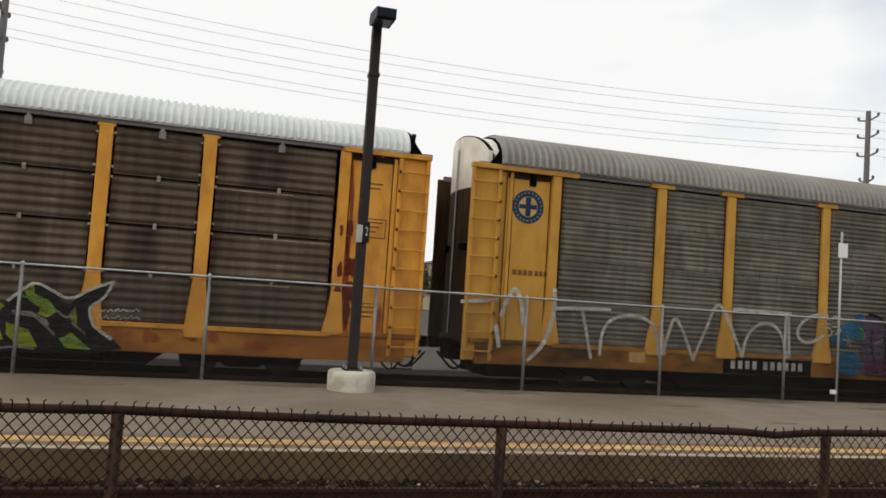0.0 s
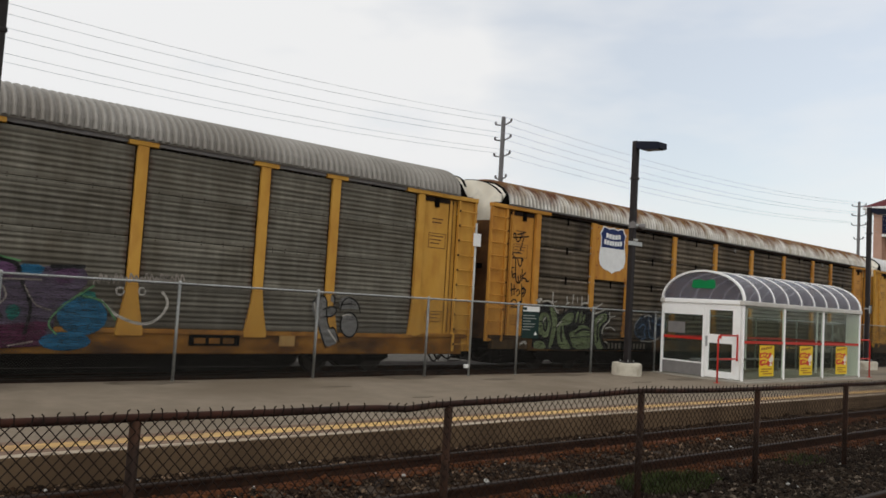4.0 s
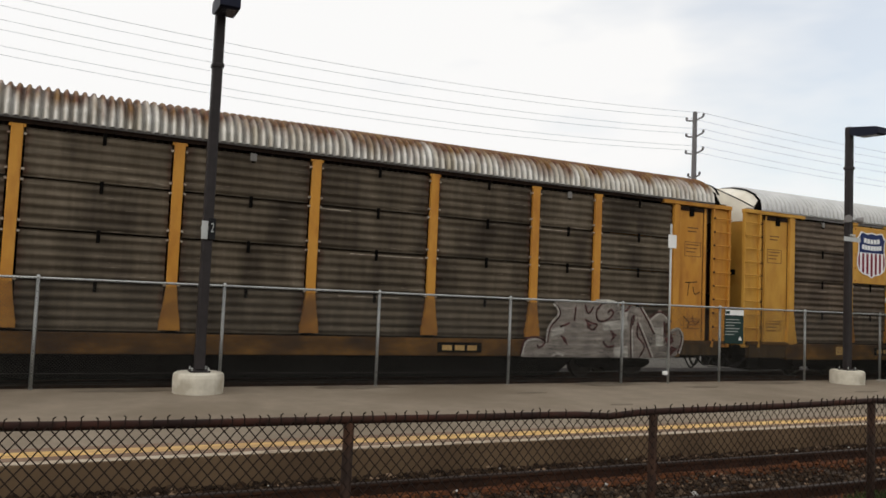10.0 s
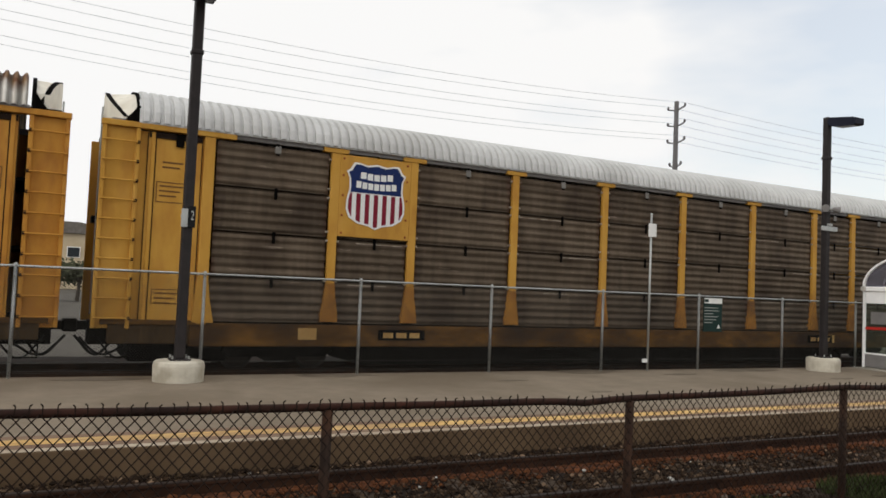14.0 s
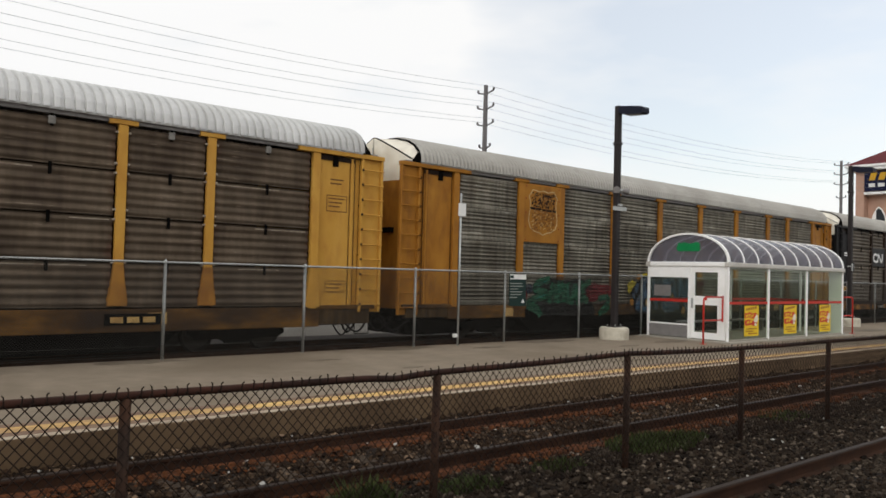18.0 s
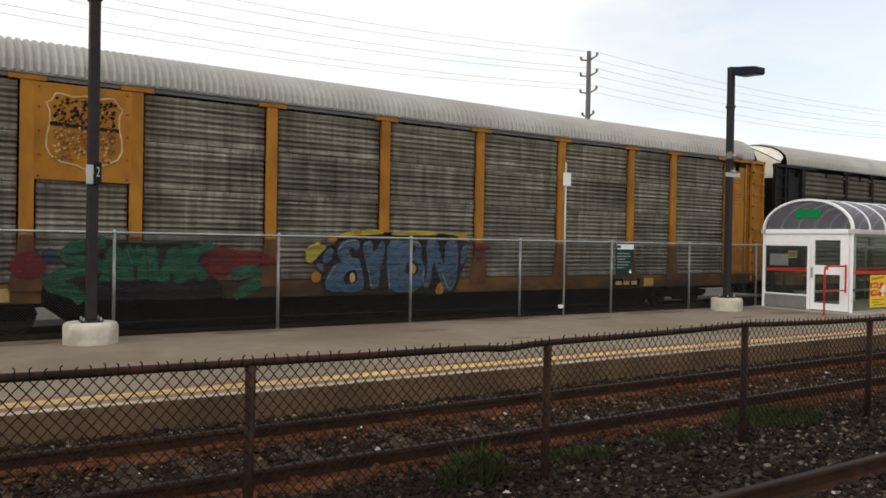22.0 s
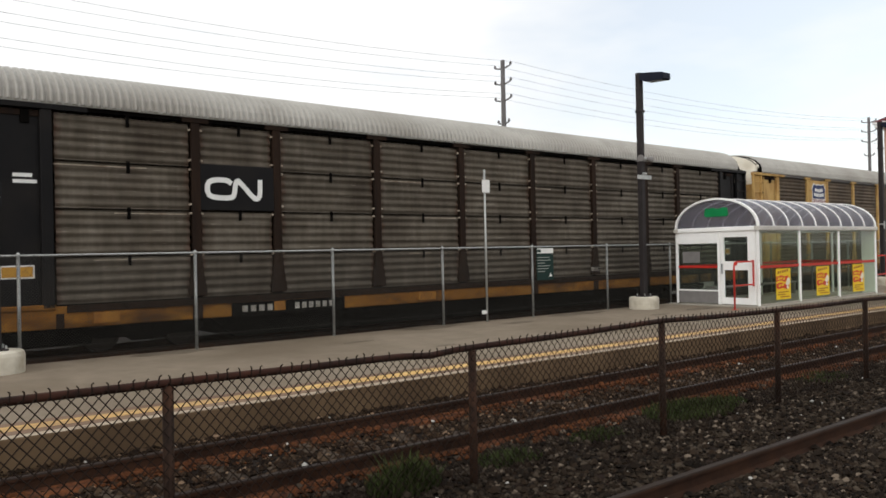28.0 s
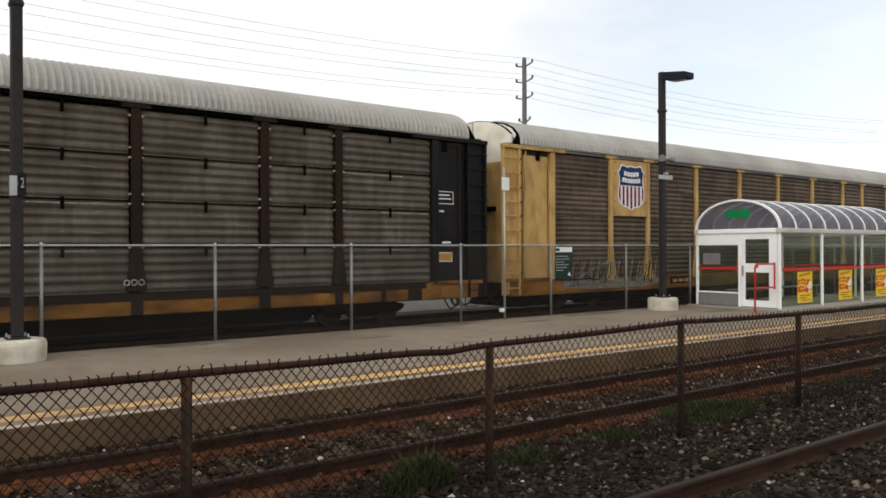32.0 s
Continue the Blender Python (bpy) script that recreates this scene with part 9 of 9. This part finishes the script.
part("number_board", Geo().box(-8.45, -5.45, 0.004, 0.028, 0.58, 0.895, 0.006), M["under"], c5, "black number board")
for a, b in ((-12.1, -11.95), (-9.35, -9.12), (1.3, 1.6), (4.25, 4.5), (7.1, 7.38), (9.1, 9.32), (10.45, 10.6), (11.3, 11.75)):
    part("sill_gap", Geo().box(a, b, 0.012, 0.0285, 0.6, 0.895, 0.006), M["rusty_post"], c5, "dark rusted patch of the sill")
for a, b in ((-11.4, -10.9), (-7.4, -7.1), (-3.1, -2.5), (8.6, 8.95), (12.4, 12.8)):
    part("sill_tag", Geo().box(a, b, 0.003, 0.0275, 0.66, 0.88, 0.006), M["flare"], c5, "cleaner yellow patch plate on the sill")
text_bars(c5, -8.2, 0.68, (0.13,) * 4, 0.14, M["mark_white"], 0.004, 0.08)
text_bars(c5, -6.85, 0.68, (0.12,) * 6, 0.14, M["mark_white"], 0.004, 0.07)
for k in range(3):
    stroke(c5, arc(4.16 + 0.15 * k, 1.28, 0.06, 0, 360, 8), 0.025, "chalk", -0.008)

# car six: small scrawl low on the side
patch(c6, [(-11.6, 0.66), (-11.5, 1.0), (-10.2, 1.05), (-8.6, 0.98), (-6.4, 1.02), (-6.3, 0.66)], "fog", 0.026, label="faded white spray paint on the sill")
rr = random.Random(31)
for k in range(34):
    xx = -11.3 + 0.13 * k
    stroke(c6, [(xx, rr.uniform(0.75, 1.0)), (xx + rr.uniform(-0.1, 0.2), rr.uniform(1.1, 1.4)), (xx + 0.15, rr.uniform(1.35, 1.65))], 0.045, rr.choice(("fog", "fog", "ink", "crimson", "jade")), Y_PAINT)
stroke(c6, [(-12.0, 1.0), (-11.2, 0.96), (-10.4, 1.0), (-9.9, 0.94)], 0.04, "ink", Y_PAINT - 0.003)
stroke(c6, [(-10.9, 1.0), (-9.8, 1.45), (-8.9, 1.5)], 0.06, "slate", Y_PAINT - 0.003)

# reporting marks as plain bars
part("number_board", Geo().box(-7.3, -4.7, 0.004, 0.028, 0.54, 0.93, 0.006), M["under"], c1, "black number board")
text_bars(c1, -7.1, 0.66, (0.12,) * 4, 0.2, M["mark_white"], 0.002, 0.09)
text_bars(c1, -6.15, 0.66, (0.12,) * 6, 0.2, M["mark_white"], 0.002, 0.09)
for c, x0 in ((c2, -8.25), (c4, -8.05)):
    part("number_board", Geo().box(x0 - 0.9, x0 + 2.6, 0.004, 0.028, 0.65, 0.98, 0.006), M["under"], c, "black number board")
    ink = M["mark_faded" if c is c2 else "mark_white"]
    text_bars(c, x0, 0.71, (0.11,) * 4, 0.18, ink, 0.002, 0.09)
    text_bars(c, x0 + 1.05, 0.71, (0.11,) * 6, 0.18, ink, 0.002, 0.09)
for c, x0 in ((c1, 5.68), (c2, 4.6), (c3, -8.0), (c3, 7.0), (c4, 6.5), (c6, -6.0)):
    bd = part("number_board", Geo().box(x0, x0 + 1.2, 0.008, 0.028, 0.7, 0.94, 0.006), M["under"], c)
    text_bars(c, x0 + 0.12, 0.75, (0.26,) * 3, 0.12, M["sill"] if c is c1 else M["tan"], 0.006, 0.08)
for c in (c1, c3, c4):
    for x in (-9.9, 7.9):
        part("sill_tag", Geo().box(x, x + 0.42, 0.012, 0.028, 0.7, 0.95, 0.006), M["tan"], c, "pale tag plate on the sill")
for c, s in ((c0, 1), (c1, 1), (c2, 1), (c3, 1), (c3, -1), (c4, 1), (c2, -1)):
    x0 = 12.35 if s > 0 else -13.0
    data_box(c, x0, 3.45 if c is not c0 else 3.1, 0.62, 0.42)
    data_box(c, x0 + 0.02, 1.4, 0.6, 0.3)
    text_bars(c, x0 + 0.1, 4.25, (0.4,), 0.035, M["mark_dark"], 0.088)
    text_bars(c, x0 + 0.1, 4.15, (0.34,), 0.035, M["mark_dark"], 0.088)
text_bars(c1, -12.95, 2.55, (0.1,) * 4, 0.12, M["mark_dark"], 0.088, 0.03)
text_bars(c1, -12.4, 2.55, (0.08,) * 5, 0.12, M["mark_dark"], 0.088, 0.03)
# rust runs on the first car's end panel
rr = random.Random(19)
for x, z, w, h in ((12.2, 3.2, 0.07, 2.4), (12.18, 2.2, 0.13, 1.5), (12.22, 1.45, 0.17, 0.9), (12.16, 4.2, 0.05, 0.9), (12.95, 1.35, 0.14, 0.5), (12.4, 1.2, 0.12, 0.3), (13.1, 1.15, 0.2, 0.2)):
    part("rust_run", Geo().prism(blob(rr, x, z, w, h, 24, 0.3), "y", 0.0815 - 0.001 * rr.random(), 0.088), M["rust_run"], c0, "reddish rust run")
for x, z, w, h in ((12.2, 3.28, 0.12, 0.34), (12.24, 2.42, 0.22, 0.42), (12.26, 1.9, 0.26, 0.4), (12.24, 1.45, 0.18, 0.5), (12.17, 2.9, 0.06, 0.5)):
    part("rust_blotch", Geo().prism(blob(rr, x, z, w, h, 26, 0.35), "y", 0.0795 - 0.001 * rr.random(), 0.0812), M["rust_blotch"], c0, "dark red rust blotch")
for x, z, w, h in ((12.03, 2.35, 0.12, 0.3), (12.01, 1.85, 0.15, 0.36), (12.04, 1.4, 0.1, 0.3), (12.0, 3.2, 0.08, 0.26)):
    part("rust_blotch", Geo().prism(blob(rr, x, z, w, h, 22, 0.35), "y", -0.004 - 0.001 * rr.random(), -0.001), M["rust_blotch"], c0, "dark red rust blotch")
for k in range(16):
    x = rr.uniform(5.5, 11.6)
    part("rust_run", Geo().prism(blob(rr, x, rr.uniform(0.6, 0.85), rr.uniform(0.05, 0.5), rr.uniform(0.08, 0.2), 14, 0.35), "y", 0.026 - 0.0003 * k, 0.031), M["rust_run"], c0, "reddish rust run")


# ---- sleepers, stones, weeds ----
def sleepers(name, yc, x0, x1, label, top=-0.314):
    t = thing(name, label, "sleepers", kind="structure")
    rr = random.Random(int(yc * 10))
    me = Geo().box(-0.115, 0.115, -1.28, 1.28, -0.12, 0.0, 0.012).mesh("sleeper", M["tie"])
    x = x0
    while x < x1:
        part("sleeper", me, None, t, m=pose(x + rr.uniform(-0.03, 0.03), yc + rr.uniform(-0.05, 0.05), top + rr.uniform(-0.012, 0.008), 0, 0, rr.uniform(-1.5, 1.5)))
        x += 0.53
    return t


sleepers("sleepers_station_track", sum(Y_RAIL) / 2, -8, 44, "weathered wooden sleepers half buried in ballast")
sleepers("sleepers_near_track", sum(Y_NEAR_RAIL) / 2, -4, 26, "weathered wooden sleepers half buried in ballast", -0.325)


def stones(name, n, xr, yr, z, size, material, seed, label, keep=None):
    """Many crushed stones in one mesh, each a squashed, jittered octahedron with cut corners."""
    rs = np.random.RandomState(seed)
    base = np.array([(1, 0, 0), (0.3, 0.95, 0), (-0.8, 0.6, 0), (-0.85, -0.5, 0), (0.25, -0.95, 0), (0.1, 0.1, 0.9), (0, -0.1, -0.9), (0.55, 0.4, 0.62), (-0.5, -0.2, 0.7)])
    tri = [(0, 1, 7), (1, 5, 7), (5, 0, 7), (1, 2, 5), (2, 8, 5), (2, 3, 8), (3, 4, 8), (4, 5, 8), (4, 0, 5), (0, 6, 1), (1, 6, 2), (2, 6, 3), (3, 6, 4), (4, 6, 0)]
    px, py = rs.uniform(*xr, n), rs.uniform(*yr, n)
    if keep is not None:
        ok = keep(px, py, rs.rand(n))
        px, py = px[ok], py[ok]
        n = len(px)
    sz = size * rs.lognormal(0, 0.33, n)
    ang = rs.uniform(0, 2 * np.pi, n)
    ca, sa = np.cos(ang)[:, None], np.sin(ang)[:, None]
    b = base[None] * (1 + rs.uniform(-0.28, 0.28, (n, 9, 3)))
    sx = sz[:, None]
    x = (b[:, :, 0] * ca - b[:, :, 1] * sa) * sx + px[:, None]
    y = (b[:, :, 0] * sa + b[:, :, 1] * ca) * sx * 0.85 + py[:, None]
    zz = b[:, :, 2] * sx * 0.72 + z + 0.35 * sx + rs.uniform(-0.01, 0.012, n)[:, None]
    v = np.stack([x, y, zz], 2).reshape(-1, 3)
    f = (np.array(tri)[None] + 9 * np.arange(n)[:, None, None]).reshape(-1, 3)
    me = bpy.data.meshes.new(name)
    me.from_pydata(v.tolist(), [], f.tolist())
    me.materials.append(M[material])
    return tagged(new(name, me), label, "gravel", kind="stuff")


def between(px, py, r):
    clear = np.ones(len(px), bool)
    for y in Y_RAIL + Y_NEAR_RAIL:
        clear &= abs(py - y) > 0.075
    return clear


stones("ballast_near", 62000, (-2.0, 17.0), (2.6, 6.4), BED_Z, 0.023, "darker_stone", 1, "dark crushed-stone ballast between the tracks", between)
stones("ballast_far", 36000, (-6.0, 22.0), (6.3, Y_EDGE), BED_Z, 0.024, "stone", 2, "dark crushed-stone ballast under the platform edge", between)
stones("ballast_distant", 9000, (17.0, 60.0), (3.0, Y_EDGE), BED_Z, 0.045, "stone", 3, "dark crushed-stone ballast along the far track", between)
stones("rusty_ballast", 34000, (-6.0, 40.0), (5.9, 7.9), BED_Z + 0.02, 0.026, "rust_stone", 4, "orange rust-coated stones along the rails",
       lambda px, py, r: (np.minimum(abs(py - Y_RAIL[0] + 0.13), abs(py - Y_RAIL[1] + 0.13)) < 0.06 + 0.4 * r ** 1.6) & (np.sin(px * 2.1 + 1.3 * np.sin(px * 0.9)) + 0.8 * np.sin(px * 5.3 + py) > -0.95) & (np.minimum(abs(py - Y_RAIL[0]), abs(py - Y_RAIL[1])) > 0.075))
stones("pale_stones", 110, (0.0, 20.0), (3.4, Y_EDGE), BED_Z + 0.012, 0.024, "pale_stone", 5, "scattered pale stones on the ballast", between)


def weed(x, y, r, n, seed, h=0.22):
    rr = random.Random(seed)
    t = thing("weed_clump", "low green weed clump growing in the ballast", "weeds", pose(x, y, BED_Z), "weeds")
    v, f = [], []
    for k in range(n):
        a, d = rr.uniform(0, 2 * math.pi), r * math.sqrt(rr.random())
        px, py = d * math.cos(a), 0.6 * d * math.sin(a)
        b, ln, lean = rr.uniform(0, 2 * math.pi), h * rr.uniform(0.35, 1.0) * (1.15 - d / r * 0.6), rr.uniform(0.1, 0.8)
        w = rr.uniform(0.004, 0.011)
        wx, wy = -math.sin(b) * w, math.cos(b) * w
        lx, ly = math.cos(b) * ln * lean, math.sin(b) * ln * lean
        i = len(v)
        v += [(px - wx, py - wy, 0.0), (px + wx, py + wy, 0.0), (px + lx * 0.5 + wx, py + ly * 0.5 + wy, ln * 0.65), (px + lx * 0.5 - wx, py + ly * 0.5 - wy, ln * 0.65), (px + lx, py + ly, ln)]
        f += [(i, i + 1, i + 2, i + 3), (i + 3, i + 2, i + 4)]
    tagged(part("leaf", Geo().add(v, f), M["leaf"], t), kind="stuff")
    return t


weed(8.7, 5.82, 0.75, 1600, 1, 0.19)
weed(9.4, 5.85, 0.5, 700, 2, 0.13)
weed(4.12, 5.62, 0.36, 850, 3, 0.36)
weed(5.45, 5.72, 0.42, 420, 4, 0.13)
weed(6.85, 5.75, 0.4, 260, 5, 0.13)
weed(12.3, 5.9, 0.6, 260, 6, 0.13)

# ---- behind the freight track: car park, mast, low building, trees ----
def parked_suv(x, y):
    t = thing("parked_suv", "white parked car with dark windows", "car", pose(x, y, -0.42))
    part("body", Geo().box(-0.92, 0.92, -2.2, 2.2, 0.35, 1.05, 0.12).box(-0.8, 0.8, -2.0, 1.0, 1.05, 1.56, 0.14), M["van_white"], t)
    part("rear_window", Geo().box(-0.68, 0.68, -2.03, -2.0, 1.1, 1.46, 0.01), M["window"], t)
    part("bumper", Geo().box(-0.9, 0.9, -2.27, -2.2, 0.35, 0.62, 0.02), M["sign_black"], t)
    for s in (-1, 1):
        part("tail_light", Geo().box(s * 0.84 - 0.07, s * 0.84 + 0.07, -2.23, -2.2, 0.78, 1.02, 0.01), M["logo_red"], t)
        for yy in (-1.35, 1.35):
            part("wheel", Geo().tube((s * 0.72, yy, 0.34), (s * 0.95, yy, 0.34), 0.34, 18), M["rubber"], t)
    return t


parked_suv(-0.3, 36.0)
parked_suv(3.6, 36.2)
ms = thing("car_park_lamp", "tall grey car-park lamp mast", "lamp post", pose(-0.25, 33.0, -0.42))
part("mast", Geo().tube((0, 0, 0), (0, 0, 8.6), 0.13, 10, 0.1), M["galv"], ms, smooth=True)
part("lamp_head", Geo().lathe([(0.12, 8.6), (0.3, 8.66), (0.3, 8.76), (0.1, 8.84)], 14), M["galv"], ms)
for s in (-1, 1):
    part("floodlight", Geo().tube((s * 0.12, 0, 5.0), (s * 0.5, -0.1, 5.12), 0.09, 8, 0.15), M["panel_grey"], ms)
part("collar", Geo().box(-0.42, 0.42, -0.1, 0.1, 3.42, 3.5, 0.02), M["galv"], ms)
lb = thing("apartment_row", "pale beige building row with shallow grey roofs beyond the car park", "building", pose(-42, 112, -0.42))
for k in range(6):
    x0 = 17.5 * k
    h = 6.5 + 0.35 * (k % 3)
    part("wall", Geo().box(x0, x0 + 17.2, 0.6 * (k % 2), 12, 0, h, 0.05), M["beige"], lb)
    part("roof", Geo().prism([(x0 - 0.5, h + 0.003), (x0 + 17.7, h + 0.003), (x0 + 11.2, h + 1.5), (x0 + 6.0, h + 1.5)], "y", -0.5, 12.5), M["shingle_grey"], lb)
    for fl in range(2):
        for j in range(4):
            w = part("window", Geo().box(x0 + 1.8 + 4 * j, x0 + 3.4 + 4 * j, 0.6 * (k % 2) - 0.06, 0.6 * (k % 2), 1.2 + 2.9 * fl, 2.6 + 2.9 * fl, 0.02), M["alu"], lb)
            part("pane", Geo().box(x0 + 1.9 + 4 * j, x0 + 3.3 + 4 * j, 0.6 * (k % 2) - 0.1, 0.6 * (k % 2) - 0.065, 1.3 + 2.9 * fl, 2.5 + 2.9 * fl), M["window"], w)


def tree(x, y, h, seed):
    rr = random.Random(seed)
    t = thing("tree", "distant leafy tree behind the railway", "tree", pose(x, y, -0.42), "distant trees")
    gg = Geo().tube((0, 0, 0), (0.1, 0, h * 0.5), 0.16, 8, 0.09)
    tips = []
    for k in range(7):
        a = 2 * math.pi * k / 7 + rr.random()
        p = (math.cos(a) * h * 0.22, math.sin(a) * h * 0.22, h * rr.uniform(0.6, 0.85))
        gg.tube((0.05, 0, h * 0.35 + 0.1 * k), p, 0.06, 6, 0.02)
        tips.append(p)
    part("trunk", gg, M["bark"], t)
    v, f = [], []
    for k in range(900):
        c = rr.choice(tips)
        p = Vector(c) + Vector((rr.gauss(0, 1), rr.gauss(0, 1), rr.gauss(0, 1))) * h * 0.1
        d1, d2 = Vector((rr.gauss(0, 1), rr.gauss(0, 1), rr.gauss(0, 1))).normalized() * 0.16, Vector((rr.gauss(0, 1), rr.gauss(0, 1), rr.gauss(0, 1))).normalized() * 0.16
        i = len(v)
        v += [p - d1, p + d2, p + d1, p - d2]
        f.append((i, i + 1, i + 2, i + 3))
    tagged(part("crown", Geo().add(v, f), M["tree_leaf"], t), kind="stuff")
    return t


for k, (x, y, h) in enumerate(((-14, 60, 4.2), (-8, 64, 3.6), (-1.5, 66, 3.3), (0.7, 67, 2.9), (2.6, 66, 3.3), (8, 62, 4.2), (16, 66, 4.6), (24, 64, 4), (34, 66, 4.6), (46, 66, 4.2))):
    tree(x, y, h, 40 + k)


# ---- motion ----
S1, S2, S3, S4 = -144.802, 6.780, 7.962, -3.479
CENTRES = (-9.75, 19.15, 47.87, 76.55, 105.28, 134.05, 162.8)


def travel(t):
    q = t / 32
    return S1 * q + S2 * q ** 2 + S3 * q ** 3 + S4 * q ** 4


def motions():
    for car, k, sets in CARS:
        rows = []
        for i in range(33):
            x = CENTRES[k] + travel(i)
            rows.append((i, pose(x, TRAIN_Y0 + TRAIN_SLOPE * x, RAIL_Z, 0, 0, TRAIN_TURN)))
        walk(car, rows)
        for w, a in sets:
            walk(w, [(i / 10, pose(a, 0, WHEEL_R, 0, math.degrees(travel(i / 10) / WHEEL_R), 0)) for i in range(321)])


motions()
